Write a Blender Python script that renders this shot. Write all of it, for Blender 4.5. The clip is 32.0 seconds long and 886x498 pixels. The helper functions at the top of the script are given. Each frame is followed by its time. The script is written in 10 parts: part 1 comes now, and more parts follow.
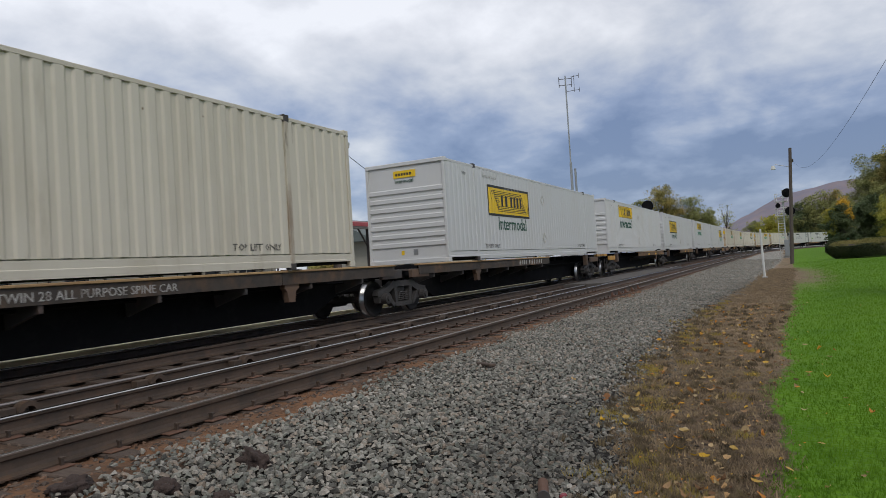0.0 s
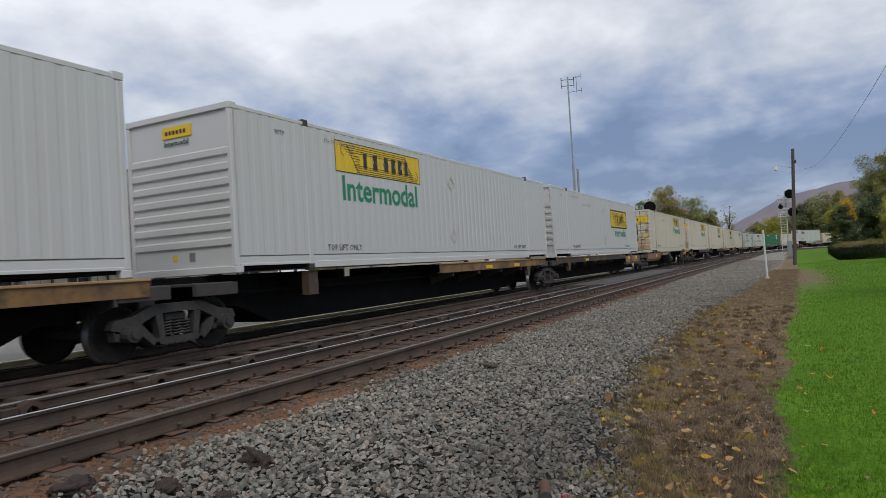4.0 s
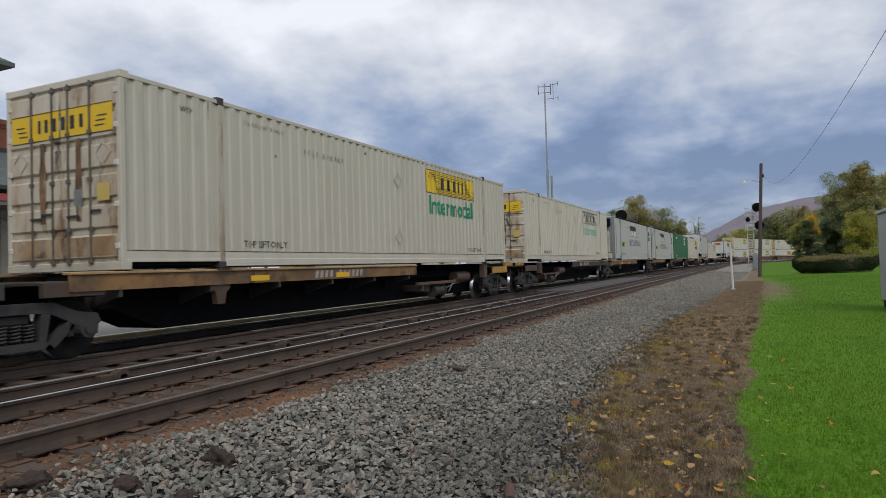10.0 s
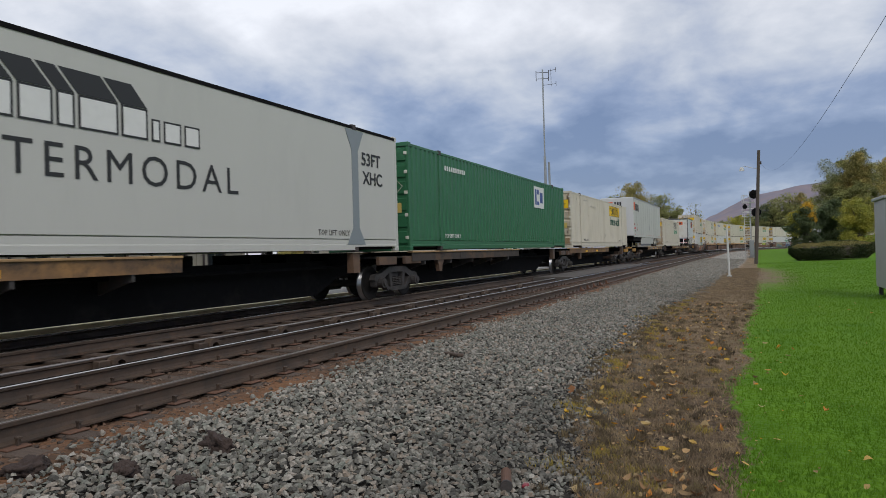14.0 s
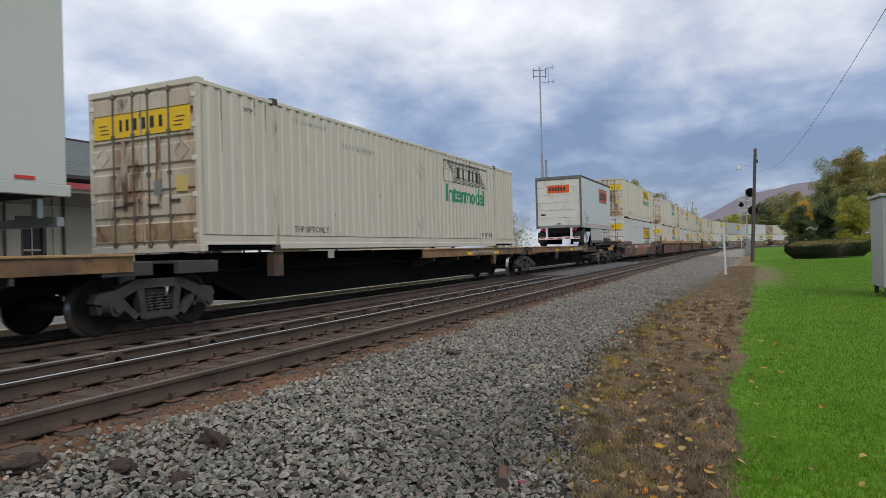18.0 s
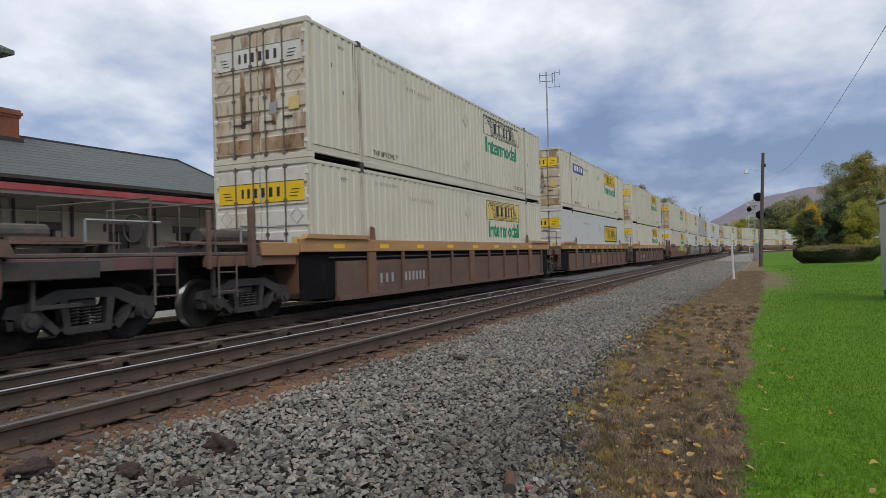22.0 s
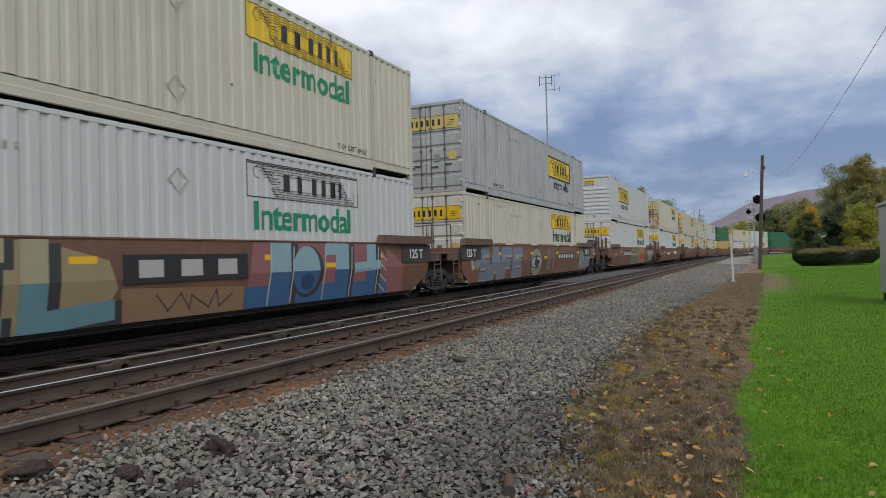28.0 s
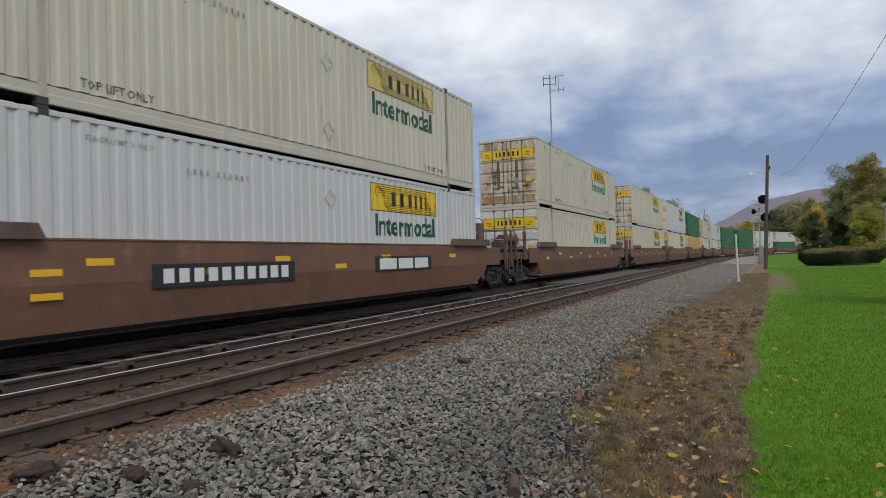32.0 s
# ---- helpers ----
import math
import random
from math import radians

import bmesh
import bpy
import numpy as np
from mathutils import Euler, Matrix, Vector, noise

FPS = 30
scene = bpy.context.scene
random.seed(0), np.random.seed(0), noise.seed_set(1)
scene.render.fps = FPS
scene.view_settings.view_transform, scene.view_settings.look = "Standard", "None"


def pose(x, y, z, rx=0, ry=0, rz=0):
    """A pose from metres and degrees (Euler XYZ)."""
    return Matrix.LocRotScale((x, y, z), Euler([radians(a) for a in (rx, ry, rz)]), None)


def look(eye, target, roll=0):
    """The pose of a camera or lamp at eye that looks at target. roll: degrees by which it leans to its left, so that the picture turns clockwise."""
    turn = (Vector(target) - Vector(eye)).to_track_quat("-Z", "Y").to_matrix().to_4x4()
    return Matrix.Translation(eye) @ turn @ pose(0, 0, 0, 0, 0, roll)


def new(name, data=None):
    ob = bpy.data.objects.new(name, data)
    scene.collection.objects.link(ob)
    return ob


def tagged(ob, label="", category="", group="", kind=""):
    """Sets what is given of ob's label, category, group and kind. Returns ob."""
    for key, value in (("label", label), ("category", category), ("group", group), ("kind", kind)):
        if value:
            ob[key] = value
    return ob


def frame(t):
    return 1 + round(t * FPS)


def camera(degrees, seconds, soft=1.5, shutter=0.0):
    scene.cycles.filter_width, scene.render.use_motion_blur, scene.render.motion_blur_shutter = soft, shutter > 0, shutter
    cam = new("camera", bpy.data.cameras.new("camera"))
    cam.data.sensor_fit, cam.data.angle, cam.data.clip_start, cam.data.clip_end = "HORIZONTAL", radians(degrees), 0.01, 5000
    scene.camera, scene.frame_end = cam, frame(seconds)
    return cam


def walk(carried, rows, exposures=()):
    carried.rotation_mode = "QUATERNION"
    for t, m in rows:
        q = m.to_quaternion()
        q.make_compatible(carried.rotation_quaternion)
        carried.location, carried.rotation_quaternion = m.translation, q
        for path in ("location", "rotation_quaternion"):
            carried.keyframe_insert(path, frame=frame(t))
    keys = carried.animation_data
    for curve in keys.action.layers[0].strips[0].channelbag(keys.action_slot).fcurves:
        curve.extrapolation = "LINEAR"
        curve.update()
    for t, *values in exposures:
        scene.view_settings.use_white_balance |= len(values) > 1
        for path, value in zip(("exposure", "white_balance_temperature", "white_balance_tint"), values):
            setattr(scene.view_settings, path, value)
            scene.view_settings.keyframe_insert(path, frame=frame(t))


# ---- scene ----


def aim(yaw, pitch, roll):
    """Camera pose at the standing point: yaw from +x towards +y, pitch up, roll, in degrees."""
    a, b, c = radians(yaw), radians(pitch), radians(roll)
    fwd = Vector((math.cos(a) * math.cos(b), math.sin(a) * math.cos(b), math.sin(b)))
    side = Vector((math.sin(a), -math.cos(a), 0))
    up = side.cross(fwd)
    r2 = side * math.cos(c) + up * math.sin(c)
    u2 = up * math.cos(c) - side * math.sin(c)
    m = Matrix((r2, u2, -fwd)).transposed().to_4x4()
    m.translation = (0, 0, 1.12)
    return m


# x runs along the track away from the viewer, y across to the train, z = 0 is the train's rail top
cam = camera(67.70, 32.0, soft=0.35, shutter=0.06)
walk(cam, [
    (0, aim(27.22, 1.37, -3.47)), (0.5, aim(27.31, 1.35, -3.41)), (1, aim(27.31, 1.37, -3.52)), (1.5, aim(27.32, 1.38, -3.46)),
    (2, aim(27.30, 1.38, -3.47)), (2.5, aim(27.26, 1.41, -3.45)), (3, aim(27.31, 1.41, -3.38)), (3.5, aim(27.35, 1.42, -3.39)),
    (5.5, aim(27.55, 1.51, -3.43)), (6, aim(27.55, 1.48, -3.47)), (6.5, aim(27.56, 1.41, -3.48)), (7, aim(27.77, 1.03, -3.29)),
    (7.5, aim(28.18, 0.96, -3.24)), (8, aim(28.40, 0.94, -3.15)), (8.5, aim(27.23, 0.82, -2.10)), (9, aim(25.75, 0.94, -1.89)),
    (9.5, aim(25.36, 1.32, -1.82)), (10, aim(25.02, 1.52, -1.67)), (10.5, aim(25.23, 1.19, -1.80)), (11, aim(25.25, 0.41, -1.67)),
    (11.5, aim(25.16, 0.20, -1.71)), (12, aim(25.17, 0.21, -1.84)), (12.5, aim(25.04, 0.24, -1.80)), (13, aim(24.98, 0.31, -1.79)),
    (13.5, aim(24.89, 0.36, -1.61)), (14, aim(24.81, 0.34, -1.57)), (14.5, aim(24.69, 0.28, -1.46)), (16.5, aim(24.50, 0.13, -1.63)),
    (17, aim(24.45, 0.12, -1.59)), (17.5, aim(24.44, 0.17, -1.53)), (18, aim(24.55, 0.13, -1.49)), (18.5, aim(24.63, 0.14, -1.50)),
    (19, aim(24.75, 0.26, -1.57)), (19.5, aim(24.79, 0.36, -1.64)), (20, aim(24.88, 0.42, -1.70)), (20.5, aim(24.93, 0.45, -1.68)),
    (21, aim(25.01, 0.51, -1.60)), (21.5, aim(25.08, 0.53, -1.53)), (22, aim(25.12, 0.57, -1.54)), (22.5, aim(25.11, 0.61, -1.43)),
    (23, aim(25.12, 0.62, -1.53)), (23.5, aim(25.12, 0.63, -1.52)), (24, aim(25.18, 0.61, -1.47)), (24.5, aim(25.24, 0.60, -1.56)),
    (25, aim(25.24, 0.64, -1.48)), (25.5, aim(25.25, 0.66, -1.55)), (27.5, aim(25.12, 0.80, -1.52)), (28, aim(25.07, 0.76, -1.48)),
    (28.5, aim(25.12, 0.70, -1.50)), (29, aim(25.11, 0.50, -1.41)), (29.5, aim(25.13, 0.48, -1.32)), (30, aim(25.24, 0.51, -1.42)),
    (30.5, aim(25.32, 0.58, -1.49)), (31, aim(25.40, 0.62, -1.70)), (31.5, aim(25.47, 0.70, -1.81)), (32, aim(25.45, 0.85, -1.64)),
], exposures=[(0.0, 0.20), (9.0, 0.20), (12.0, 0.22), (14.0, 0.24), (18.0, 0.38), (20.0, 0.27), (22.0, 0.33), (25.0, 0.29), (29.0, 0.30), (32.0, 0.27)])

# ---------------------------------------------------------------- world and light
def make_world():
    world = bpy.data.worlds.new("sky")
    scene.world = world
    world.use_nodes = True
    n, l = world.node_tree.nodes, world.node_tree.links
    n.clear()
    out = n.new("ShaderNodeOutputWorld")
    sky = n.new("ShaderNodeTexSky")
    sky.sky_type, sky.sun_disc = "NISHITA", False
    sky.sun_elevation, sky.sun_rotation = radians(42), radians(200)
    bg_sky = n.new("ShaderNodeBackground")
    bg_sky.inputs["Strength"].default_value = 0.02
    l.new(sky.outputs[0], bg_sky.inputs["Color"])
    tc = n.new("ShaderNodeTexCoord")
    sep = n.new("ShaderNodeSeparateXYZ")
    l.new(tc.outputs["Generated"], sep.inputs[0])

    def math_node(op, a, b):
        m = n.new("ShaderNodeMath")
        m.operation = op
        for k, v in enumerate((a, b)):
            if isinstance(v, (int, float)):
                m.inputs[k].default_value = v
            elif v is not None:
                l.new(v, m.inputs[k])
        return m.outputs[0]

    up = math_node("MAXIMUM", sep.outputs[2], 0.0)
    den = math_node("ADD", up, 0.30)
    comb = n.new("ShaderNodeCombineXYZ")
    l.new(math_node("DIVIDE", sep.outputs[0], den), comb.inputs[0])
    l.new(math_node("DIVIDE", sep.outputs[1], den), comb.inputs[1])

    def fbm(scale, detail, rough, dist, offset):
        mp = n.new("ShaderNodeMapping")
        mp.inputs["Location"].default_value = offset
        l.new(comb.outputs[0], mp.inputs[0])
        t = n.new("ShaderNodeTexNoise")
        for k, v in (("Scale", scale), ("Detail", detail), ("Roughness", rough), ("Distortion", dist)):
            t.inputs[k].default_value = v
        l.new(mp.outputs[0], t.inputs["Vector"])
        return t.outputs[0]

    big = fbm(1.0, 4, 0.5, 0.3, (0.0, 0.0, 0))
    mid = fbm(3.4, 9, 0.54, 0.12, (3.1, 0.7, 0))
    lumps = math_node("ADD", math_node("MULTIPLY", math_node("SUBTRACT", big, 0.5), 0.6), math_node("MULTIPLY", math_node("SUBTRACT", mid, 0.5), 1.12))
    # the cloud deck is deepest, so darkest, where it is seen edge-on above the hills
    deck = n.new("ShaderNodeValToRGB")
    l.new(sep.outputs[2], deck.inputs[0])
    d = deck.color_ramp.elements
    d[0].position, d[0].color = 0.0, (0.42, 0.42, 0.42, 1)
    d[1].position, d[1].color = 1.0, (0.75, 0.75, 0.75, 1)
    for p, v in ((0.05, 0.31), (0.10, 0.18), (0.16, 0.25), (0.24, 0.48), (0.36, 0.72)):
        el = d.new(p)
        el.color = (v, v, v, 1)
    # and lighter, thinner cloud towards the far side of the line
    thin = n.new("ShaderNodeMapRange")
    l.new(sep.outputs[1], thin.inputs[0])
    thin.inputs[1].default_value, thin.inputs[2].default_value, thin.inputs[4].default_value = 0.22, 0.75, 0.22
    cover = math_node("ADD", math_node("ADD", deck.outputs[0], thin.outputs[0]), lumps)
    ramp = n.new("ShaderNodeValToRGB")
    l.new(cover, ramp.inputs[0])
    e = ramp.color_ramp.elements
    e[0].position, e[0].color = 0.14, (0.135, 0.185, 0.320, 1)
    e[1].position, e[1].color = 0.95, (0.82, 0.83, 0.87, 1)
    for p, c in ((0.34, (0.235, 0.29, 0.43)), (0.50, (0.385, 0.425, 0.525)), (0.64, (0.525, 0.55, 0.61)), (0.78, (0.66, 0.672, 0.715))):
        el = e.new(p)
        el.color = (*c, 1)
    bg = n.new("ShaderNodeBackground")
    bg.inputs["Strength"].default_value = 0.88
    l.new(ramp.outputs[0], bg.inputs["Color"])
    add = n.new("ShaderNodeAddShader")
    l.new(bg.outputs[0], add.inputs[0])
    l.new(bg_sky.outputs[0], add.inputs[1])
    l.new(add.outputs[0], out.inputs[0])


make_world()
sun = new("sun", bpy.data.lights.new("sun", "SUN"))
sun.data.energy, sun.data.angle, sun.data.color = 1.0, radians(18), (1.0, 0.95, 0.88)
sun.matrix_world = look((-13, -11, 17), (0, 0, 0))

# ---------------------------------------------------------------- the line of the track
SPEED_T = (0, 3, 6, 9, 12, 15, 18, 21, 24, 27, 30, 32)
SPEED_V = (15.42, 15.66, 15.68, 15.8, 15.36, 15.67, 15.62, 15.18, 15.7, 15.8, 15.53, 15.53)
CENTRE_Y = 9.41           # centre line of the train's track
NEAR_D = -3.46            # near track, offset from it
NEAR_Z = -0.08


def travelled(t):
    tt = np.linspace(0, t, 120)
    return float(np.trapz(np.interp(tt, SPEED_T, SPEED_V), tt))


_s = np.arange(-620.0, 1001.0, 1.0)
_head = np.interp(_s, [20, 45, 122, 140, 262, 300], [0, -0.0068, -0.0075, -0.035, -0.49, -0.55])
_x = np.concatenate([[0], np.cumsum(np.cos((_head[1:] + _head[:-1]) / 2))]) + _s[0]
_y = np.concatenate([[0], np.cumsum(np.sin((_head[1:] + _head[:-1]) / 2))]) + CENTRE_Y


def on_track(s, d=0.0):
    """Place and heading of the point s metres along the line, d metres to its far side."""
    x, y, h = np.interp(s, _s, _x), np.interp(s, _s, _y), np.interp(s, _s, _head)
    return x - math.sin(h) * d, y + math.cos(h) * d, h


def rolling(u, length, t):
    """Pose of a vehicle whose rear end stands u metres along the train, at t seconds."""
    s = u - travelled(t)
    a, b = on_track(s), on_track(s + length)
    h = math.atan2(b[1] - a[1], b[0] - a[0])
    return pose(a[0], a[1], 0, 0, 0, math.degrees(h))


# ---------------------------------------------------------------- mesh helpers
def mesh_of(name, bm, mats, smooth=False):
    me = bpy.data.meshes.new(name)
    bm.to_mesh(me)
    bm.free()
    for m in (mats if isinstance(mats, (list, tuple)) else [mats]):
        me.materials.append(m)
    if smooth:
        me.polygons.foreach_set("use_smooth", [True] * len(me.polygons))
    return me


def part(name, bm, material, parent, label="", smooth=False):
    """Links a bmesh, or a finished mesh, as one mesh object under a thing or a part."""
    me = bm if isinstance(bm, bpy.types.Mesh) else mesh_of(name, bm, material, smooth)
    ob = new(name, me)
    ob.parent = parent
    if label:
        tagged(ob, label)
    return ob


def at(ob, x=0, y=0, z=0, rx=0, ry=0, rz=0):
    ob.matrix_basis = pose(x, y, z, rx, ry, rz)
    return ob


def thing(name, label, category, group="", m=None, kind=""):
    ob = new(name)
    ob.empty_display_size = 0.2
    tagged(ob, label, category, group, kind)
    if m is not None:
        ob.matrix_basis = m
    return ob


def box(bm, x0, x1, y0, y1, z0, z1, bevel=0.0, mat=0):
    v = [bm.verts.new(p) for p in ((x0, y0, z0), (x1, y0, z0), (x1, y1, z0), (x0, y1, z0),
                                   (x0, y0, z1), (x1, y0, z1), (x1, y1, z1), (x0, y1, z1))]
    fs = [bm.faces.new([v[i] for i in f]) for f in
          ((3, 2, 1, 0), (4, 5, 6, 7), (0, 1, 5, 4), (1, 2, 6, 5), (2, 3, 7, 6), (3, 0, 4, 7))]
    for f in fs:
        f.material_index = mat
    if bevel > 0:
        es = {e for f in fs for e in f.edges}
        bmesh.ops.bevel(bm, geom=list(es), offset=bevel, segments=1, affect="EDGES", profile=0.5)
    return v


def boxes(*dims, bevel=0.0):
    bm = bmesh.new()
    for d in dims:
        box(bm, *d, bevel=bevel)
    return bm


def prism(bm, outline, a, b, axis="y", mat=0):
    """A flat outline pushed from a to b along an axis. Outline in (x, z) for y, (y, z) for x, (x, y) for z."""
    def put(p, w):
        return {"y": (p[0], w, p[1]), "x": (w, p[0], p[1]), "z": (p[0], p[1], w)}[axis]
    va = [bm.verts.new(put(p, a)) for p in outline]
    vb = [bm.verts.new(put(p, b)) for p in outline]
    n = len(outline)
    fs = [bm.faces.new(va), bm.faces.new(vb[::-1])]
    fs += [bm.faces.new((va[i], vb[i], vb[(i + 1) % n], va[(i + 1) % n])) for i in range(n)]
    for f in fs:
        f.material_index = mat
    bmesh.ops.recalc_face_normals(bm, faces=fs)


def rod(bm, p, q, r, n=8, r2=None):
    """A round bar from p to q."""
    p, q = Vector(p), Vector(q)
    d = (q - p)
    rt = d.to_track_quat("Z", "Y").to_matrix()
    rings = []
    for c, rr in ((p, r), (q, r if r2 is None else r2)):
        rings.append([bm.verts.new(c + rt @ Vector((rr * math.cos(k * math.tau / n), rr * math.sin(k * math.tau / n), 0))) for k in range(n)])
    for k in range(n):
        bm.faces.new((rings[0][k], rings[0][(k + 1) % n], rings[1][(k + 1) % n], rings[1][k]))
    bm.faces.new(rings[0][::-1])
    bm.faces.new(rings[1])


def rods(*bars, n=8):
    bm = bmesh.new()
    for p, q, r in bars:
        rod(bm, p, q, r, n)
    return bm


_letters = {}


def lettering(text, size, material, parent, m, name="lettering", label="", space=1.0, depth=0.004):
    """Raised paint lettering in the built-in font, left-aligned on its base line."""
    key = (text, material.name, round(size, 3), space)
    if key not in _letters:
        cu = bpy.data.curves.new("lettering", "FONT")
        cu.body, cu.size, cu.extrude, cu.space_character = text, size, depth, space
        cu.resolution_u, cu.offset = 4 if size > 0.3 else 2, size * (0.016 if size > 0.3 and "M" not in text else 0.0)
        ob = new("lettering", cu)
        dg = bpy.context.evaluated_depsgraph_get()
        me = bpy.data.meshes.new_from_object(ob.evaluated_get(dg))
        bpy.data.objects.remove(ob)
        me.materials.clear()
        me.materials.append(material)
        _letters[key] = me
    ob = part(name, _letters[key], None, parent, label)
    ob.matrix_basis = m
    return ob


NEAR_SIDE = pose(0, 0, 0, 90, 0, 0)       # text on a wall that faces -y, reading towards +x


# ---------------------------------------------------------------- materials
def surface(name, colour, rough=0.6, metal=0.0, grain=0.12, grain_scale=8.0, stain=None, stain_scale=1.2, stain_at=0.55,
            stain_soft=0.15, stretch=(1, 1, 1), bump=0.0, bump_scale=40.0, spread=0.0, coord="Object", gloss=0.5):
    """Painted or raw surface: base colour with fine grain, stains with their own shape, relief; each object shifted."""
    m = bpy.data.materials.new(name)
    m.use_nodes = True
    n, l = m.node_tree.nodes, m.node_tree.links
    b = n["Principled BSDF"]
    b.inputs["Roughness"].default_value, b.inputs["Metallic"].default_value = rough, metal
    b.inputs["Specular IOR Level"].default_value = gloss
    tc, info = n.new("ShaderNodeTexCoord"), n.new("ShaderNodeObjectInfo")
    add = n.new("ShaderNodeVectorMath")
    add.operation = "ADD"
    sc = n.new("ShaderNodeMath")
    sc.operation, sc.inputs[1].default_value = "MULTIPLY", 37.0
    l.new(info.outputs["Random"], sc.inputs[0])
    l.new(tc.outputs[coord], add.inputs[0])
    l.new(sc.outputs[0], add.inputs[1])
    mp = n.new("ShaderNodeMapping")
    mp.inputs["Scale"].default_value = stretch
    l.new(add.outputs[0], mp.inputs[0])

    def tex(scale, detail, rgh=0.55):
        t = n.new("ShaderNodeTexNoise")
        t.inputs["Scale"].default_value, t.inputs["Detail"].default_value, t.inputs["Roughness"].default_value = scale, detail, rgh
        l.new(mp.outputs[0], t.inputs["Vector"])
        return t.outputs[0]

    def mix(fac, a, c):
        x = n.new("ShaderNodeMix")
        x.data_type = "RGBA"
        l.new(fac, x.inputs[0])
        for k, v in ((6, a), (7, c)):
            if isinstance(v, tuple):
                x.inputs[k].default_value = (*v[:3], 1)
            else:
                l.new(v, x.inputs[k])
        return x.outputs[2]

    dark = tuple(c * (1 - grain) for c in colour)
    light = tuple(min(1, c * (1 + grain)) for c in colour)
    col = mix(tex(grain_scale, 5), dark, light)
    if spread > 0:
        hs = n.new("ShaderNodeHueSaturation")
        mr = n.new("ShaderNodeMapRange")
        mr.inputs[3].default_value, mr.inputs[4].default_value = 1 - spread, 1 + spread
        l.new(info.outputs["Random"], mr.inputs[0])
        l.new(mr.outputs[0], hs.inputs["Value"])
        l.new(col, hs.inputs["Color"])
        col = hs.outputs[0]
    for st in (stain if isinstance(stain, list) else [stain] if stain else []):
        c, scl, pos, soft, amount = (*st, *(None,) * 5)[:5] if isinstance(st[0], tuple) else (st, stain_scale, stain_at, stain_soft, 1.0)
        r = n.new("ShaderNodeMapRange")
        r.inputs[1].default_value, r.inputs[2].default_value, r.inputs[4].default_value = pos - soft, pos + soft, amount or 1.0
        l.new(tex(scl, 8, 0.65), r.inputs[0])
        col = mix(r.outputs[0], col, c)
    l.new(col, b.inputs["Base Color"])
    if bump > 0:
        bp = n.new("ShaderNodeBump")
        bp.inputs["Strength"].default_value, bp.inputs["Distance"].default_value = bump, 0.02
        l.new(tex(bump_scale, 4), bp.inputs["Height"])
        l.new(bp.outputs[0], b.inputs["Normal"])
    return m


CREAM = surface("cream_container_paint", (0.545, 0.508, 0.425), 0.5, grain=0.07, grain_scale=2.5, spread=0.06,
                stain=[((0.43, 0.38, 0.29), 1.2, 0.60, 0.12, 0.55), ((0.36, 0.31, 0.23), 3.2, 0.66, 0.08, 0.5), ((0.17, 0.09, 0.05), 5.0, 0.75, 0.04, 0.85)], stretch=(1, 1, 0.22))
WHITE = surface("white_container_paint", (0.555, 0.56, 0.56), 0.42, grain=0.04, grain_scale=2.0, spread=0.04,
                stain=[((0.50, 0.48, 0.44), 1.0, 0.60, 0.12, 0.5), ((0.22, 0.15, 0.10), 6.0, 0.76, 0.04, 0.7)], stretch=(1, 1, 0.25))
SILVER = surface("grey_weathered_container_paint", (0.43, 0.44, 0.445), 0.5, metal=0.1, grain=0.1, spread=0.05,
                 stain=[((0.2, 0.2, 0.2), 1.5, 0.6, 0.12, 0.6)], stretch=(1, 1, 0.2))
REEFER = surface("light_grey_smooth_panel", (0.515, 0.512, 0.475), 0.38, grain=0.03, grain_scale=1.5,
                 stain=[((0.42, 0.42, 0.39), 1.0, 0.66, 0.14, 0.5)], stretch=(1, 1, 0.3))
REEFER_DIRTY = surface("dirt_streaked_unit_housing", (0.60, 0.555, 0.475), 0.5, grain=0.06, stain=[((0.30, 0.25, 0.19), 1.1, 0.52, 0.12, 0.7), ((0.14, 0.10, 0.075), 2.6, 0.64, 0.08, 0.7)], stretch=(1, 1, 0.4))
REEFER_POST = surface("blue_grey_post_paint", (0.22, 0.25, 0.27), 0.45, grain=0.06)
GREEN = surface("green_container_paint", (0.028, 0.135, 0.062), 0.42, grain=0.08, stain=[((0.05, 0.10, 0.06), 2.0, 0.64, 0.1, 0.5)], stretch=(1, 1, 0.25))
RUSTY_DOOR = surface("rust_streaked_door_paint", (0.57, 0.525, 0.43), 0.55, grain=0.08, spread=0.05,
                     stain=[((0.42, 0.30, 0.18), 0.9, 0.50, 0.10, 0.65), ((0.24, 0.12, 0.055), 1.5, 0.57, 0.06, 0.8), ((0.06, 0.038, 0.026), 2.4, 0.62, 0.05, 0.9)], stretch=(1.3, 1.3, 0.4))
WHITE_DOOR = surface("white_door_paint", (0.62, 0.605, 0.55), 0.45, grain=0.06,
                     stain=[((0.45, 0.38, 0.27), 1.3, 0.58, 0.10, 0.6), ((0.22, 0.12, 0.06), 2.6, 0.68, 0.06, 0.7)], stretch=(1.2, 1.2, 0.5))
YELLOW = surface("yellow_sign_film", (0.75, 0.49, 0.012), 0.45, grain=0.05, stain=[((0.5, 0.36, 0.06), 2.5, 0.68, 0.1, 0.5)])
YELLOW_PALE = surface("sun_faded_yellow_film", (0.60, 0.45, 0.13), 0.5, grain=0.07, stain=[((0.55, 0.5, 0.38), 2.5, 0.62, 0.1, 0.5)])
BLACK_PAINT = surface("black_sign_paint", (0.02, 0.02, 0.021), 0.5, grain=0.1)
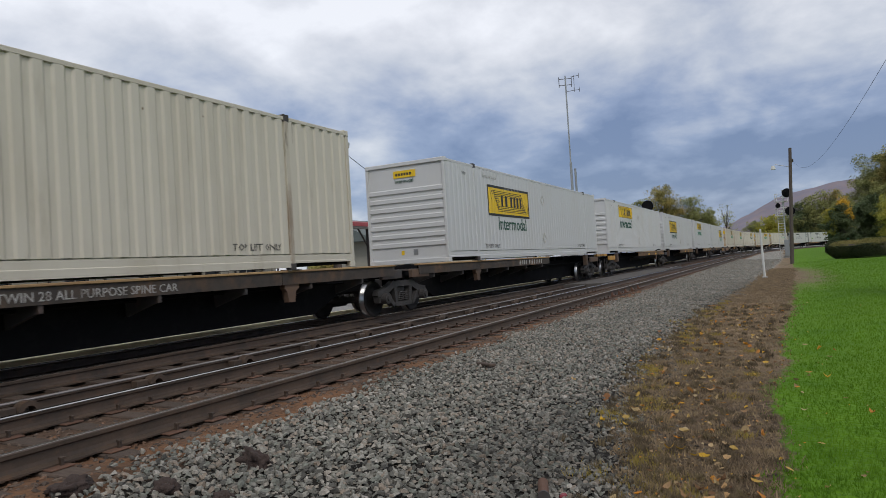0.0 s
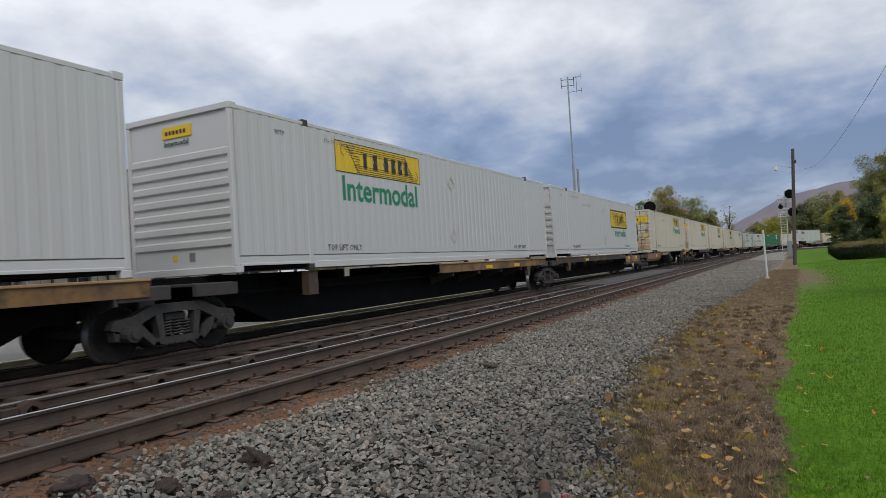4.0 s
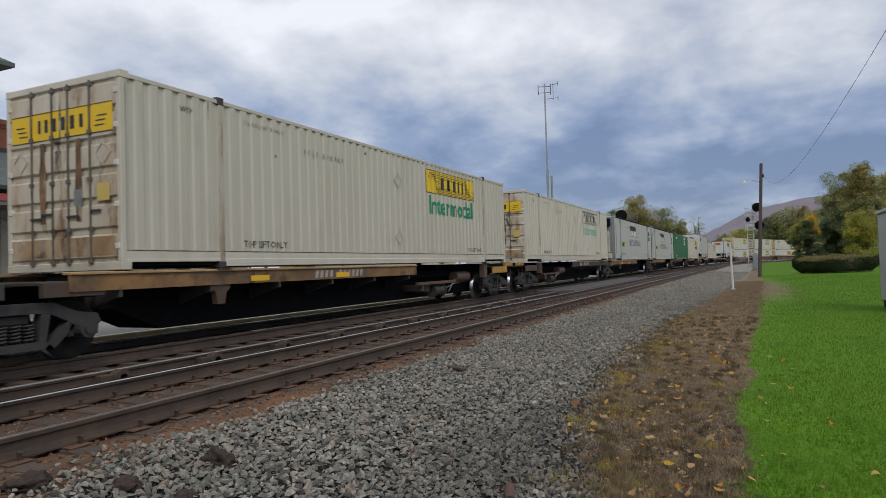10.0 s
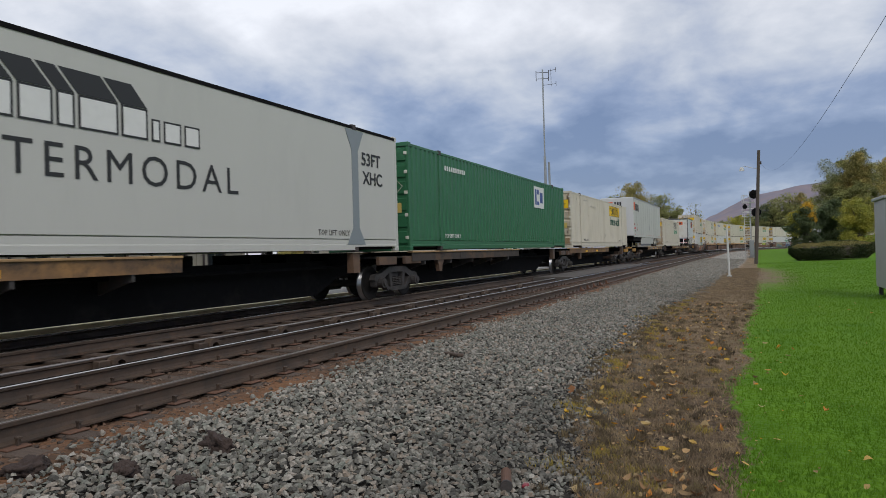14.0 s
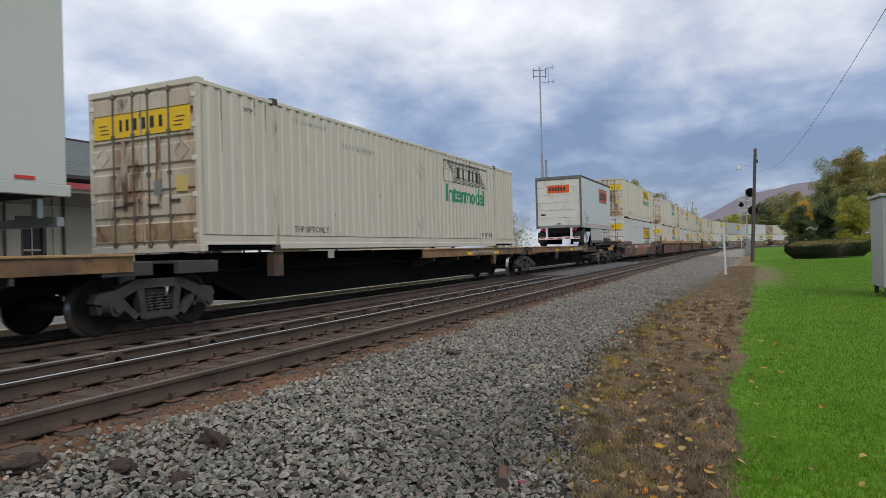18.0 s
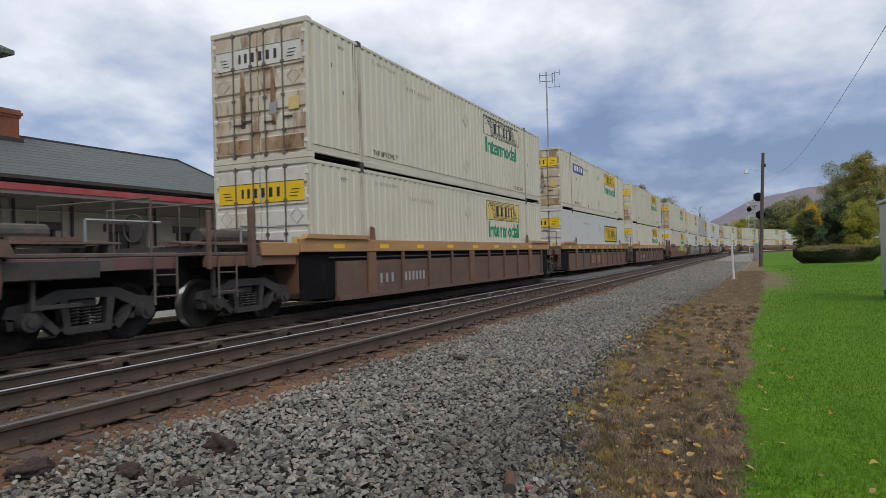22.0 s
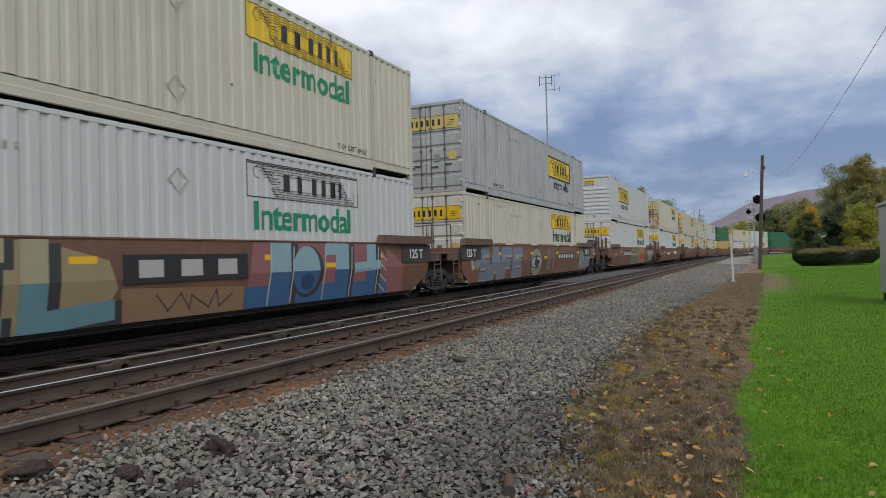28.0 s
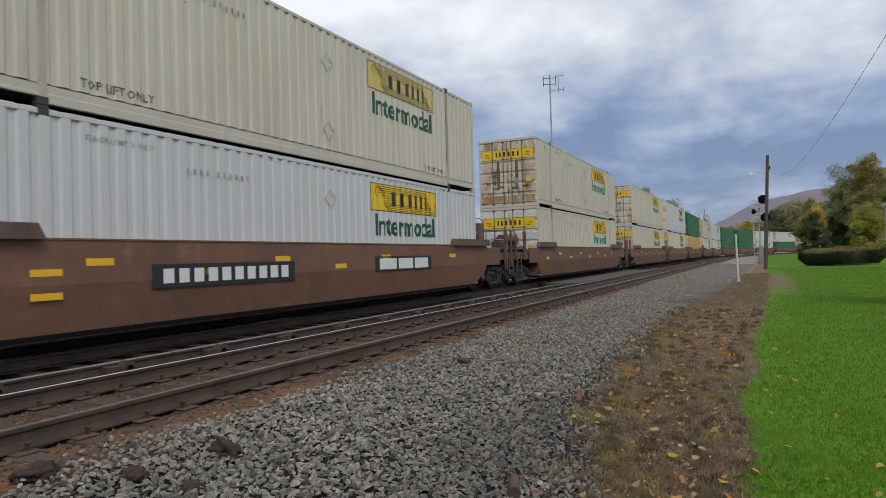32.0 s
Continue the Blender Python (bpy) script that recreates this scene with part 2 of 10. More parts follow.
PLACARD = surface("dull_placard_frame", (0.44, 0.42, 0.365), 0.5, grain=0.15)
STREAK = surface("dark_rust_streak", (0.13, 0.082, 0.05), 0.8, grain=0.3, stain=[((0.30, 0.25, 0.18), 6.0, 0.52, 0.12, 0.8)])
STENCIL = surface("worn_black_stencil", (0.05, 0.046, 0.042), 0.6, grain=0.2, stain=[((0.26, 0.24, 0.20), 9.0, 0.58, 0.08, 0.6)])
FADED_INK = surface("faded_grey_stencil", (0.16, 0.155, 0.14), 0.6, grain=0.2)
GREEN_INK = surface("green_word_film", (0.012, 0.22, 0.11), 0.5, grain=0.06)
DARK_GREEN_INK = surface("dark_green_word_film", (0.01, 0.075, 0.045), 0.5, grain=0.06)
MINT_INK = surface("faded_green_word_film", (0.26, 0.44, 0.34), 0.5, grain=0.06)
BLUE_INK = surface("violet_blue_word_film", (0.040, 0.036, 0.140), 0.5, grain=0.05)
BLUE_SIGN = surface("blue_sign_film", (0.035, 0.075, 0.26), 0.5, grain=0.05)
RED_SIGN = surface("orange_red_sign_film", (0.62, 0.10, 0.015), 0.45, grain=0.04)
WHITE_INK = surface("white_stencil_paint", (0.70, 0.70, 0.68), 0.55, grain=0.08)
GALV = surface("galvanised_steel", (0.33, 0.34, 0.345), 0.45, metal=0.7, grain=0.12, grain_scale=14)
DARK_STEEL = surface("dark_grimy_steel", (0.050, 0.046, 0.044), 0.7, metal=0.1, grain=0.3, stain=[((0.095, 0.055, 0.04), 3.0, 0.6, 0.1, 0.7)], bump=0.25)
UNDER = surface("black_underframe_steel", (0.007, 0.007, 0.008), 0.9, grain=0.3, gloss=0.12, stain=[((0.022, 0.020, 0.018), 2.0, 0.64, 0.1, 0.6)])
WHEEL_FACE = surface("oily_black_wheel_plate", (0.016, 0.015, 0.015), 0.75, grain=0.3, gloss=0.25, stain=[((0.045, 0.035, 0.028), 3.0, 0.6, 0.1, 0.6)])
TRUCK_STEEL = surface("grey_brown_cast_steel", (0.044, 0.040, 0.039), 0.65, grain=0.3, grain_scale=12, stain=[((0.018, 0.017, 0.016), 5.0, 0.55, 0.12, 0.7), ((0.075, 0.058, 0.045), 8.0, 0.66, 0.08, 0.6)], bump=0.3, bump_scale=70)
LOCK_ROD = surface("grimy_lock_rod_steel", (0.15, 0.135, 0.115), 0.6, metal=0.2, grain=0.2, stain=[((0.07, 0.045, 0.03), 4.0, 0.58, 0.1, 0.8)])
RUST_PATCH = surface("rust_stained_panel", (0.40, 0.29, 0.17), 0.7, grain=0.15, grain_scale=4, spread=0.15, stain=[((0.24, 0.13, 0.06), 2.0, 0.50, 0.1, 0.8), ((0.07, 0.04, 0.025), 3.5, 0.60, 0.06, 0.9), ((0.52, 0.46, 0.36), 1.5, 0.60, 0.08, 0.7)], stretch=(1, 1, 0.6))
RUST_RUN = surface("dark_rust_run", (0.20, 0.115, 0.060), 0.8, grain=0.3, grain_scale=9, spread=0.2, stain=[((0.055, 0.036, 0.026), 3.0, 0.50, 0.10, 0.9), ((0.46, 0.40, 0.31), 2.2, 0.56, 0.06, 0.9)], stretch=(1, 1.5, 0.5))
CREAM_POST = surface("rust_streaked_post_paint", (0.47, 0.43, 0.35), 0.55, grain=0.1, spread=0.08, stain=[((0.20, 0.13, 0.08), 1.6, 0.58, 0.08, 0.7), ((0.06, 0.042, 0.03), 3.0, 0.64, 0.06, 0.8)], stretch=(2, 2, 0.4))
END_BROWN = surface("rusty_brown_end_paint", (0.135, 0.081, 0.061), 0.7, grain=0.25, stain=[((0.06, 0.042, 0.034), 3.0, 0.55, 0.1, 0.7), ((0.22, 0.14, 0.09), 6.0, 0.66, 0.08, 0.6)], bump=0.2)
TANK_GREY = surface("grimy_grey_tank_paint", (0.052, 0.047, 0.043), 0.6, grain=0.25, stain=[((0.13, 0.075, 0.05), 4.0, 0.6, 0.1, 0.6)], bump=0.15)
END_GREY = surface("grimy_brown_grey_steel", (0.115, 0.092, 0.078), 0.7, grain=0.25, stain=[((0.05, 0.042, 0.036), 3.0, 0.55, 0.1, 0.7), ((0.17, 0.13, 0.10), 6.0, 0.64, 0.08, 0.6)], bump=0.2)
TREAD = surface("polished_wheel_steel", (0.42, 0.42, 0.43), 0.28, metal=0.95, grain=0.06)
SILL_BROWN = surface("grimy_brown_sill_paint", (0.115, 0.068, 0.042), 0.65, grain=0.18, grain_scale=4, spread=0.25,
                     stain=[((0.055, 0.042, 0.036), 1.5, 0.52, 0.12, 0.8), ((0.30, 0.16, 0.06), 3.5, 0.66, 0.08, 0.6)], bump=0.1)
BROWN_CAR = surface("weathered_brown_car_paint", (0.180, 0.088, 0.052), 0.62, grain=0.15, grain_scale=3.0, spread=0.10,
                    stain=[((0.105, 0.060, 0.042), 0.8, 0.55, 0.12, 0.75), ((0.27, 0.15, 0.08), 1.7, 0.64, 0.08, 0.6), ((0.30, 0.22, 0.17), 6.0, 0.72, 0.06, 0.5)], bump=0.08)
MAROON_CAR = surface("maroon_brown_car_paint", (0.135, 0.064, 0.056), 0.6, grain=0.13, grain_scale=3.0,
                     stain=[((0.06, 0.045, 0.04), 1.4, 0.58, 0.12, 0.7), ((0.2, 0.15, 0.13), 6.0, 0.72, 0.06, 0.5)], bump=0.08)
ORANGE_CAR = surface("faded_orange_tan_car_paint", (0.285, 0.148, 0.058), 0.6, grain=0.18, grain_scale=3.5, spread=0.12,
                     stain=[((0.15, 0.085, 0.048), 1.2, 0.53, 0.12, 0.8), ((0.06, 0.047, 0.037), 3.5, 0.64, 0.08, 0.75)], bump=0.1)
WHEEL_RIM = surface("dull_cream_road_rim", (0.50, 0.485, 0.42), 0.5, metal=0.0, grain=0.15)
LOGO_GROUND = surface("dark_brown_logo_ground", (0.075, 0.050, 0.040), 0.65, grain=0.2, stain=[((0.12, 0.075, 0.055), 3.0, 0.58, 0.12, 0.7)])
LOGO_TAN = surface("worn_orange_tan_logo_paint", (0.26, 0.135, 0.080), 0.6, grain=0.2, grain_scale=8, stain=[((0.10, 0.065, 0.05), 7.0, 0.60, 0.06, 0.85)])
END_ORANGE = surface("orange_yellow_end_paint", (0.46, 0.24, 0.045), 0.6, grain=0.15, spread=0.1, stain=[((0.20, 0.11, 0.05), 2.0, 0.58, 0.1, 0.7), ((0.05, 0.04, 0.033), 5.0, 0.64, 0.08, 0.8)], bump=0.08)
FLANGE_TAN = surface("tan_ledge_flange_paint", (0.42, 0.27, 0.12), 0.6, grain=0.15, grain_scale=3, spread=0.1, stain=[((0.22, 0.125, 0.065), 1.4, 0.54, 0.12, 0.8), ((0.07, 0.05, 0.04), 4.0, 0.66, 0.08, 0.8)], stretch=(0.6, 1, 1), bump=0.1)
LEDGE_DARK = surface("near_black_ledge_paint", (0.052, 0.040, 0.032), 0.7, grain=0.25, grain_scale=4, stain=[((0.20, 0.105, 0.045), 0.8, 0.60, 0.10, 0.7), ((0.02, 0.018, 0.017), 3.0, 0.56, 0.1, 0.7)], bump=0.15)
LEDGE_ORANGE = surface("dark_mottled_orange_ledge_paint", (0.27, 0.145, 0.052), 0.6, grain=0.2, grain_scale=4, spread=0.15, stain=[((0.10, 0.062, 0.04), 0.9, 0.50, 0.12, 0.85), ((0.03, 0.026, 0.023), 2.6, 0.58, 0.1, 0.85)], bump=0.12)
PLATE_BROWN = surface("faded_brown_orange_plate_paint", (0.235, 0.130, 0.072), 0.6, grain=0.15, grain_scale=2, spread=0.1, stain=[((0.19, 0.118, 0.078), 0.8, 0.52, 0.16, 0.8), ((0.08, 0.055, 0.04), 3.0, 0.66, 0.08, 0.7)], stretch=(0.5, 1, 1.4), bump=0.08)
FADED_INK = surface("faded_white_stencil_paint", (0.38, 0.37, 0.35), 0.6, grain=0.25, grain_scale=9, stain=[((0.12, 0.10, 0.085), 6.0, 0.58, 0.1, 0.8)])
CHORD_TAN = surface("sun_bleached_tan_chord_paint", (0.40, 0.225, 0.092), 0.6, grain=0.12, grain_scale=3, spread=0.08, stain=[((0.27, 0.15, 0.075), 0.9, 0.56, 0.12, 0.7), ((0.10, 0.065, 0.045), 3.0, 0.68, 0.07, 0.7)], stretch=(0.5, 1, 1.6), bump=0.08)
RIBBED_BROWN = surface("dark_brown_panel_paint", (0.128, 0.074, 0.054), 0.65, grain=0.16, grain_scale=3, stain=[((0.075, 0.056, 0.046), 1.3, 0.57, 0.12, 0.6), ((0.19, 0.115, 0.072), 3.0, 0.66, 0.08, 0.6)], bump=0.08)
REFLECTOR = surface("yellow_reflective_strip", (0.80, 0.45, 0.02), 0.4, grain=0.06)
RED_REFLECTOR = surface("red_reflective_strip", (0.55, 0.03, 0.03), 0.4, grain=0.05)
ALU = surface("pale_blue_white_trailer_skin", (0.55, 0.60, 0.61), 0.4, metal=0.05, grain=0.04, grain_scale=2, stain=[((0.42, 0.45, 0.45), 1.4, 0.66, 0.12, 0.45)], stretch=(1, 1, 0.3))
RUBBER = surface("black_tyre_rubber", (0.025, 0.025, 0.026), 0.85, grain=0.2, bump=0.15)
RIM = surface("white_painted_rim", (0.55, 0.55, 0.53), 0.5, grain=0.1)
SKIRT = surface("white_trailer_skirt", (0.42, 0.425, 0.40), 0.45, grain=0.05)

# ---------------------------------------------------------------- the train: containers
CL, CW, CH = 16.154, 2.591, 2.896
PITCH = 0.2785
RIBS = ((0.0, 0), (0.125, 0), (0.16, 1), (0.2435, 1))      # one corrugation: along, depth
movers = []                                               # (thing, place in train, length, height)


def corrugated(bm, x0, x1, z0, z1, y, depth, sign=-1, mat=0):
    """A wall of vertical corrugations; y is its outer plane, sign the way it faces. All walls share one rhythm."""
    pts, k = [], int(x0 / PITCH) - 1
    while k * PITCH < x1:
        for a, d in RIBS:
            pts.append((k * PITCH + a, d))
        k += 1

    def depth_at(x):
        for (a, da), (b, db) in zip(pts, pts[1:]):
            if a <= x <= b:
                return da + (db - da) * (x - a) / (b - a)
        return 0
    line = [(x0, depth_at(x0))] + [p for p in pts if x0 + 1e-4 < p[0] < x1 - 1e-4] + [(x1, depth_at(x1))]
    rows = [[bm.verts.new((x, y - sign * d * depth, z)) for x, d in line] for z in (z0, z1)]
    for i in range(len(line) - 1):
        f = (rows[0][i], rows[0][i + 1], rows[1][i + 1], rows[1][i])
        bm.faces.new(f if sign < 0 else f[::-1]).material_index = mat
    return bm


def rib_depth(x):
    return float(np.interp(x % PITCH, [a for a, _ in RIBS] + [PITCH], [d for _, d in RIBS] + [0]))


def wrap_ribs(bm, y, depth):
    """Cut flat shapes, drawn in x and z, at the edges of the ribs and press them onto the wall whose outer plane is y."""
    lo, hi = min(v.co.x for v in bm.verts), max(v.co.x for v in bm.verts)
    if depth > 0.003:
        for k in range(int(lo / PITCH) - 1, int(hi / PITCH) + 2):
            for a, _ in RIBS:
                if lo < k * PITCH + a < hi:
                    bmesh.ops.bisect_plane(bm, geom=bm.verts[:] + bm.edges[:] + bm.faces[:], plane_co=(k * PITCH + a, 0, 0), plane_no=(1, 0, 0))
    for v in bm.verts:
        v.co.y = y + depth * rib_depth(v.co.x)
    return bm


_words = {}


def words_on_side(text, size, material, parent, x, z, depth, space=1.0, bold=0.0):
    """Painted words on a container's near wall, following its corrugations."""
    key = (text, material.name, size, x, z, depth, space, bold)
    if key not in _words:
        cu = bpy.data.curves.new("lettering", "FONT")
        cu.body, cu.size, cu.space_character, cu.resolution_u, cu.offset = text, size, space, 3 if size > 0.3 else 1, bold * size
        ob = new("lettering", cu)
        me = bpy.data.meshes.new_from_object(ob.evaluated_get(bpy.context.evaluated_depsgraph_get()))
        bpy.data.objects.remove(ob)
        bm = bmesh.new()
        bm.from_mesh(me)
        for v in bm.verts:
            v.co = (x + v.co.x, 0, z + v.co.y)
        _words[key] = mesh_of("lettering", wrap_ribs(bm, -CW / 2 * 0.997 - 0.007, depth), material)
    return part("lettering", _words[key], None, parent)


_shared = {}


def shared(key, make):
    if key not in _shared:
        _shared[key] = make()
    return _shared[key]


def side_mesh(paint, depth, sign):
    bm = bmesh.new()
    corrugated(bm, 0.10, CL - 0.10, 0.29, CH - 0.10, sign * CW / 2 * 0.997, depth, sign)
    return mesh_of("side_panel", bm, paint)


def rail_mesh(paint, s):
    """Bottom side rail with the smooth band over it, one pressed section."""
    bm = bmesh.new()
    y = s * CW / 2
    prism(bm, [(y, 0.035), (y, 0.15), (y * 0.991, 0.16), (y * 0.991, 0.27), (y * 0.955, 0.275), (y * 0.955, 0.305), (y * 0.94, 0.305), (y * 0.94, 0.035)], 1.95, CL - 1.95, "x")
    for x0, x1 in ((0.1, 1.95), (CL - 1.95, CL - 0.1)):          # the ends stand higher, over a tunnel
        prism(bm, [(y, 0.115), (y, 0.15), (y * 0.991, 0.16), (y * 0.991, 0.27), (y * 0.955, 0.275), (y * 0.955, 0.305), (y * 0.94, 0.305), (y * 0.94, 0.115)], x0, x1, "x")
    return mesh_of("bottom_rail", bm, paint)


def roof_mesh(paint):
    bm = bmesh.new()
    n, pts = 29, [(0.05, CH - 0.07)]
    for k in range(n):
        a, b = 0.05 + k * (CL - 0.1) / n, 0.05 + (k + 1) * (CL - 0.1) / n
        pts += [(a + 0.02, CH - 0.03), (a + 0.05, CH - 0.012), (b - 0.05, CH - 0.012), (b - 0.02, CH - 0.03)]
    pts.append((CL - 0.05, CH - 0.07))
    prism(bm, pts, -CW / 2 + 0.07, CW / 2 - 0.07, "y")
    return mesh_of("roof", bm, paint)


def sheet(name, x0, x1, z0, z1, depth, lift, mat, flat=False):
    """A painted or stuck-on field that follows the near wall's corrugations."""
    bm = bmesh.new()
    if flat or depth < 0.005:
        box(bm, x0, x1, -CW / 2 - lift, -CW / 2 - lift + 0.003, z0, z1)
    else:
        corrugated(bm, x0, x1, z0, z1, -CW / 2 * 0.997 - lift, depth)
    return mesh_of(name, bm, mat)


def band(bm, p, q, w):
    """A flat stroke in x and z from p to q, w wide."""
    (ax, az), (bx, bz) = p, q
    n = Vector((az - bz, bx - ax)).normalized() * (w / 2)
    bm.faces.new([bm.verts.new((x, 0, z)) for x, z in ((ax - n.x, az - n.y), (bx - n.x, bz - n.y), (bx + n.x, bz + n.y), (ax + n.x, az + n.y))])


def sign_on_side(parent, x, z, style, depth, w=3.53, h=0.66):
    """The carrier's sign: a field with a border, winged streaks and plain dark bars in place of its name."""
    field = {"yellow": YELLOW, "pale": YELLOW_PALE, "border": YELLOW, "outline": None, "grey": YELLOW_PALE}[style]
    if style == "border":
        h, w = 0.98, 3.74
    elif style == "outline":
        w = 3.65
    key = ("sign", style, round(x, 2), round(z, 2), depth)
    zb = z - h
    if field:
        ob = part("sign", shared(key, lambda: sheet("sign", x, x + w, zb, z, depth, 0.004, field)), None, parent, "yellow carrier sign with dark bars")
    else:
        ob = part("sign", shared(key, lambda: sheet("sign", x + 0.02, x + w - 0.02, z - 0.05, z - 0.03, depth, 0.004, BLACK_PAINT)), None, parent, "black outlined carrier sign")
    b = 0.075 if style == "border" else 0.018
    yy = -CW / 2 * 0.997

    def border():
        bm = bmesh.new()
        for a, c, d, e in ((x, x + w, zb, zb + b), (x, x + w, z - b, z), (x, x + b, zb + b, z - b), (x + w - b, x + w, zb + b, z - b)):
            corrugated(bm, a, c, d, e, yy - 0.008, depth)
        bmesh.ops.remove_doubles(bm, verts=bm.verts, dist=0.002)
        return mesh_of("sign_border", bm, BLACK_PAINT)
    part("sign_border", shared(key + ("b",), border), None, ob)
    # inner field of the scroll: left, right, low, high as shares of the sign
    l, r, lo, hi = (0.07, 0.95, 0.17, 0.83) if style == "border" else (0.06, 0.97, 0.07, 0.90)
    at_ = lambda u, v: (x + w * (l + (r - l) * u), zb + h * (lo + (hi - lo) * v))

    def wings():
        bm = bmesh.new()
        t = 0.012 if style != "border" else 0.016
        for k in range(4):              # streaks over the name, ending at the slanting edge
            v = 1.0 - 0.085 * k
            band(bm, at_(0.03 + 0.03 * k, v), at_(0.83 + 0.012 * k, v), t)
            band(bm, at_(0.17 - 0.012 * k, 1 - v), at_(0.97 - 0.03 * k, 1 - v), t)
        for k in range(5):              # the feathers at either end
            v = 0.93 - 0.10 * k
            band(bm, at_(0.01 + 0.025 * k, v), at_(0.10 + 0.03 * k, v - 0.03), t)
            band(bm, at_(0.99 - 0.025 * k, 1 - v), at_(0.90 - 0.03 * k, 1.03 - v), t)
        for k in range(5):
            v = 0.62 - 0.10 * k
            band(bm, at_(0.115 + 0.018 * k, v), at_(0.21, v), t * 0.8)
            band(bm, at_(0.885 - 0.018 * k, 1 - v), at_(0.79, 1 - v), t * 0.8)
        for f in (lambda u, v: at_(u, v), lambda u, v: at_(1 - u, 1 - v)):
            band(bm, f(0.07, 1.0), f(0.19, 0.0), t * 1.4)
            arc = [(0.035 + 0.035 * math.cos(q), 0.78 + 0.22 * math.sin(q)) for q in [math.radians(90 + 22 * j) for j in range(9)]]
            for p0, p1 in zip(arc, arc[1:]):
                band(bm, f(*p0), f(*p1), t)
        return mesh_of("sign_scroll", wrap_ribs(bm, yy - 0.009, depth), BLACK_PAINT)
    tagged(part("sign_scroll", shared(key + ("l",), wings), None, ob), kind="stuff")
    z0, z1, a0, a1 = (0.35, 0.70, 0.29, 0.79) if style == "border" else (0.24, 0.74, 0.285, 0.84)
    for k, (p, q) in enumerate(((0.01, 0.085), (0.205, 0.295), (0.445, 0.535), (0.605, 0.695), (0.76, 0.85), (0.915, 0.985))):
        part("name_bar", shared(key + ("n", k), lambda: sheet("name_bar", x + w * (a0 + (a1 - a0) * p), x + w * (a0 + (a1 - a0) * q), zb + h * z0, zb + h * z1, depth, 0.010, BLACK_PAINT)), None, ob)


def door_end(parent, paint, banner, rusty, lite=False):
    """Two doors with pressed panels, lock rods, hinges and the carrier's banner, on the end at x = 0."""
    w = CW / 2 - 0.09
    for s in (-1, 1):
        def leaf():
            bm = bmesh.new()
            y0, y1 = (0.012, w) if s > 0 else (-w, -0.012)
            pts = [(0.075, 0.13), (0.035, 0.13)]
            for k in range(6):
                zc = 0.13 + (CH - 0.24) * (k + 0.5) / 6
                pts += [(0.035, zc - 0.18), (0.0, zc - 0.15), (0.0, zc + 0.15), (0.035, zc + 0.18)]
            prism(bm, pts + [(0.035, CH - 0.11), (0.075, CH - 0.11)], y0, y1, "y")
            return mesh_of("door", bm, paint)
        door = part("door", shared(("leaf", s, paint.name), leaf), None, parent, "rust-stained corrugated door" if rusty else "white corrugated door")
        if rusty and not lite:
            part("rust_stain", shared(("rstain", s), lambda: mesh_of("rust_stain", boxes((-0.0035, -0.0005, min(s * 0.06, s * (w - 0.04)), max(s * 0.06, s * (w - 0.04)), 0.22, 0.50)), RUST_PATCH)), None, door, "rust-stained lower panel")
        if rusty and not lite:
            def run():
                rnd, pts = random.Random(40 + s), []
                for k in range(9):
                    pts.append((0.055 + 0.05 * rnd.random() * math.sin(math.pi * (k + 0.6) / 9.5), 1.98 - 0.155 * k))
                bm = bmesh.new()
                yc = s * w * 0.34
                prism(bm, [(yc + q, z) for q, z in pts] + [(yc - q * 0.8, z) for q, z in pts[::-1]], -0.0042, -0.0008, "x")
                return mesh_of("rust_run", bm, RUST_RUN)
            part("rust_run", shared(("rrun", s), run), None, door, "dark rust run between the lock rods")
        if not lite:
            def diamonds():
                bm, y, zc = bmesh.new(), s * w * 0.78, 1.72
                for x in (-0.012, -0.002):
                    for r in (0.175, 0.152):
                        for c, d in ((0, -1), (1, 0), (0, 1), (-1, 0)):
                            bm.verts.new((x, y + r * c, zc + r * d))
                v = list(bm.verts)
                for i in range(4):
                    j = (i + 1) % 4
                    for f in ((i, j, 4 + j, 4 + i), (8 + i, 8 + j, 12 + j, 12 + i), (i, j, 8 + j, 8 + i), (4 + i, 4 + j, 12 + j, 12 + i)):
                        bm.faces.new([v[k] for k in f])
                return mesh_of("placard_holder", bm, PLACARD)
            part("placard_holder", shared(("dplac", s), diamonds), None, door)
        for q in (0.15, 0.55):
            y = s * q * w

            def bar():
                bm = bmesh.new()
                rod(bm, (-0.012, y, 0.10), (-0.012, y, CH - 0.08), 0.017, 7)
                for z in (0.14, 0.62, 1.35, 2.05, CH - 0.14):
                    box(bm, -0.03, 0.016, y - 0.04, y + 0.04, z - 0.03, z + 0.03)
                return mesh_of("lock_rod", bm, LOCK_ROD)
            part("lock_rod", shared(("bar", s, q), bar), None, door)

            def handle():
                return mesh_of("handle", boxes((-0.035, -0.018, y - 0.02, y + 0.24 * (1 if q < 0.5 else -1), 0.86, 0.895)) if (q < 0.5) == (s > 0)
                               else boxes((-0.035, -0.018, y - 0.24, y + 0.02, 0.80, 0.835)), DARK_STEEL)
            if not lite:
                part("handle", shared(("handle", s, q), handle), None, door)
        for z in () if lite else (0.35, 0.95, 1.55, 2.1, 2.6):
            part("hinge", shared(("hinge", s, z), lambda: mesh_of("hinge", boxes((-0.012, 0.05, s * w - 0.05, s * w + 0.05, z - 0.045, z + 0.045), bevel=0.012), WHITE_DOOR)), None, door)
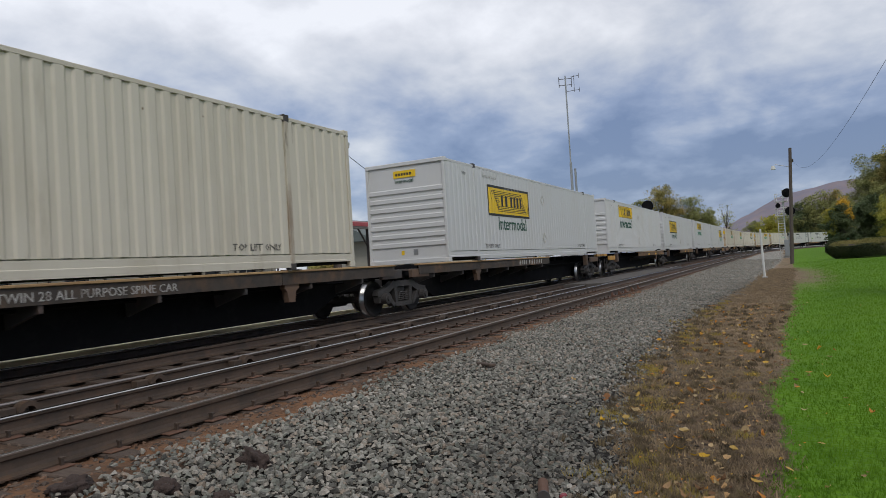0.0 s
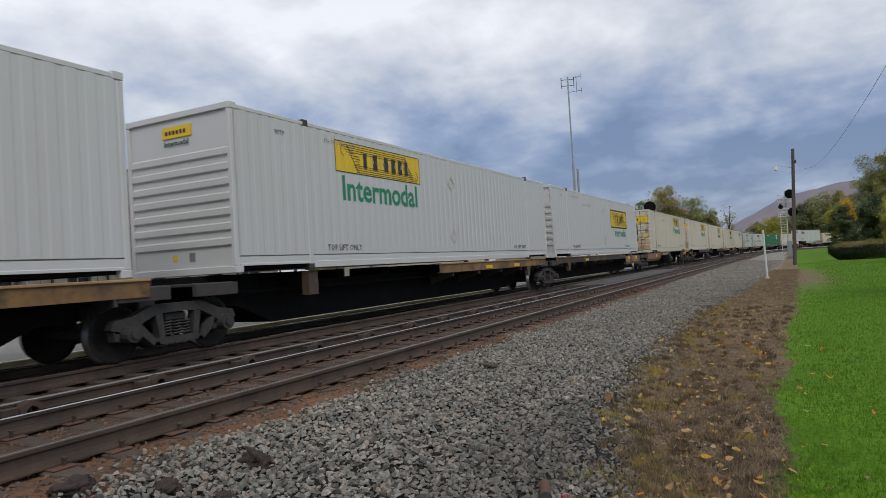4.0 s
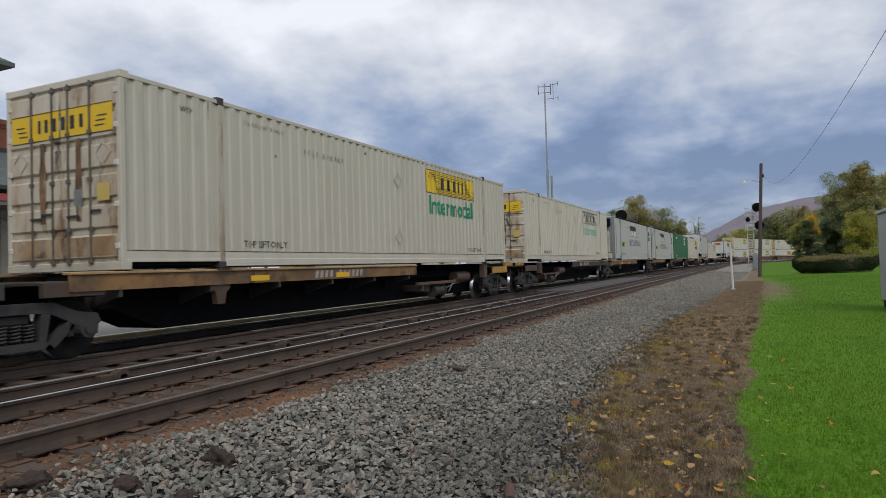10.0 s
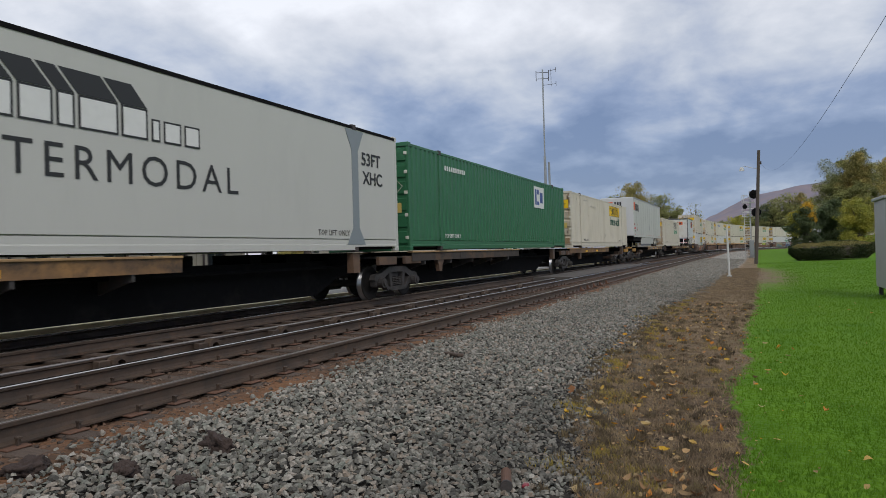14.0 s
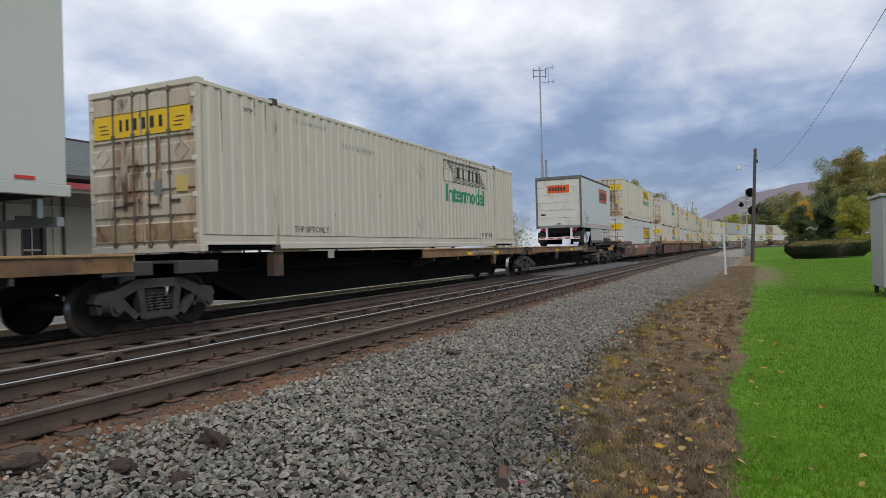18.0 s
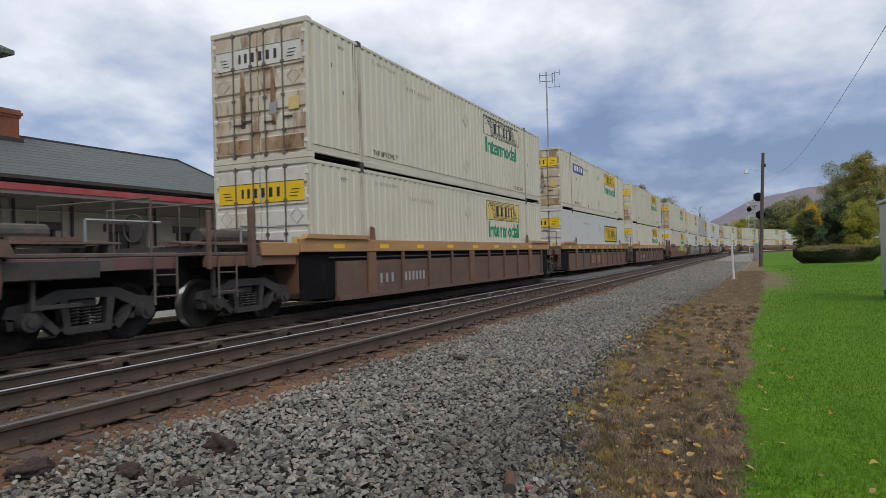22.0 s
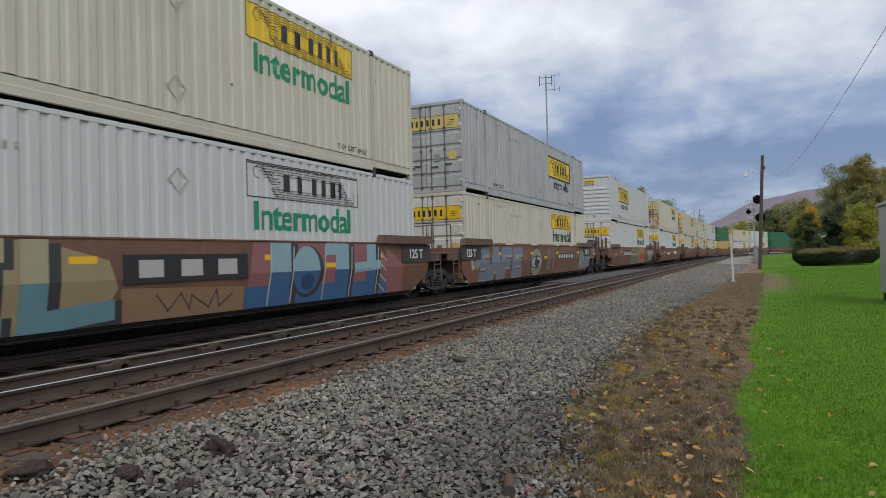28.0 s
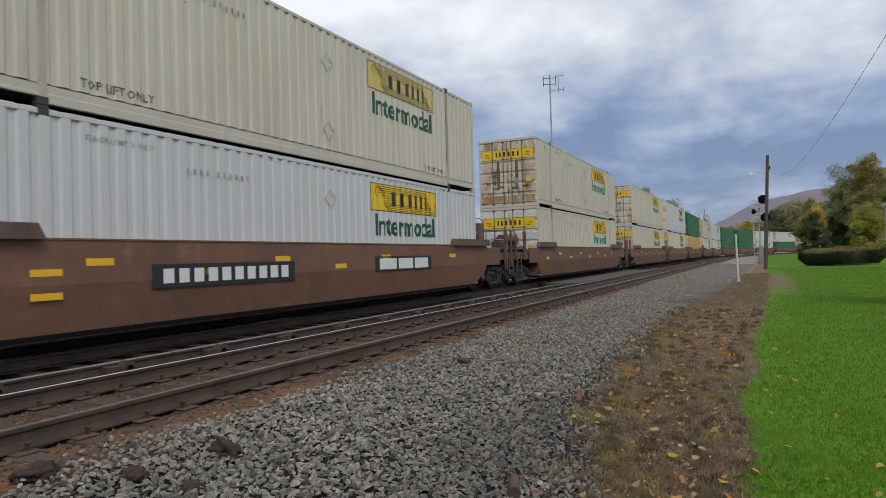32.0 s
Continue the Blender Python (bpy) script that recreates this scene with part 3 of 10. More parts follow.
    if banner:
        field = {"yellow": YELLOW, "pale": YELLOW_PALE, "outline": WHITE_DOOR}[banner]
        z0, z1 = 2.02, 2.46

        def film():
            return mesh_of("banner", boxes((-0.0045, -0.0005, -w + 0.06, -0.03, z0, z1), (-0.0045, -0.0005, 0.03, w - 0.06, z0, z1)), field)
        ban = part("banner", shared(("film", banner), film), None, parent, "yellow carrier banner with dark bars")

        def bars():
            bm = bmesh.new()
            a = w * 0.42
            for ww in (0.10, 0.12, 0.15, 0.15, 0.15, 0.13):
                box(bm, -0.0085, -0.005, a - ww * 0.6, a, z0 + 0.12, z1 - 0.12)
                a -= ww + 0.055
            for zz in (z0, z1 - 0.018):
                box(bm, -0.0085, -0.005, -w + 0.06, w - 0.06, zz, zz + 0.012)
            for s in (-1, 1):
                for q in range(3):
                    box(bm, -0.0085, -0.005, s * (w - 0.34) - 0.10 + q * 0.03 * s, s * (w - 0.34) + 0.10 + q * 0.03 * s, z0 + 0.10 + q * 0.07, z0 + 0.118 + q * 0.07)
            return mesh_of("name_bars", bm, BLACK_PAINT)
        part("name_bars", shared(("banbars", banner), bars), None, ban)
    part("warning_sticker", shared("stick_y", lambda: mesh_of("warning_sticker", boxes((-0.0045, -0.0005, -w * 0.88, -w * 0.66, 1.02, 1.28)), YELLOW_PALE)), None, parent, "yellow warning sticker")
    part("notice", shared("stick_w", lambda: mesh_of("notice", boxes((-0.0045, -0.0005, -w * 0.40, -w * 0.24, 0.98, 1.22)), GALV)), None, parent, "small grey notice plate")


def ribbed_end(parent, paint):
    """A closed end with six horizontal pressings."""
    def wall():
        bm = bmesh.new()
        w = CW / 2 - 0.09
        pts = [(0.09, 0.12), (0.05, 0.12)]
        for k in range(7):
            zc = 0.55 + 0.255 * k
            pts += [(0.05, zc - 0.09), (0.008, zc - 0.06), (0.008, zc + 0.04), (0.05, zc + 0.07)]
        prism(bm, pts + [(0.05, CH - 0.11), (0.09, CH - 0.11)], -w, w, "y")
        return mesh_of("end_wall", bm, paint)
    part("end_wall", shared(("ribbed", paint.name), wall), None, parent, "white end wall with horizontal ribs")
    s = part("end_sign", shared("endsign", lambda: mesh_of("end_sign", boxes((0.026, 0.049, -0.36, 0.36, CH - 0.44, CH - 0.24)), YELLOW)), None, parent, "small yellow sign with dark bars")
    part("name_bars", shared("endbars", lambda: mesh_of("name_bars", boxes(*[(0.022, 0.0255, 0.22 - k * 0.09, 0.28 - k * 0.09, CH - 0.38, CH - 0.31) for k in range(6)]), BLACK_PAINT)), None, s)
    lettering("Intermodal", 0.14, DARK_GREEN_INK, parent, pose(0.03, 0.33, CH - 0.58, 90, 0, -90))
    part("sticker", shared("ends2", lambda: mesh_of("sticker", boxes((0.044, 0.0485, -0.3, -0.16, 0.24, 0.4)), GALV)), None, parent)
    part("sticker", shared("ends3", lambda: mesh_of("sticker", boxes((0.044, 0.0485, 0.14, 0.24, 0.26, 0.38)), YELLOW)), None, parent)


def container(u, base, kind="corr", paint=None, sign="yellow", place="far", word=None, door="yellow", rusty=True, end="door", label="", group="containers on the train", extra=None, lite=False):
    paint = paint or (WHITE if kind == "plate" else CREAM)
    depth = {"corr": 0.030, "plate": 0.007, "reefer": 0.0}[kind] * (1.4 if paint is SILVER else 1)
    tint = "grey" if paint is SILVER else "green" if paint is GREEN else "white"
    ob = thing("container", label or {"corr": f"{tint} corrugated steel shipping container with carrier sign on train", "plate": "smooth white shipping container with bordered yellow sign"}[kind],
               "container", group)
    for s in (-1, 1):
        part("side_panel", shared(("side", paint.name, depth, s), lambda: side_mesh(paint, depth, s)), None, ob)
        y = s * CW / 2
        lo, hi = min(y, y * 0.93), max(y, y * 0.93)
        part("bottom_rail", shared(("brail", paint.name, s), lambda: rail_mesh(paint, s)), None, ob)
        part("top_rail", shared(("trail", paint.name, s, kind), lambda: mesh_of("top_rail", boxes((0.1, CL - 0.1, lo, hi, CH - 0.108, CH - 0.035), bevel=0.008), paint)), None, ob)
        for k, x in enumerate((0, CL - 0.1)):
            part("corner_post", shared(("post", paint.name, s, k), lambda: mesh_of("corner_post", boxes((x, x + 0.1, lo, hi, 0.12, CH - 0.12), bevel=0.012), paint)), None, ob)
        for k, x in () if lite else enumerate((1.925, CL - 2.045)):
            part("lift_post", shared(("lift", paint.name, s, k), lambda: mesh_of("lift_post", boxes((x, x + 0.12, min(y * 1.003, y * 0.95), max(y * 1.003, y * 0.95), 0.0, CH + 0.003), bevel=0.01), CREAM_POST if paint is CREAM else paint)), None, ob)
            for z in (0.0, CH - 0.13):
                part("corner_casting", shared(("cast", s, k, z), lambda: mesh_of("corner_casting", boxes((x - 0.02, x + 0.14, min(y * 1.006, y * 0.9), max(y * 1.006, y * 0.9), z, z + 0.14 if z else 0.118), bevel=0.012), DARK_STEEL)), None, ob)
        for k, x in () if lite else enumerate((-0.004, CL - 0.17)):
            for z in (0.0, CH - 0.12):
                part("corner_casting", shared(("ccast", paint.name, s, k, z), lambda: mesh_of("corner_casting", boxes((x, x + 0.174, min(y * 1.004, y * 0.9), max(y * 1.004, y * 0.9), z, z + 0.122), bevel=0.012), paint)), None, ob)
    part("roof", shared(("roof", paint.name), lambda: roof_mesh(paint)), None, ob)
    part("floor_frame", shared("cfloor", lambda: mesh_of("floor_frame", boxes((0.1, CL - 0.1, -CW / 2 + 0.09, CW / 2 - 0.09, 0.06, 0.15)), UNDER)), None, ob)
    part("front_wall", shared(("fw", paint.name), lambda: mesh_of("front_wall", boxes((CL - 0.08, CL - 0.04, -CW / 2 + 0.09, CW / 2 - 0.09, 0.12, CH - 0.11)), paint)), None, ob)
    for nm, z0, z1 in (("end_sill", 0.0, 0.128), ("end_header", CH - 0.11, CH)):
        part(nm, shared((nm, paint.name), lambda: mesh_of(nm, boxes((0.0, 0.09, -CW / 2 + 0.10, CW / 2 - 0.10, z0, z1), bevel=0.01), paint)), None, ob)
    if end == "door":
        door_end(ob, (SILVER if paint is SILVER else GREEN if paint is GREEN else RUSTY_DOOR if rusty else WHITE_DOOR), door, rusty, lite)
    elif end == "rib":
        ribbed_end(ob, paint)
    x = 2.90 if place == "near" else {"border": 9.60, "outline": 9.74}.get(sign, 9.80)
    if sign:
        zt = 2.36 if sign == "border" else 2.66
        sign_on_side(ob, x, zt, sign, depth)
        if word:
            size = 0.59 if sign == "border" else 0.722
            drop = 1.36 if sign == "border" else 1.93
            words_on_side("Intermodal", size, word, ob, round(x + (0.76 if sign == "border" else 0.17), 3), round(drop - size * 0.70, 3), depth, 1.0, 0.012 if sign == "border" else 0.022)
    if paint is not GREEN and not lite:
        for xx in (2.5, CL - 2.05 - 1.42):
            words_on_side("TOP LIFT ONLY", 0.172, STENCIL, ob, round(xx, 3), 0.36, depth, 1.0, 0.012)
        words_on_side("STACK LIMIT 3 HIGH", 0.112, FADED_INK, ob, 2.55, 2.55, depth, 1.1, 0.01)
        words_on_side("WTP", 0.13, STENCIL, ob, 1.1, 2.50, depth)
        tagged(part("serial_bars", shared(("serial", depth), lambda: mesh_of("serial_bars", boxes(*[(4.3 + k * 0.14 + (0.1 if k > 3 else 0), 4.345 + k * 0.14 + (0.1 if k > 3 else 0), -CW / 2 - 0.004, -CW / 2 - 0.001, 2.28, 2.37) for k in range(10)]), FADED_INK)), None, ob), kind="stuff")
        for zz in (0.55, 2.0) if kind != "reefer" else ():
            part("placard_holder", shared(("plac", zz), lambda: placard(zz)), None, ob)
    if kind == "corr" and rusty and not lite and paint is CREAM:
        rust_marks(ob, depth, int(u * 10))
    if extra:
        extra(ob, depth)
    movers.append((ob, u, CL, base))
    return ob


def rust_marks(ob, depth, seed):
    """Streaks running down from the top rail and chips along the ribs, different on every box."""
    rnd = random.Random(seed)
    for k in range(4):
        x = rnd.choice((1.70, 1.84, 2.08, rnd.uniform(0.3, 1.6), rnd.uniform(3, 15.5), CL - 1.8))
        z1 = CH - 0.11
        z0 = z1 - rnd.uniform(0.25, 1.5) * (1 if x < 2.2 else 0.5)
        m = (z0 + z1) / 2
        bm = bmesh.new()
        w = rnd.uniform(0.012, 0.03)
        corrugated(bm, x, x + w, m, z1, -CW / 2 * 0.997 - 0.003, depth)
        corrugated(bm, x + w * 0.25, x + w * 0.7, z0, m, -CW / 2 * 0.997 - 0.003, depth)
        part("rust_streak", mesh_of("rust_streak", bm, STREAK), None, ob)
    for k in range(rnd.randint(1, 4)):
        x, z, r = rnd.uniform(0.4, 15.6), rnd.uniform(0.45, 2.6), rnd.uniform(0.02, 0.06)
        bm = bmesh.new()
        corrugated(bm, x, x + r, z, z + r * rnd.uniform(0.8, 3.0), -CW / 2 * 0.997 - 0.003, depth)
        part("rust_chip", mesh_of("rust_chip", bm, STREAK), None, ob)


def placard(z):
    """A diamond-shaped placard frame on the side, one closed ring."""
    bm = bmesh.new()
    for y in (-CW / 2 - 0.010, -CW / 2 - 0.002):
        for r in (0.205, 0.18):
            for c, d in ((0, -1), (1, 0), (0, 1), (-1, 0)):
                bm.verts.new((8.19 + r * c, y, z + 0.15 + r * d))
    v = list(bm.verts)
    for i in range(4):
        j = (i + 1) % 4
        for f in ((i, j, 4 + j, 4 + i), (8 + i, 8 + j, 12 + j, 12 + i), (i, j, 8 + j, 8 + i), (4 + i, 4 + j, 12 + j, 12 + i)):
            bm.faces.new([v[k] for k in f])
    return mesh_of("placard_holder", bm, PLACARD)


def reefer(u, base):
    """Smooth insulated box with flared posts, a dark sheltered cooling unit on its end and a round logo of plain shapes."""
    ob = container(u, base, "reefer", REEFER, sign=None, end="none", label="light grey refrigerated container with blue-grey posts on spine car")
    return ob


def reefer_dress(ob, word):
    y = -CW / 2
    for x in (1.98, CL - 1.98):
        def post():
            bm = bmesh.new()
            prism(bm, [(x - 0.13, 0.55), (x + 0.13, 0.55), (x + 0.13, 2.3), (x + 0.38, CH - 0.12), (x - 0.38, CH - 0.12), (x - 0.13, 2.3)], y - 0.008, y + 0.004, "y")
            prism(bm, [(x - 0.38, 0.16), (x + 0.38, 0.16), (x + 0.13, 0.549), (x - 0.13, 0.549)], y - 0.008, y + 0.004, "y")
            return mesh_of("flared_post", bm, REEFER_POST)
        part("flared_post", shared(("flare", x), post), None, ob, "blue-grey flared lifting post")
    # the carrier's mark: plain slanting blocks in its black and grey
    def mark():
        bm = bmesh.new()
        xx = 5.95
        for w in (0.48, 0.46, 0.26, 0.62, 0.46):
            prism(bm, [(xx, 1.72), (xx + w, 1.72), (xx + w, 2.18), (xx, 2.18)], y - 0.006, y - 0.003, "y")
            prism(bm, [(xx, 2.185), (xx + w, 2.185), (xx + w - 0.28, 2.50), (xx - 0.28, 2.50)], y - 0.006, y - 0.003, "y")
            xx += w + 0.05
        for w in (0.18, 0.36, 0.34):
            prism(bm, [(xx + 0.02, 1.72), (xx + w, 1.72), (xx + w, 2.06), (xx + 0.02, 2.06)], y - 0.006, y - 0.003, "y")
            xx += w + 0.05
        return mesh_of("carrier_mark", bm, BLACK_PAINT)

    def mark_face():
        bm = bmesh.new()
        xx = 5.95
        for w in (0.48, 0.46, 0.26, 0.62, 0.46):
            prism(bm, [(xx + 0.035, 1.75), (xx + w - 0.035, 1.75), (xx + w - 0.035, 2.15), (xx + 0.035, 2.15)], y - 0.009, y - 0.0065, "y")
            xx += w + 0.05
        for w in (0.18, 0.36, 0.34):
            prism(bm, [(xx + 0.05, 1.75), (xx + w - 0.03, 1.75), (xx + w - 0.03, 2.03), (xx + 0.05, 2.03)], y - 0.009, y - 0.0065, "y")
            xx += w + 0.05
        return mesh_of("mark_face", bm, WHITE_INK)
    m = part("carrier_mark", shared("prmark", mark), None, ob, "black block-shaped carrier mark with white faces")
    part("mark_face", shared("prface", mark_face), None, m, "white block faces")
    words_on_side("INTERMODAL", 0.66, word, ob, 5.42, 1.04, 0.0, 1.27, 0.0)
    part("top_band", shared("rtop", lambda: mesh_of("top_band", boxes((0.1, CL - 0.1, y - 0.006, y - 0.001, CH - 0.10, CH - 0.03)), UNDER)), None, ob, "black band along the top rail")
    lettering("53FT", 0.42, BLACK_PAINT, ob, pose(14.45, y - 0.004, 2.02, 90, 0, 0))
    lettering("XHC", 0.42, BLACK_PAINT, ob, pose(14.5, y - 0.004, 1.58, 90, 0, 0))
    eco = part("eco_mark", shared("ecomark", lambda: mesh_of("eco_mark", leaf_oval(3.0, 1.10), GREEN_LEAFMARK)), None, ob, "small green leaf-shaped mark")
    part("leaf_blade", shared("ecoblade", lambda: mesh_of("leaf_blade", leaf_blade(3.46, 1.10), LIME_LEAFMARK)), None, eco, "pale lime leaf with white rib")
    lettering("eco", 0.36, BLACK_PAINT, eco, pose(2.52, y - 0.012, 0.99, 90, 0, 0))
    # cooling unit on the end
    part("shroud", shared("shroud", lambda: mesh_of("shroud", shroud_mesh(), UNDER)), None, ob, "black hood over the cooling unit")
    part("cooling_unit", shared("cunit", lambda: mesh_of("cooling_unit", boxes((-0.26, -0.03, -0.98, 0.90, 0.52, 1.898), bevel=0.04), REEFER_DIRTY)), None, ob, "dirt-streaked light grey cooling unit housing")
    part("back_plate", shared("cback", lambda: mesh_of("back_plate", boxes((-0.028, 0.06, -1.12, 1.12, 0.12, CH - 0.06)), REEFER_POST)), None, ob)
    for z in (0.7, 1.05, 1.4, 1.75, 2.1):
        part("rung", shared(("crung", z), lambda: mesh_of("rung", rods(((-0.02, -1.26, z), (0.34, -1.31, z), 0.014), n=6), GALV)), None, ob)
    part("ladder_rail", shared("clrail", lambda: mesh_of("ladder_rail", rods(((0.34, -1.315, 0.4), (0.34, -1.315, 2.4), 0.016), n=6), GALV)), None, ob)
    part("grille", shared("grille", lambda: mesh_of("grille", boxes(*[(-0.285, -0.255, 0.35, 0.85, 0.95 + 0.07 * k, 0.99 + 0.07 * k) for k in range(8)]), DARK_STEEL)), None, ob)
    part("fuel_tank", shared("ftank", lambda: mesh_of("fuel_tank", boxes((-0.28, -0.03, -1.1, 1.1, 0.10, 0.46), bevel=0.06), REEFER_DIRTY)), None, ob, "dirty pale fuel tank")
    for q in (-0.55, -0.45, 0.5):
        part("tank_strap", shared(("tstrap", q), lambda: mesh_of("tank_strap", boxes((-0.29, -0.03, q, q + 0.04, 0.09, 0.47), bevel=0.02), GALV)), None, ob)
    part("control_window", shared("cwin", lambda: mesh_of("control_window", boxes((-0.268, -0.255, 0.02, 0.26, 1.15, 1.62)), BLACK_PAINT)), None, ob, "dark control window")
    for s in (-1, 1):
        part("frame_post", shared(("fpost", s), lambda: mesh_of("frame_post", boxes((-0.02, 0.12, s * 1.2 - 0.09, s * 1.2 + 0.09, 0.0, CH), bevel=0.015), GALV)), None, ob)


GREEN_LEAFMARK = surface("leaf_green_film", (0.16, 0.32, 0.03), 0.5, grain=0.15)


LIME_LEAFMARK = surface("pale_lime_film", (0.42, 0.52, 0.10), 0.5, grain=0.1)


def leaf_oval(cx, cz):
    """Long green badge with rounded ends and a raised middle."""
    bm = bmesh.new()
    pts = [(cx + 0.62 * math.copysign(abs(math.cos(a)) ** 0.5, math.cos(a)), cz + (0.17 if abs(math.cos(a)) < 0.8 else 0.12) * math.sin(a)) for a in [(k + 0.5) * math.tau / 24 for k in range(24)]]
    prism(bm, pts, -CW / 2 - 0.008, -CW / 2 - 0.003, "y")
    return bm


def leaf_blade(cx, cz):
    bm = bmesh.new()
    prism(bm, [(cx - 0.24, cz - 0.12), (cx - 0.05, cz - 0.10), (cx + 0.12, cz - 0.02), (cx + 0.20, cz + 0.10), (cx + 0.02, cz + 0.09), (cx - 0.14, cz + 0.01)], -CW / 2 - 0.012, -CW / 2 - 0.0085, "y")
    return bm


def shroud_mesh():
    """Hood over the cooling unit, its lower corner cut off at a slant, with two exhaust stubs."""
    bm = bmesh.new()
    prism(bm, [(-1.04, CH - 0.16), (1.04, CH - 0.16), (1.04, 1.90), (-0.55, 1.90), (-1.04, 2.30)], -0.30, -0.03, "x")
    for s in (-1, 1):
        rod(bm, (-0.14, 0.55 * s, CH - 0.19), (-0.14, 0.55 * s, CH + 0.04), 0.04)
    return bm


# ---------------------------------------------------------------- trucks, spine cars, well cars
WHEEL_R = 0.42


def wheel_mesh(s):
    """Solid railway wheel with flange, dished plate and hub; tread polished."""
    bm = bmesh.new()
    prof = [(0.06, -0.07), (0.12, -0.075), (0.14, -0.03), (0.30, -0.01), (0.345, -0.055), (0.405, -0.062), (0.42, -0.05), (0.425, 0.035), (0.45, 0.05), (0.445, 0.07), (0.35, 0.068), (0.30, 0.03), (0.14, 0.05), (0.06, 0.06)]
    n = 28
    rings = [[bm.verts.new((r * math.cos(k * math.tau / n), s * -h, r * math.sin(k * math.tau / n))) for k in range(n)] for r, h in prof]
    for i in range(len(prof) - 1):
        for k in range(n):
            f = bm.faces.new((rings[i][k], rings[i][(k + 1) % n], rings[i + 1][(k + 1) % n], rings[i + 1][k]))
            f.material_index = 1 if prof[i][0] > 0.41 and prof[i + 1][0] > 0.41 else 0
            f.smooth = True
    bm.faces.new(rings[0])
    bmesh.ops.recalc_face_normals(bm, faces=bm.faces)
    return mesh_of("wheel", bm, [WHEEL_FACE, TREAD])


def frame_mesh():
    """Cast side frame: arched top member, legs, spring opening and bearing pockets."""
    bm = bmesh.new()
    y0, y1 = -0.075, 0.075
    for m in (-1, 1):
        prism(bm, [(m * 0.0, 0.80), (m * 0.45, 0.80), (m * 0.80, 0.66), (m * 1.10, 0.62), (m * 1.16, 0.50), (m * 1.08, 0.44), (m * 0.72, 0.46), (m * 0.66, 0.54), (m * 0.40, 0.66), (m * 0.0, 0.67)], y0, y1, "y")
        prism(bm, [(m * 0.30, 0.665), (m * 0.42, 0.65), (m * 0.36, 0.30), (m * 0.26, 0.30)], y0, y1, "y")
        prism(bm, [(m * 0.66, 0.53), (m * 0.78, 0.47), (m * 0.47, 0.20), (m * 0.34, 0.20)], y0, y1, "y")
        prism(bm, [(m * 0.70, 0.47), (m * 0.74, 0.47), (m * 0.74, 0.33), (m * 0.66, 0.33)], y0, y1, "y")
        prism(bm, [(m * 1.02, 0.46), (m * 1.12, 0.48), (m * 1.10, 0.33), (m * 1.03, 0.33)], y0, y1, "y")
    prism(bm, [(-0.47, 0.20), (0.47, 0.20), (0.36, 0.302), (-0.36, 0.302)], y0, y1, "y")
    return mesh_of("side_frame", bm, TRUCK_STEEL)


def spring_mesh():
    bm = bmesh.new()
    n, turns = 44, 5
    for cx in (-0.17, 0.0, 0.17):
        prev = None
        for k in range(n + 1):
            a = k / n * turns * math.tau
            p = (cx + 0.062 * math.cos(a), 0.062 * math.sin(a), 0.31 + 0.22 * k / n)
            if prev and k % 1 == 0:
                rod(bm, prev, p, 0.016, 4)
            prev = p
    return mesh_of("spring", bm, TRUCK_STEEL)


def truck(parent, x):
    bol = part("truck", shared("bolster", lambda: mesh_of("truck", boxes((-0.2, 0.2, -1.02, 1.02, 0.53, 0.66), (-0.16, 0.16, -0.4, 0.4, 0.66, 0.86), bevel=0.02), TRUCK_STEEL)), None, parent, "grimy cast-steel two-axle truck")
    at(bol, x)
    for s in (-1, 1):
        at(part("side_frame", shared("sideframe", frame_mesh), None, bol), 0, s * 1.03)
        at(part("spring", shared("springs", spring_mesh), None, bol), 0, s * 1.03)
        for a in (-0.88, 0.88):
            at(part("bearing_cap", shared("bcap", lambda: mesh_of("bearing_cap", rods(((0, -0.17, 0.42), (0, 0.17, 0.42), 0.125), ((0, -0.21, 0.42), (0, 0.21, 0.42), 0.07), n=14), TRUCK_STEEL)), None, bol), a, s * 1.06)
            at(part("wheel", shared(("wheel", s), lambda: wheel_mesh(s)), None, bol), a, s * 0.76, WHEEL_R)
            if s < 0:
                part("axle", shared(("axle", a), lambda: mesh_of("axle", rods(((a, -0.74, WHEEL_R), (a, 0.74, WHEEL_R), 0.085), n=12), DARK_STEEL)), None, bol)
        at(part("brake_beam", shared("bbeam", lambda: mesh_of("brake_beam", boxes((-0.03, 0.03, -0.6, 0.6, 0.3, 0.36)), UNDER)), None, bol), s * 0.34)
    return bol


def sill_mesh(n):
    """Deep fish-bellied centre sill."""
    bm = bmesh.new()
    prism(bm, [(0.5, 1.0), (0.5, 0.66), (1.7, 0.62), (2.6, 0.235), (n - 2.6, 0.235), (n - 1.7, 0.62), (n - 0.5, 0.66), (n - 0.5, 1.0)], -0.5, 0.5, "y")
    return bm


def number_bar():
    """One slanting stroke-wide bar in the place of a stencilled character."""
    bm = bmesh.new()
    prism(bm, [(0, 0.965), (0.095, 0.965), (0.125, 1.115), (0.03, 1.115)], -1.270, -1.2655, "y")
    return mesh_of("number_bar", bm, FADED_INK)


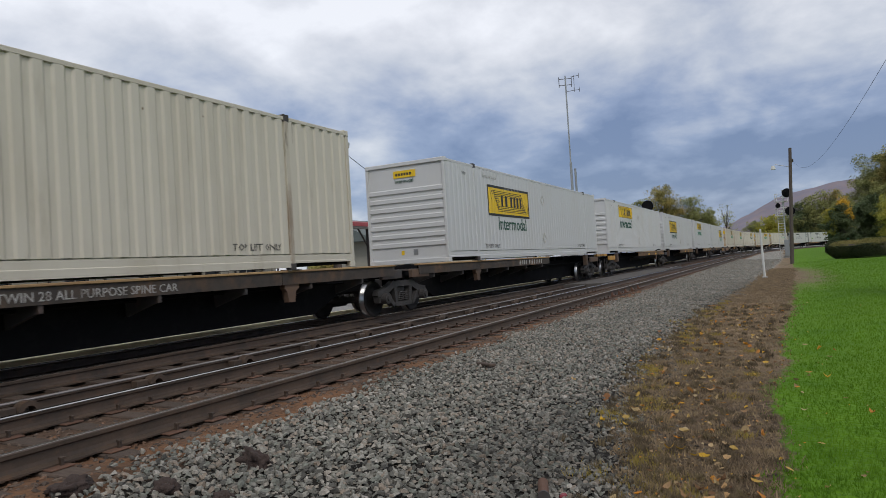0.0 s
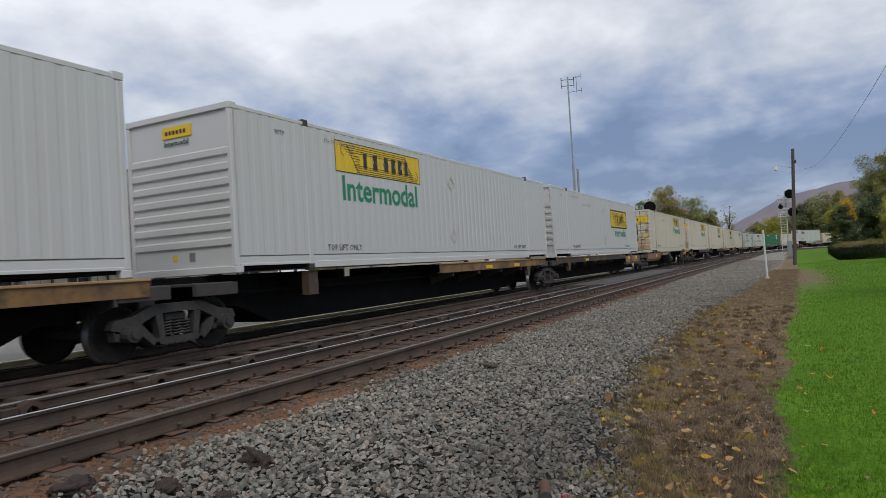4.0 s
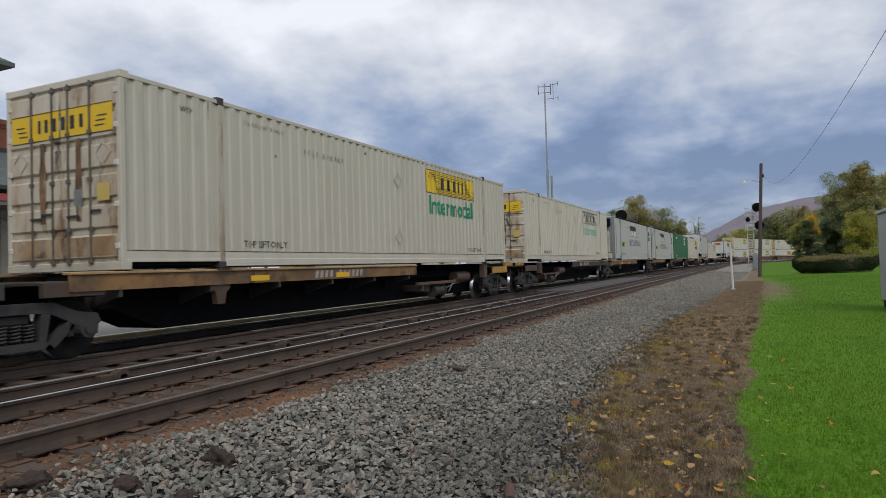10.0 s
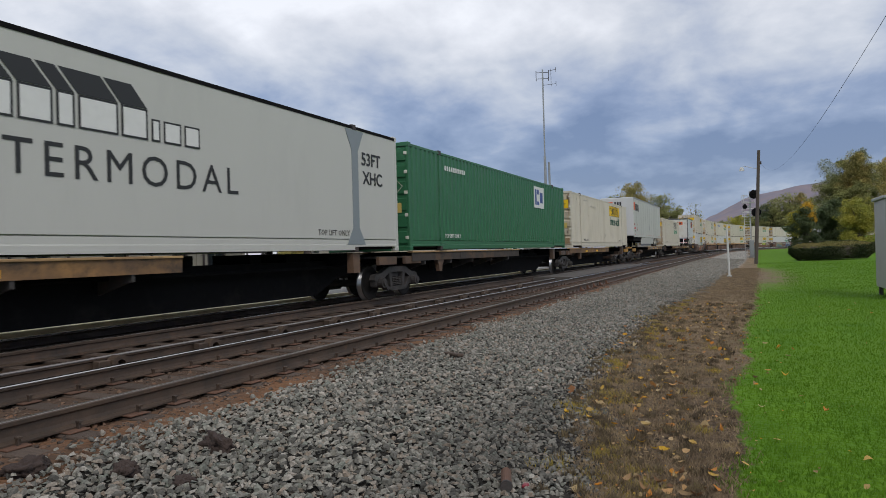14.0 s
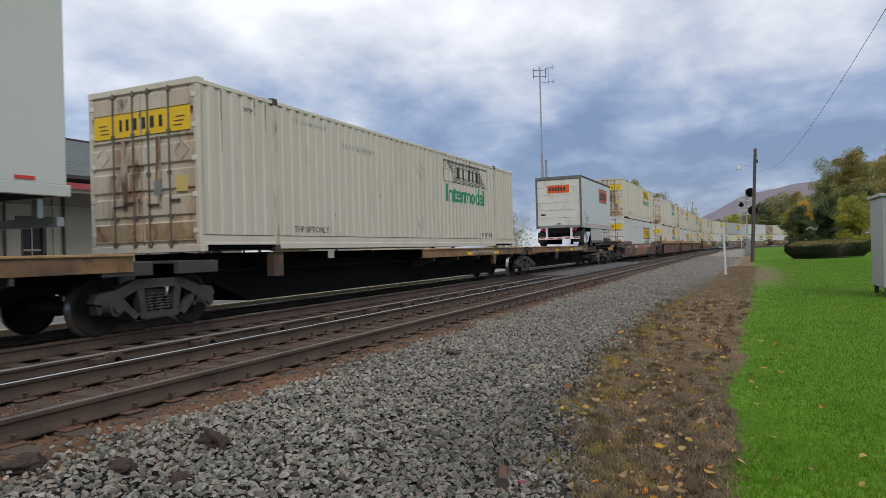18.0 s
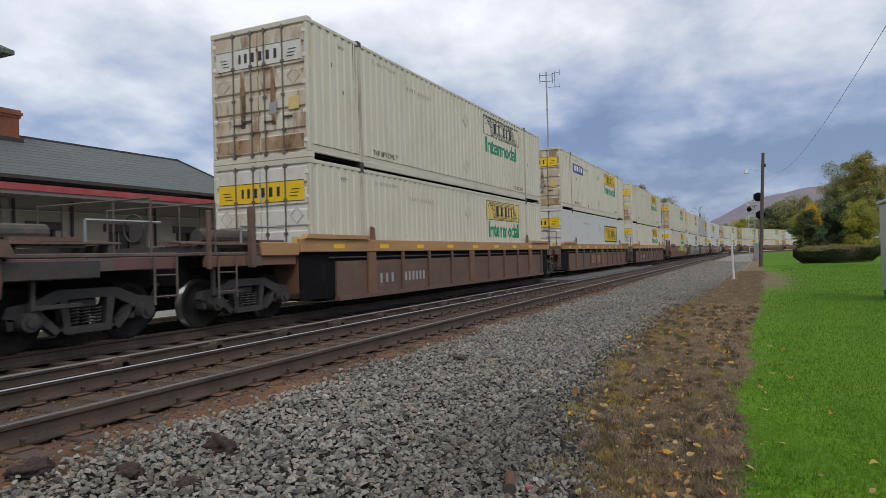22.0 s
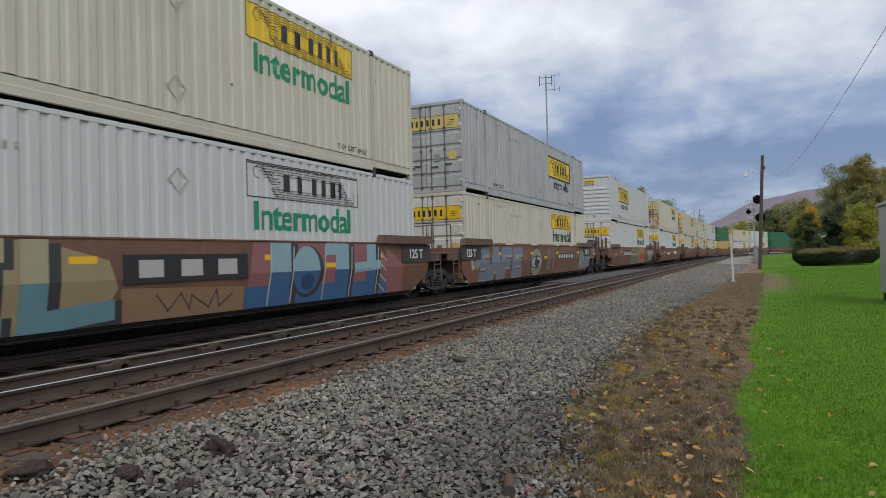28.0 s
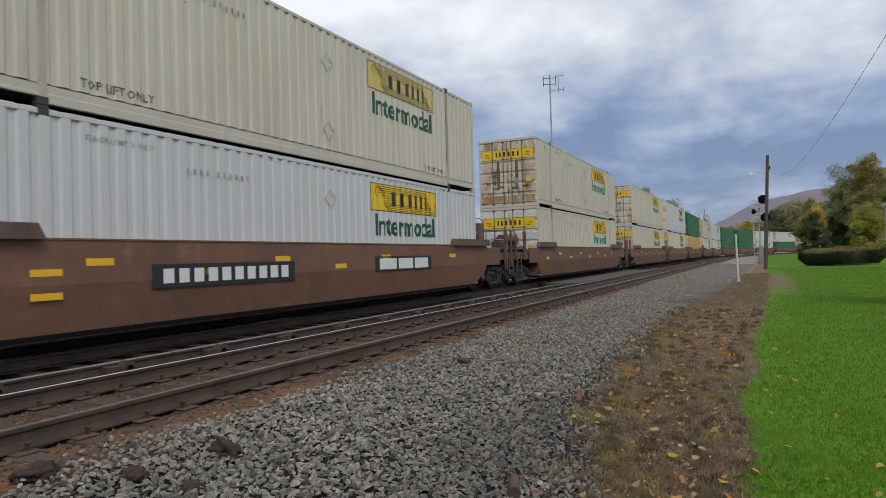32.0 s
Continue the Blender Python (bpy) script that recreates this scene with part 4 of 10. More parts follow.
def spine_unit(u0, u1, trucks, c0, paint, half, texts=(), plates=False, hitch=None, bars=(), gear=None, stub=None, beam=0.0):
    """One platform of a spine car from u0 to u1; trucks lists truck places, c0 the container's end, half which half carries the side ledge, all along the train."""
    n = u1 - u0
    ob = thing("spine_car", "spine car platform with weathered orange-brown side ledge and black centre sill", "rail car", "spine car platforms")
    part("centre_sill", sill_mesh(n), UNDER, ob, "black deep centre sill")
    lo, hi = {"high": (n * 0.475, n - 0.5), "low": (0.45, n * 0.56), "full": (0.6, n - 0.6)}[half]
    if plates:
        hi = 12.1
    if beam:
        lo, hi = beam + 0.015, 10.10
    # the web is darker than the tan flange over it
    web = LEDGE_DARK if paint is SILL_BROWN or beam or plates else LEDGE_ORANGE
    for s in (-1, 1):
        def c_channel(x0, x1):
            bm = bmesh.new()
            y = s * 1.285
            prism(bm, [(y - s * 0.02, 0.925), (y - s * 0.02, 1.149), (y - s * 0.04, 1.149), (y - s * 0.04, 0.945), (y - s * 0.12, 0.945), (y - s * 0.12, 0.925)], x0, x1, "x")
            return bm
        m = lo + (hi - lo) * (0.36 if half == "low" else 0.64)
        for k, (x0, x1) in enumerate(((lo, m - 0.01), (m + 0.01, hi)) if s < 0 else ((lo, hi),)):
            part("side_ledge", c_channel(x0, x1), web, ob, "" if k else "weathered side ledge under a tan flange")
        part("ledge_flange", boxes((lo, hi, min(s * 1.125, s * 1.297), max(s * 1.125, s * 1.297), 1.15, 1.190), bevel=0.008), FLANGE_TAN, ob, "tan ledge flange")
        if beam:
            part("side_plate", boxes((0.9, beam - 0.36, min(s * 1.2, s * 1.292), max(s * 1.2, s * 1.292), 0.74, 1.10), bevel=0.008), PLATE_BROWN, ob, "faded brown-orange side plate")
            part("end_plate", boxes((beam - 0.355, beam, min(s * 1.2, s * 1.292), max(s * 1.2, s * 1.292), 0.74, 1.10), bevel=0.008), ORANGE_CAR, ob, "faded orange side plate")
            part("top_flange", boxes((0.7, beam, min(s * 1.1, s * 1.30), max(s * 1.1, s * 1.30), 1.101, 1.150), bevel=0.008), DARK_STEEL, ob)
            part("bottom_beam", boxes((0.7, beam - 0.1, min(s * 1.12, s * 1.25), max(s * 1.12, s * 1.25), 0.60, 0.739), bevel=0.01), SILL_BROWN, ob)
        if plates:
            part("dark_ledge", c_channel(12.12, 13.2), DARK_STEEL, ob)
            for x0, x1, mat in ((13.21, 14.25, ORANGE_CAR), (14.26, 14.8, SILL_BROWN), (14.81, 17.0, ORANGE_CAR)):
                part("side_plate", boxes((x0, x1, min(s * 1.25, s * 1.292), max(s * 1.25, s * 1.292), 0.70, 1.06), bevel=0.006), mat, ob, "faded orange side plate")
            part("bottom_beam", boxes((13.2, 17.0, min(s * 1.15, s * 1.27), max(s * 1.15, s * 1.27), 0.58, 0.699)), DARK_STEEL, ob)
        step, x = 1.75, lo + 0.8
        while x < hi - 0.3:
            bm = bmesh.new()
            prism(bm, [(s * 1.25, 0.924), (s * 0.52, 0.924), (s * 0.52, 0.62), (s * 1.12, 0.80), (s * 1.25, 0.82)], x - 0.03, x + 0.03, "x")
            part("ledge_bracket", bm, DARK_STEEL, ob)
            x += step
    for q in (0.08, 0.18, 0.28, 0.39, 0.50, 0.61, 0.72, 0.82, 0.92):
        x = q * n
        part("box_support", boxes((x - (0.7 if (half == "high" and q < 0.2) or (half == "low" and q > 0.8) else 0.16), x + (0.9 if half == "high" and q < 0.2 else 0.16), -0.5, 0.5, 1.001, 1.185), bevel=0.01), UNDER, ob)
    if c0 is not None or stub is not None:
        for x in (c0 - u0 + 2.0, c0 - u0 + CL - 2.0) if stub is None else (stub - u0,):
            on = lo < x < hi
            for s in (-1, 1):
                bm = bmesh.new()
                prism(bm, [(x - 0.20, 1.18), (x + 0.20, 1.18), (x + 0.20, 0.86), (x + 0.11, 0.80), (x + 0.07, 0.60), (x - 0.10, 0.60), (x - 0.14, 0.80), (x - 0.20, 0.86)] if on else [(x - 0.14, 1.18), (x + 0.14, 1.18), (x + 0.14, 0.72), (x - 0.14, 0.72)], s * (1.238 if on else 1.29), s * 1.12, "y")
                part("pedestal", bm, SILL_BROWN if s < 0 else UNDER, ob, "hanging container pedestal bracket")
                part("pedestal_foot", boxes((x - 0.17, x + 0.17, s * 1.23 - 0.13, s * 1.23 + 0.1, 1.192, 1.205)), DARK_STEEL, ob)
                part("pedestal_arm", boxes((x - 0.10, x + 0.10, min(s * 0.5, s * 1.16), max(s * 0.5, s * 1.16), 0.90, 1.15)), UNDER, ob)
    for x0, x1, e in ((0.12, 1.0, 0), (n - 1.0, n - 0.12, 1)):
        coupled_end = any(abs(w - u0 - x0) < 2.6 for w in trucks) and any((0.5 < w - u0 < n - 0.5) and abs(w - u0 - x0) < 2.6 for w in trucks)
        part("end_platform", boxes((x0, x1, -1.15, 1.15, 1.02, 1.07), bevel=0.008), DARK_STEEL, ob)
        if coupled_end:
            for s in (-1, 1):
                p0, p1 = (x0 + 0.9, x0 + 2.3) if e == 0 else (x1 - 2.3, x1 - 0.9)
                part("end_plate", boxes((p0, p1, min(s * 1.22, s * 1.29), max(s * 1.22, s * 1.29), 0.84, 1.06), bevel=0.008), END_ORANGE if paint is ORANGE_CAR else paint, ob, "orange-brown end plate above the truck")
                part("corner_plate", boxes((x0, x0 + 0.75, min(s * 1.12, s * 1.24), max(s * 1.12, s * 1.24), 1.071, 1.185), bevel=0.008), END_ORANGE, ob)
            part("grab_iron", rods(((x0 + 0.15, -1.22, 0.35), (x0 + 0.15, -1.22, 0.95), 0.014), ((x0 + 0.55, -1.22, 0.35), (x0 + 0.55, -1.22, 0.95), 0.014), ((x0 + 0.15, -1.22, 0.36), (x0 + 0.55, -1.22, 0.36), 0.014), ((x0 + 0.15, -1.22, 0.65), (x0 + 0.55, -1.22, 0.65), 0.014), n=6), DARK_STEEL, ob)
            part("knuckle_coupler", boxes((-0.2, 0.5, -0.13, 0.13, 0.68, 0.94), bevel=0.03) if e == 0 else boxes((n - 0.5, n + 0.2, -0.13, 0.13, 0.68, 0.94), bevel=0.03), DARK_STEEL, ob)
        else:
            part("joint_plate", boxes((x0, x1, -1.24, -1.14, 0.86, 1.06), bevel=0.008), SILL_BROWN if half == "low" else DARK_STEEL, ob)
    q = hi - lo
    for x in () if paint is SILL_BROWN else (lo + 0.35 * q, lo + 0.62 * q) if not plates and not beam else (beam - 1.75, 113.39 - u0) if beam else (lo + 4.3, 13.75, 15.70):
        y = -1.2665 if not (plates and x > 13 or beam and x < beam) else -1.2935
        part("reflector", boxes((x, x + 0.5, y - 0.004, y, 0.96, 1.06) if y > -1.28 else (x, x + 0.42, y - 0.003, y, 0.86, 1.02)), REFLECTOR, ob, "yellow reflective strip")
    if plates:
        part("number_panel", boxes((16.25, 16.88, -1.2955, -1.2925, 0.78, 1.04)), BLACK_PAINT, ob)
        lettering("53'", 0.26, FADED_INK, ob, pose(16.30, -1.297, 0.83, 90, 0, 0))
    if beam:
        part("number_panel", boxes((beam - 0.92, beam - 0.40, -1.2955, -1.2925, 0.84, 1.08)), BLACK_PAINT, ob)
        lettering("53'", 0.24, FADED_INK, ob, pose(beam - 0.87, -1.297, 0.88, 90, 0, 0))
    for x0, pitch, count in bars:
        for i in range(count):
            part("number_bar", shared("nbar", number_bar), None, ob).matrix_basis = pose(x0 - u0 + pitch * i, 0, 0)
    for text, x in texts:
        lettering(text, 0.17, FADED_INK, ob, pose(x, -1.2675, 0.97, 90, 0, 0))
    part("brake_pipe", rods(((0.6, -0.75, 0.86), (n - 0.6, -0.75, 0.86), 0.03), n=6), UNDER, ob)
    if gear is not None and beam:
        x = gear - u0
        part("control_valve", boxes((x - 0.66, x - 0.20, -1.18, -0.85, 0.62, 0.90), (x - 0.56, x - 0.30, -1.19, -0.9, 0.44, 0.60), bevel=0.04), TRUCK_STEEL, ob, "grimy control valve")
        part("valve_cap", boxes((x - 0.60, x - 0.28, -1.21, -0.9, 0.74, 0.89), bevel=0.03), SILL_BROWN, ob)
        part("air_reservoir", rods(((x - 0.12, -1.0, 0.60), (x + 0.62, -1.0, 0.60), 0.20), ((x - 0.18, -1.0, 0.60), (x + 0.68, -1.0, 0.60), 0.14), n=16), TRUCK_STEEL, ob, "grimy black air reservoir")
        part("reservoir_plate", boxes((x + 0.15, x + 0.42, -1.206, -1.19, 0.58, 0.72)), SILL_BROWN, ob)
        part("valve_pipe", rods(((x - 0.45, -1.1, 0.92), (x - 0.1, -1.1, 0.97), 0.02), ((x - 0.1, -1.1, 0.97), (x + 0.5, -0.8, 0.97), 0.02), n=6), DARK_STEEL, ob)
    elif gear is not None:
        x = gear - u0
        part("gear_beam", boxes((x - 1.3, x + 1.2, -1.12, -1.02, 0.62, 0.70), (x - 1.05, x - 0.97, -1.1, -0.5, 0.45, 0.62), bevel=0.006), SILL_BROWN, ob, "rusty brake gear beam")
        part("brake_cylinder", rods(((x - 0.15, -0.95, 0.42), (x + 0.45, -0.95, 0.42), 0.15), ((x - 0.22, -0.95, 0.42), (x - 0.15, -0.95, 0.42), 0.19), ((x + 0.45, -0.95, 0.42), (x + 0.5, -0.95, 0.42), 0.19), n=14), TRUCK_STEEL, ob, "grimy brake cylinder")
        part("brake_rod", rods(((x + 0.5, -0.95, 0.42), (x + 1.4, -0.95, 0.58), 0.018), ((x + 1.4, -0.95, 0.58), (x + 2.1, -0.9, 0.62), 0.018), ((x + 1.0, -0.95, 0.35), (x + 1.5, -0.95, 0.72), 0.02), n=6), GALV, ob)
        part("control_valve", boxes((x - 0.75, x - 0.35, -1.0, -0.7, 0.40, 0.66), bevel=0.03), TRUCK_STEEL, ob)
        part("air_reservoir", rods(((x + 1.5, -0.9, 0.78), (x + 2.5, -0.9, 0.78), 0.17), n=14), SILL_BROWN, ob, "brown air reservoir")
    if hitch is not None:
        x, e = hitch - u0, 1 if hitch - u0 < n / 2 else -1
        part("hitch_head", boxes((x - 0.4, x + 0.4, -0.45, 0.45, 2.12, 2.24), bevel=0.03), UNDER, ob, "black trailer hitch head")
        for s in (-1, 1):
            part("hitch_leg", rods(((x, s * 0.35, 1.05), (x, s * 0.3, 2.12), 0.09), n=8), UNDER, ob)
            part("hitch_strut", rods(((x + e * 1.7, s * 0.3, 1.05), (x + e * 0.2, s * 0.28, 2.1), 0.075), n=8), UNDER, ob)
        part("wheel_deck", boxes((lo, hi, -1.22, 1.22, 1.10, 1.145)), DARK_STEEL, ob)
        if stub is not None:
            # added plate and brackets: brown stands for light on the black centre sill
            part("sill_plate", boxes((11.2, 15.3, -0.86, -0.78, 0.80, 1.14), bevel=0.01), SILL_BROWN, ob, "brown plate added for the lit centre sill")
            part("sill_bracket", boxes((11.25, 11.33, -0.777, -0.501, 0.8, 0.99), (15.15, 15.23, -0.777, -0.501, 0.8, 0.99)), UNDER, ob)
        part("hitch_base", boxes((x - 1.2, x + 2.2 * e if e > 0 else x + 1.2, -0.7, 0.7, 1.0, 1.05)), UNDER, ob)
    for w in trucks:
        truck(ob, w - u0)
    movers.append((ob, u0, n, 0.0))
    return ob


FOLD = 0.93


def tuck(z):
    """How far the lower half of a smooth well side leans in at this height."""
    return max(0.0, FOLD - z) * 0.16


def well_end_gear(ob, side, x0, x1, style, low_side=False):
    """Tank, brake gear, posts and walkway boards on the platform over a well car's end."""
    for k in range(4):              # slatted crossover boards
        y = -1.22 + 0.27 * k
        part("walkway_board", boxes((x0 + 0.12, x1 - 0.9, y, y + 0.2, 1.40 + 0.02 * k, 1.435 + 0.02 * k), bevel=0.006), END_BROWN, ob)
    part("board_bracket", boxes((x0 + 0.2, x0 + 0.28, -1.2, 1.2, 1.281, 1.398), (x1 - 1.1, x1 - 1.02, -1.2, 1.2, 1.281, 1.398)), DARK_STEEL, ob)
    posts = ((x0 + 0.06, 1.0, 1.96), (x0 + 1.08, 1.0, 2.08)) if side == 0 else ((x1 - 0.9, 0.66, 2.05), (x1 - 0.38, 0.75, 2.07))
    for k, (x, lo, hi) in enumerate(posts if low_side is False else ()):
        w = 0.07 if k == side else 0.11
        part("corner_post", boxes((x, x + w, -1.445, -1.445 + w, lo, hi), bevel=0.008), END_BROWN, ob, "rusty brown corner post")
    z, r = (1.80, 0.19) if side == 0 else (1.93, 0.17)
    t0, t1 = (x1 - 1.75, x1 - 0.12) if side == 0 else (x0 + 0.02, x0 + 1.35)
    if style == "smooth":
        part("air_reservoir", rods(((t0, -0.45, z), (t1, -0.45, z), r), ((t0 - 0.06, -0.45, z), (t1 + 0.06, -0.45, z), r * 0.7), n=16), TANK_GREY, ob, "grimy grey air reservoir")
        part("tank_cradle", boxes((t0 + 0.25, t0 + 0.33, -0.62, -0.28, 1.28, z), (t1 - 0.33, t1 - 0.25, -0.62, -0.28, 1.28, z)), END_BROWN, ob)
        if side == 1:
            part("brake_housing", boxes((x0 + 1.6, x0 + 2.05, -0.55, 0.15, 1.285, 2.36), bevel=0.05), END_BROWN, ob, "tall brown brake gear housing")
            cx, zc, rad = x0 + 2.2, 2.32, 0.25
            ring = [(cx, -0.2 + rad * math.cos(q * math.tau / 16), zc + rad * math.sin(q * math.tau / 16)) for q in range(16)]
            part("hand_wheel", rods(*[(ring[q], ring[(q + 1) % 16], 0.014) for q in range(16)], *[(ring[q], (cx, -0.2, zc), 0.009) for q in range(0, 16, 4)], ((cx, -0.2, zc), (cx - 0.16, -0.2, zc), 0.03), n=6), DARK_STEEL, ob, "spoked hand brake wheel")
        else:
            part("control_valve", boxes((x1 - 2.45, x1 - 2.1, -0.75, -0.3, 1.44, 1.72), (x1 - 2.38, x1 - 2.2, -0.65, -0.4, 1.72, 1.86), bevel=0.03), TANK_GREY, ob)
            part("valve_pipe", rods(((x1 - 2.1, -0.55, 1.62), (x1 - 1.85, -0.7, 1.5), 0.03), ((x1 - 1.85, -0.7, 1.5), (x1 - 1.5, -0.9, 1.5), 0.03), ((x1 - 1.5, -0.9, 1.5), (x1 - 0.2, -0.95, 1.5), 0.03), n=6), TRUCK_STEEL, ob)
    else:
        part("air_reservoir", rods(((t0 + 0.2, -0.3, 1.58), (t1 - 0.1, -0.3, 1.58), 0.14), n=14), TANK_GREY, ob, "grimy grey air reservoir")
        part("guide_rack", boxes((x1 - 1.0, x1 - 0.2, -1.2, -1.12, 1.44, 1.5), (x1 - 1.0, x1 - 0.93, -1.2, 1.1, 1.28, 1.5), (x1 - 0.28, x1 - 0.2, -1.2, -1.12, 1.28, 1.44)) if side == 0 else boxes((x0 + 0.2, x0 + 1.2, -1.2, -1.12, 1.44, 1.5), (x0 + 0.2, x0 + 0.28, -1.2, -1.12, 1.28, 1.44)), END_BROWN, ob)


def well_unit(u0, u1, c0, trucks, style, paint, decor=None, rails=True, bars=False):
    """A deep well car body; c0 is the container's end in it. Style 'smooth' or 'ribbed'."""
    n = u1 - u0
    ob = thing("well_car", {"smooth": "brown double-stack well car with smooth weathered side", "ribbed": "brown double-stack well car with ribbed side and tan top chord"}[style], "rail car", "well cars")
    a, b = c0 - u0 - 0.55, c0 - u0 + CL + 0.55
    TOP = 1.24 if paint is MAROON_CAR else 1.50
    for s in (-1, 1):
        y0, y1 = sorted((s * 1.405, s * 1.34))
        bm = bmesh.new()
        zt = TOP if style == "smooth" else 1.06
        prism(bm, [(a + 0.9, 0.22), (b - 0.9, 0.22), (b - 0.15, 0.62), (b, 0.75), (b, FOLD), (b, zt), (a, zt), (a, FOLD), (a, 0.75), (a + 0.15, 0.62)]
              if style == "smooth" else [(a + 1.25, 0.22), (b - 1.0, 0.22), (b - 1.0, zt), (a + 1.25, zt)], y0, y1, "y")
        if style == "smooth":               # the lower half leans in below the fold
            bmesh.ops.bisect_plane(bm, geom=bm.verts[:] + bm.edges[:] + bm.faces[:], plane_co=(0, 0, FOLD), plane_no=(0, 0, 1))
            for v in bm.verts:
                v.co.y -= s * tuck(v.co.z)
        part("well_side", bm, paint if style == "smooth" else RIBBED_BROWN, ob, "long weathered well side")
        zt = TOP
        if style == "ribbed":
            part("top_chord", boxes((a, b, min(s * 1.34, s * 1.445), max(s * 1.34, s * 1.445), zt + 0.001 - 0.24, zt + 0.03), bevel=0.01), CHORD_TAN, ob, "tan weathered top chord")
            for x0, x1 in ((a + 0.1, a + 2.5), (b - 2.5, b - 0.1)):
                bm = bmesh.new()
                prism(bm, [(x0, zt + 0.031), (x1, zt + 0.031), (x1 - 0.08, zt + 0.12), (x0 + 0.08, zt + 0.12)], min(s * 1.34, s * 1.50), max(s * 1.34, s * 1.50), "y")
                part("top_guide", bm, CHORD_TAN, ob, "raised tan container guide plate")
            for k in range(-5, 6):
                x, wide = (a + b) / 2 + k * 1.5, k in (-4, 0, 4)
                if a + 1.2 < x < b - 0.95:
                    hw = 0.17 if wide else 0.05
                    part("side_post", shared(("wpost", s, wide), lambda: mesh_of("side_post", boxes((-hw, hw, min(s * 1.406, s * 1.465), max(s * 1.406, s * 1.465), 0.25, 1.25), bevel=0.008), BROWN_CAR if wide else RIBBED_BROWN)), None, ob).matrix_basis = pose(x, 0, 0)
            # black plates added for the shade at the well's open ends
            for x0, x1 in ((a + 0.05, a + 1.249), (b - 0.999, b - 0.05)):
                part("end_web", boxes((x0, x1, min(s * 1.335, s * 1.36), max(s * 1.335, s * 1.36), 0.30, 1.262)), UNDER, ob, "black recessed plate standing for the end's shade")
            # black strip added for the shade in the gap under the chord
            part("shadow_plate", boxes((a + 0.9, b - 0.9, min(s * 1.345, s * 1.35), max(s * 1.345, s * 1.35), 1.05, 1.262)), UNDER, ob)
            part("bottom_sill", boxes((a + 1.25, b - 1.0, min(s * 1.406, s * 1.47), max(s * 1.406, s * 1.47), 0.22, 0.31)), RIBBED_BROWN, ob)
            part("side_pipe", rods(((a + 1.0, s * 1.40, 1.14), (b - 1.0, s * 1.40, 1.14), 0.018), n=6), DARK_STEEL, ob)
        else:
            part("top_flange", boxes((a + 2.0, b - 2.0, min(s * 1.30, s * 1.42), max(s * 1.30, s * 1.42), zt + 0.001, zt + 0.025)), paint, ob)
            for x0, x1 in ((a, a + 2.4), (b - 2.6, b + 0.1)):
                bm = bmesh.new()
                prism(bm, [(x0, zt), (x1, zt), (x1 - 0.1, zt + 0.20), (x0 + 0.1, zt + 0.20)], min(s * 1.33, s * 1.52), max(s * 1.33, s * 1.52), "y")
                part("top_guide", bm, END_BROWN, ob, "raised dark brown container guide plate")
        for x in (a + 2.7, b - 2.9) if style == "ribbed" else (a + 0.5, b - 0.7):
            bm = bmesh.new()
            prism(bm, [(x, zt + 0.03), (x + 0.16, zt + 0.03), (x + 0.13, zt + 0.30), (x + 0.02, zt + 0.34)], min(s * 1.36, s * 1.42), max(s * 1.36, s * 1.42), "y")
            if style == "ribbed":
                part("guide_lug", bm, BROWN_CAR, ob)
            else:
                bm.free()
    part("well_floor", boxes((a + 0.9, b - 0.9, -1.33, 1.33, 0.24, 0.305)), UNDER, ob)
    for x in (a + 0.05, b - 0.17):
        part("bulkhead", boxes((x, x + 0.12, -1.33, 1.33, 0.45, 1.42)), paint, ob)
    for side, x0, x1 in ((0, 0.15, a), (1, b, n - 0.15)):
        part("draft_sill", boxes((x0, x1, -0.75, 0.75, 0.72, 1.02), bevel=0.012), UNDER, ob)
        part("end_platform", boxes((x0, x1, -1.32, 1.32, 1.22, 1.28), bevel=0.012), END_GREY, ob, "grimy end platform over the truck")
        for s in (-1, 1):
            part("end_beam", boxes((x0 + 0.1, x1 - 0.02, min(s * 1.33, s * 1.25), max(s * 1.33, s * 1.25), 1.03, 1.215), bevel=0.01), paint, ob)
        m0, m1 = (x1 - 1.07, x1) if side == 0 else (x0, x0 + 1.3)
        if x1 - x0 > 2.0:
            for s in (-1, 1):
                part("shroud_plate", boxes((m0, m1, min(s * 1.40, s * 1.335), max(s * 1.40, s * 1.335), 0.86, 1.45), bevel=0.015) if style == "smooth" and paint is not MAROON_CAR else boxes((m0, m1, min(s * 1.40, s * 1.335), max(s * 1.40, s * 1.335), TOP - 0.30, TOP - 0.05), bevel=0.015), DARK_STEEL if paint is MAROON_CAR else CHORD_TAN if style == "ribbed" else paint, ob, "end plate with scraped edges")
            well_end_gear(ob, side, x0, x1, "ribbed" if paint is MAROON_CAR else style, paint is MAROON_CAR)
        if x1 - x0 > 2.0:
            c = (x0 + x1) / 2
            part("air_pipe", rods(((x0 + 0.2, -1.05, 1.38), (c, -1.05, 1.38), 0.022), ((c, -1.05, 1.38), (c, -1.05, 1.75), 0.022), ((c, -1.05, 1.75), (x1 - 0.1, -1.1, 1.75), 0.022), n=6), GALV, ob)
            part("brake_lever", boxes((c - 0.9, c - 0.84, -1.25, -1.18, 0.55, 1.2), (c - 0.84, c - 0.2, -1.24, -1.19, 0.56, 0.62), bevel=0.008), DARK_STEEL, ob)
        part("bolster_beam", boxes(((x0 + x1) / 2 - 0.2, (x0 + x1) / 2 + 0.2, -1.36, 1.36, 1.03, 1.215)), END_GREY, ob)
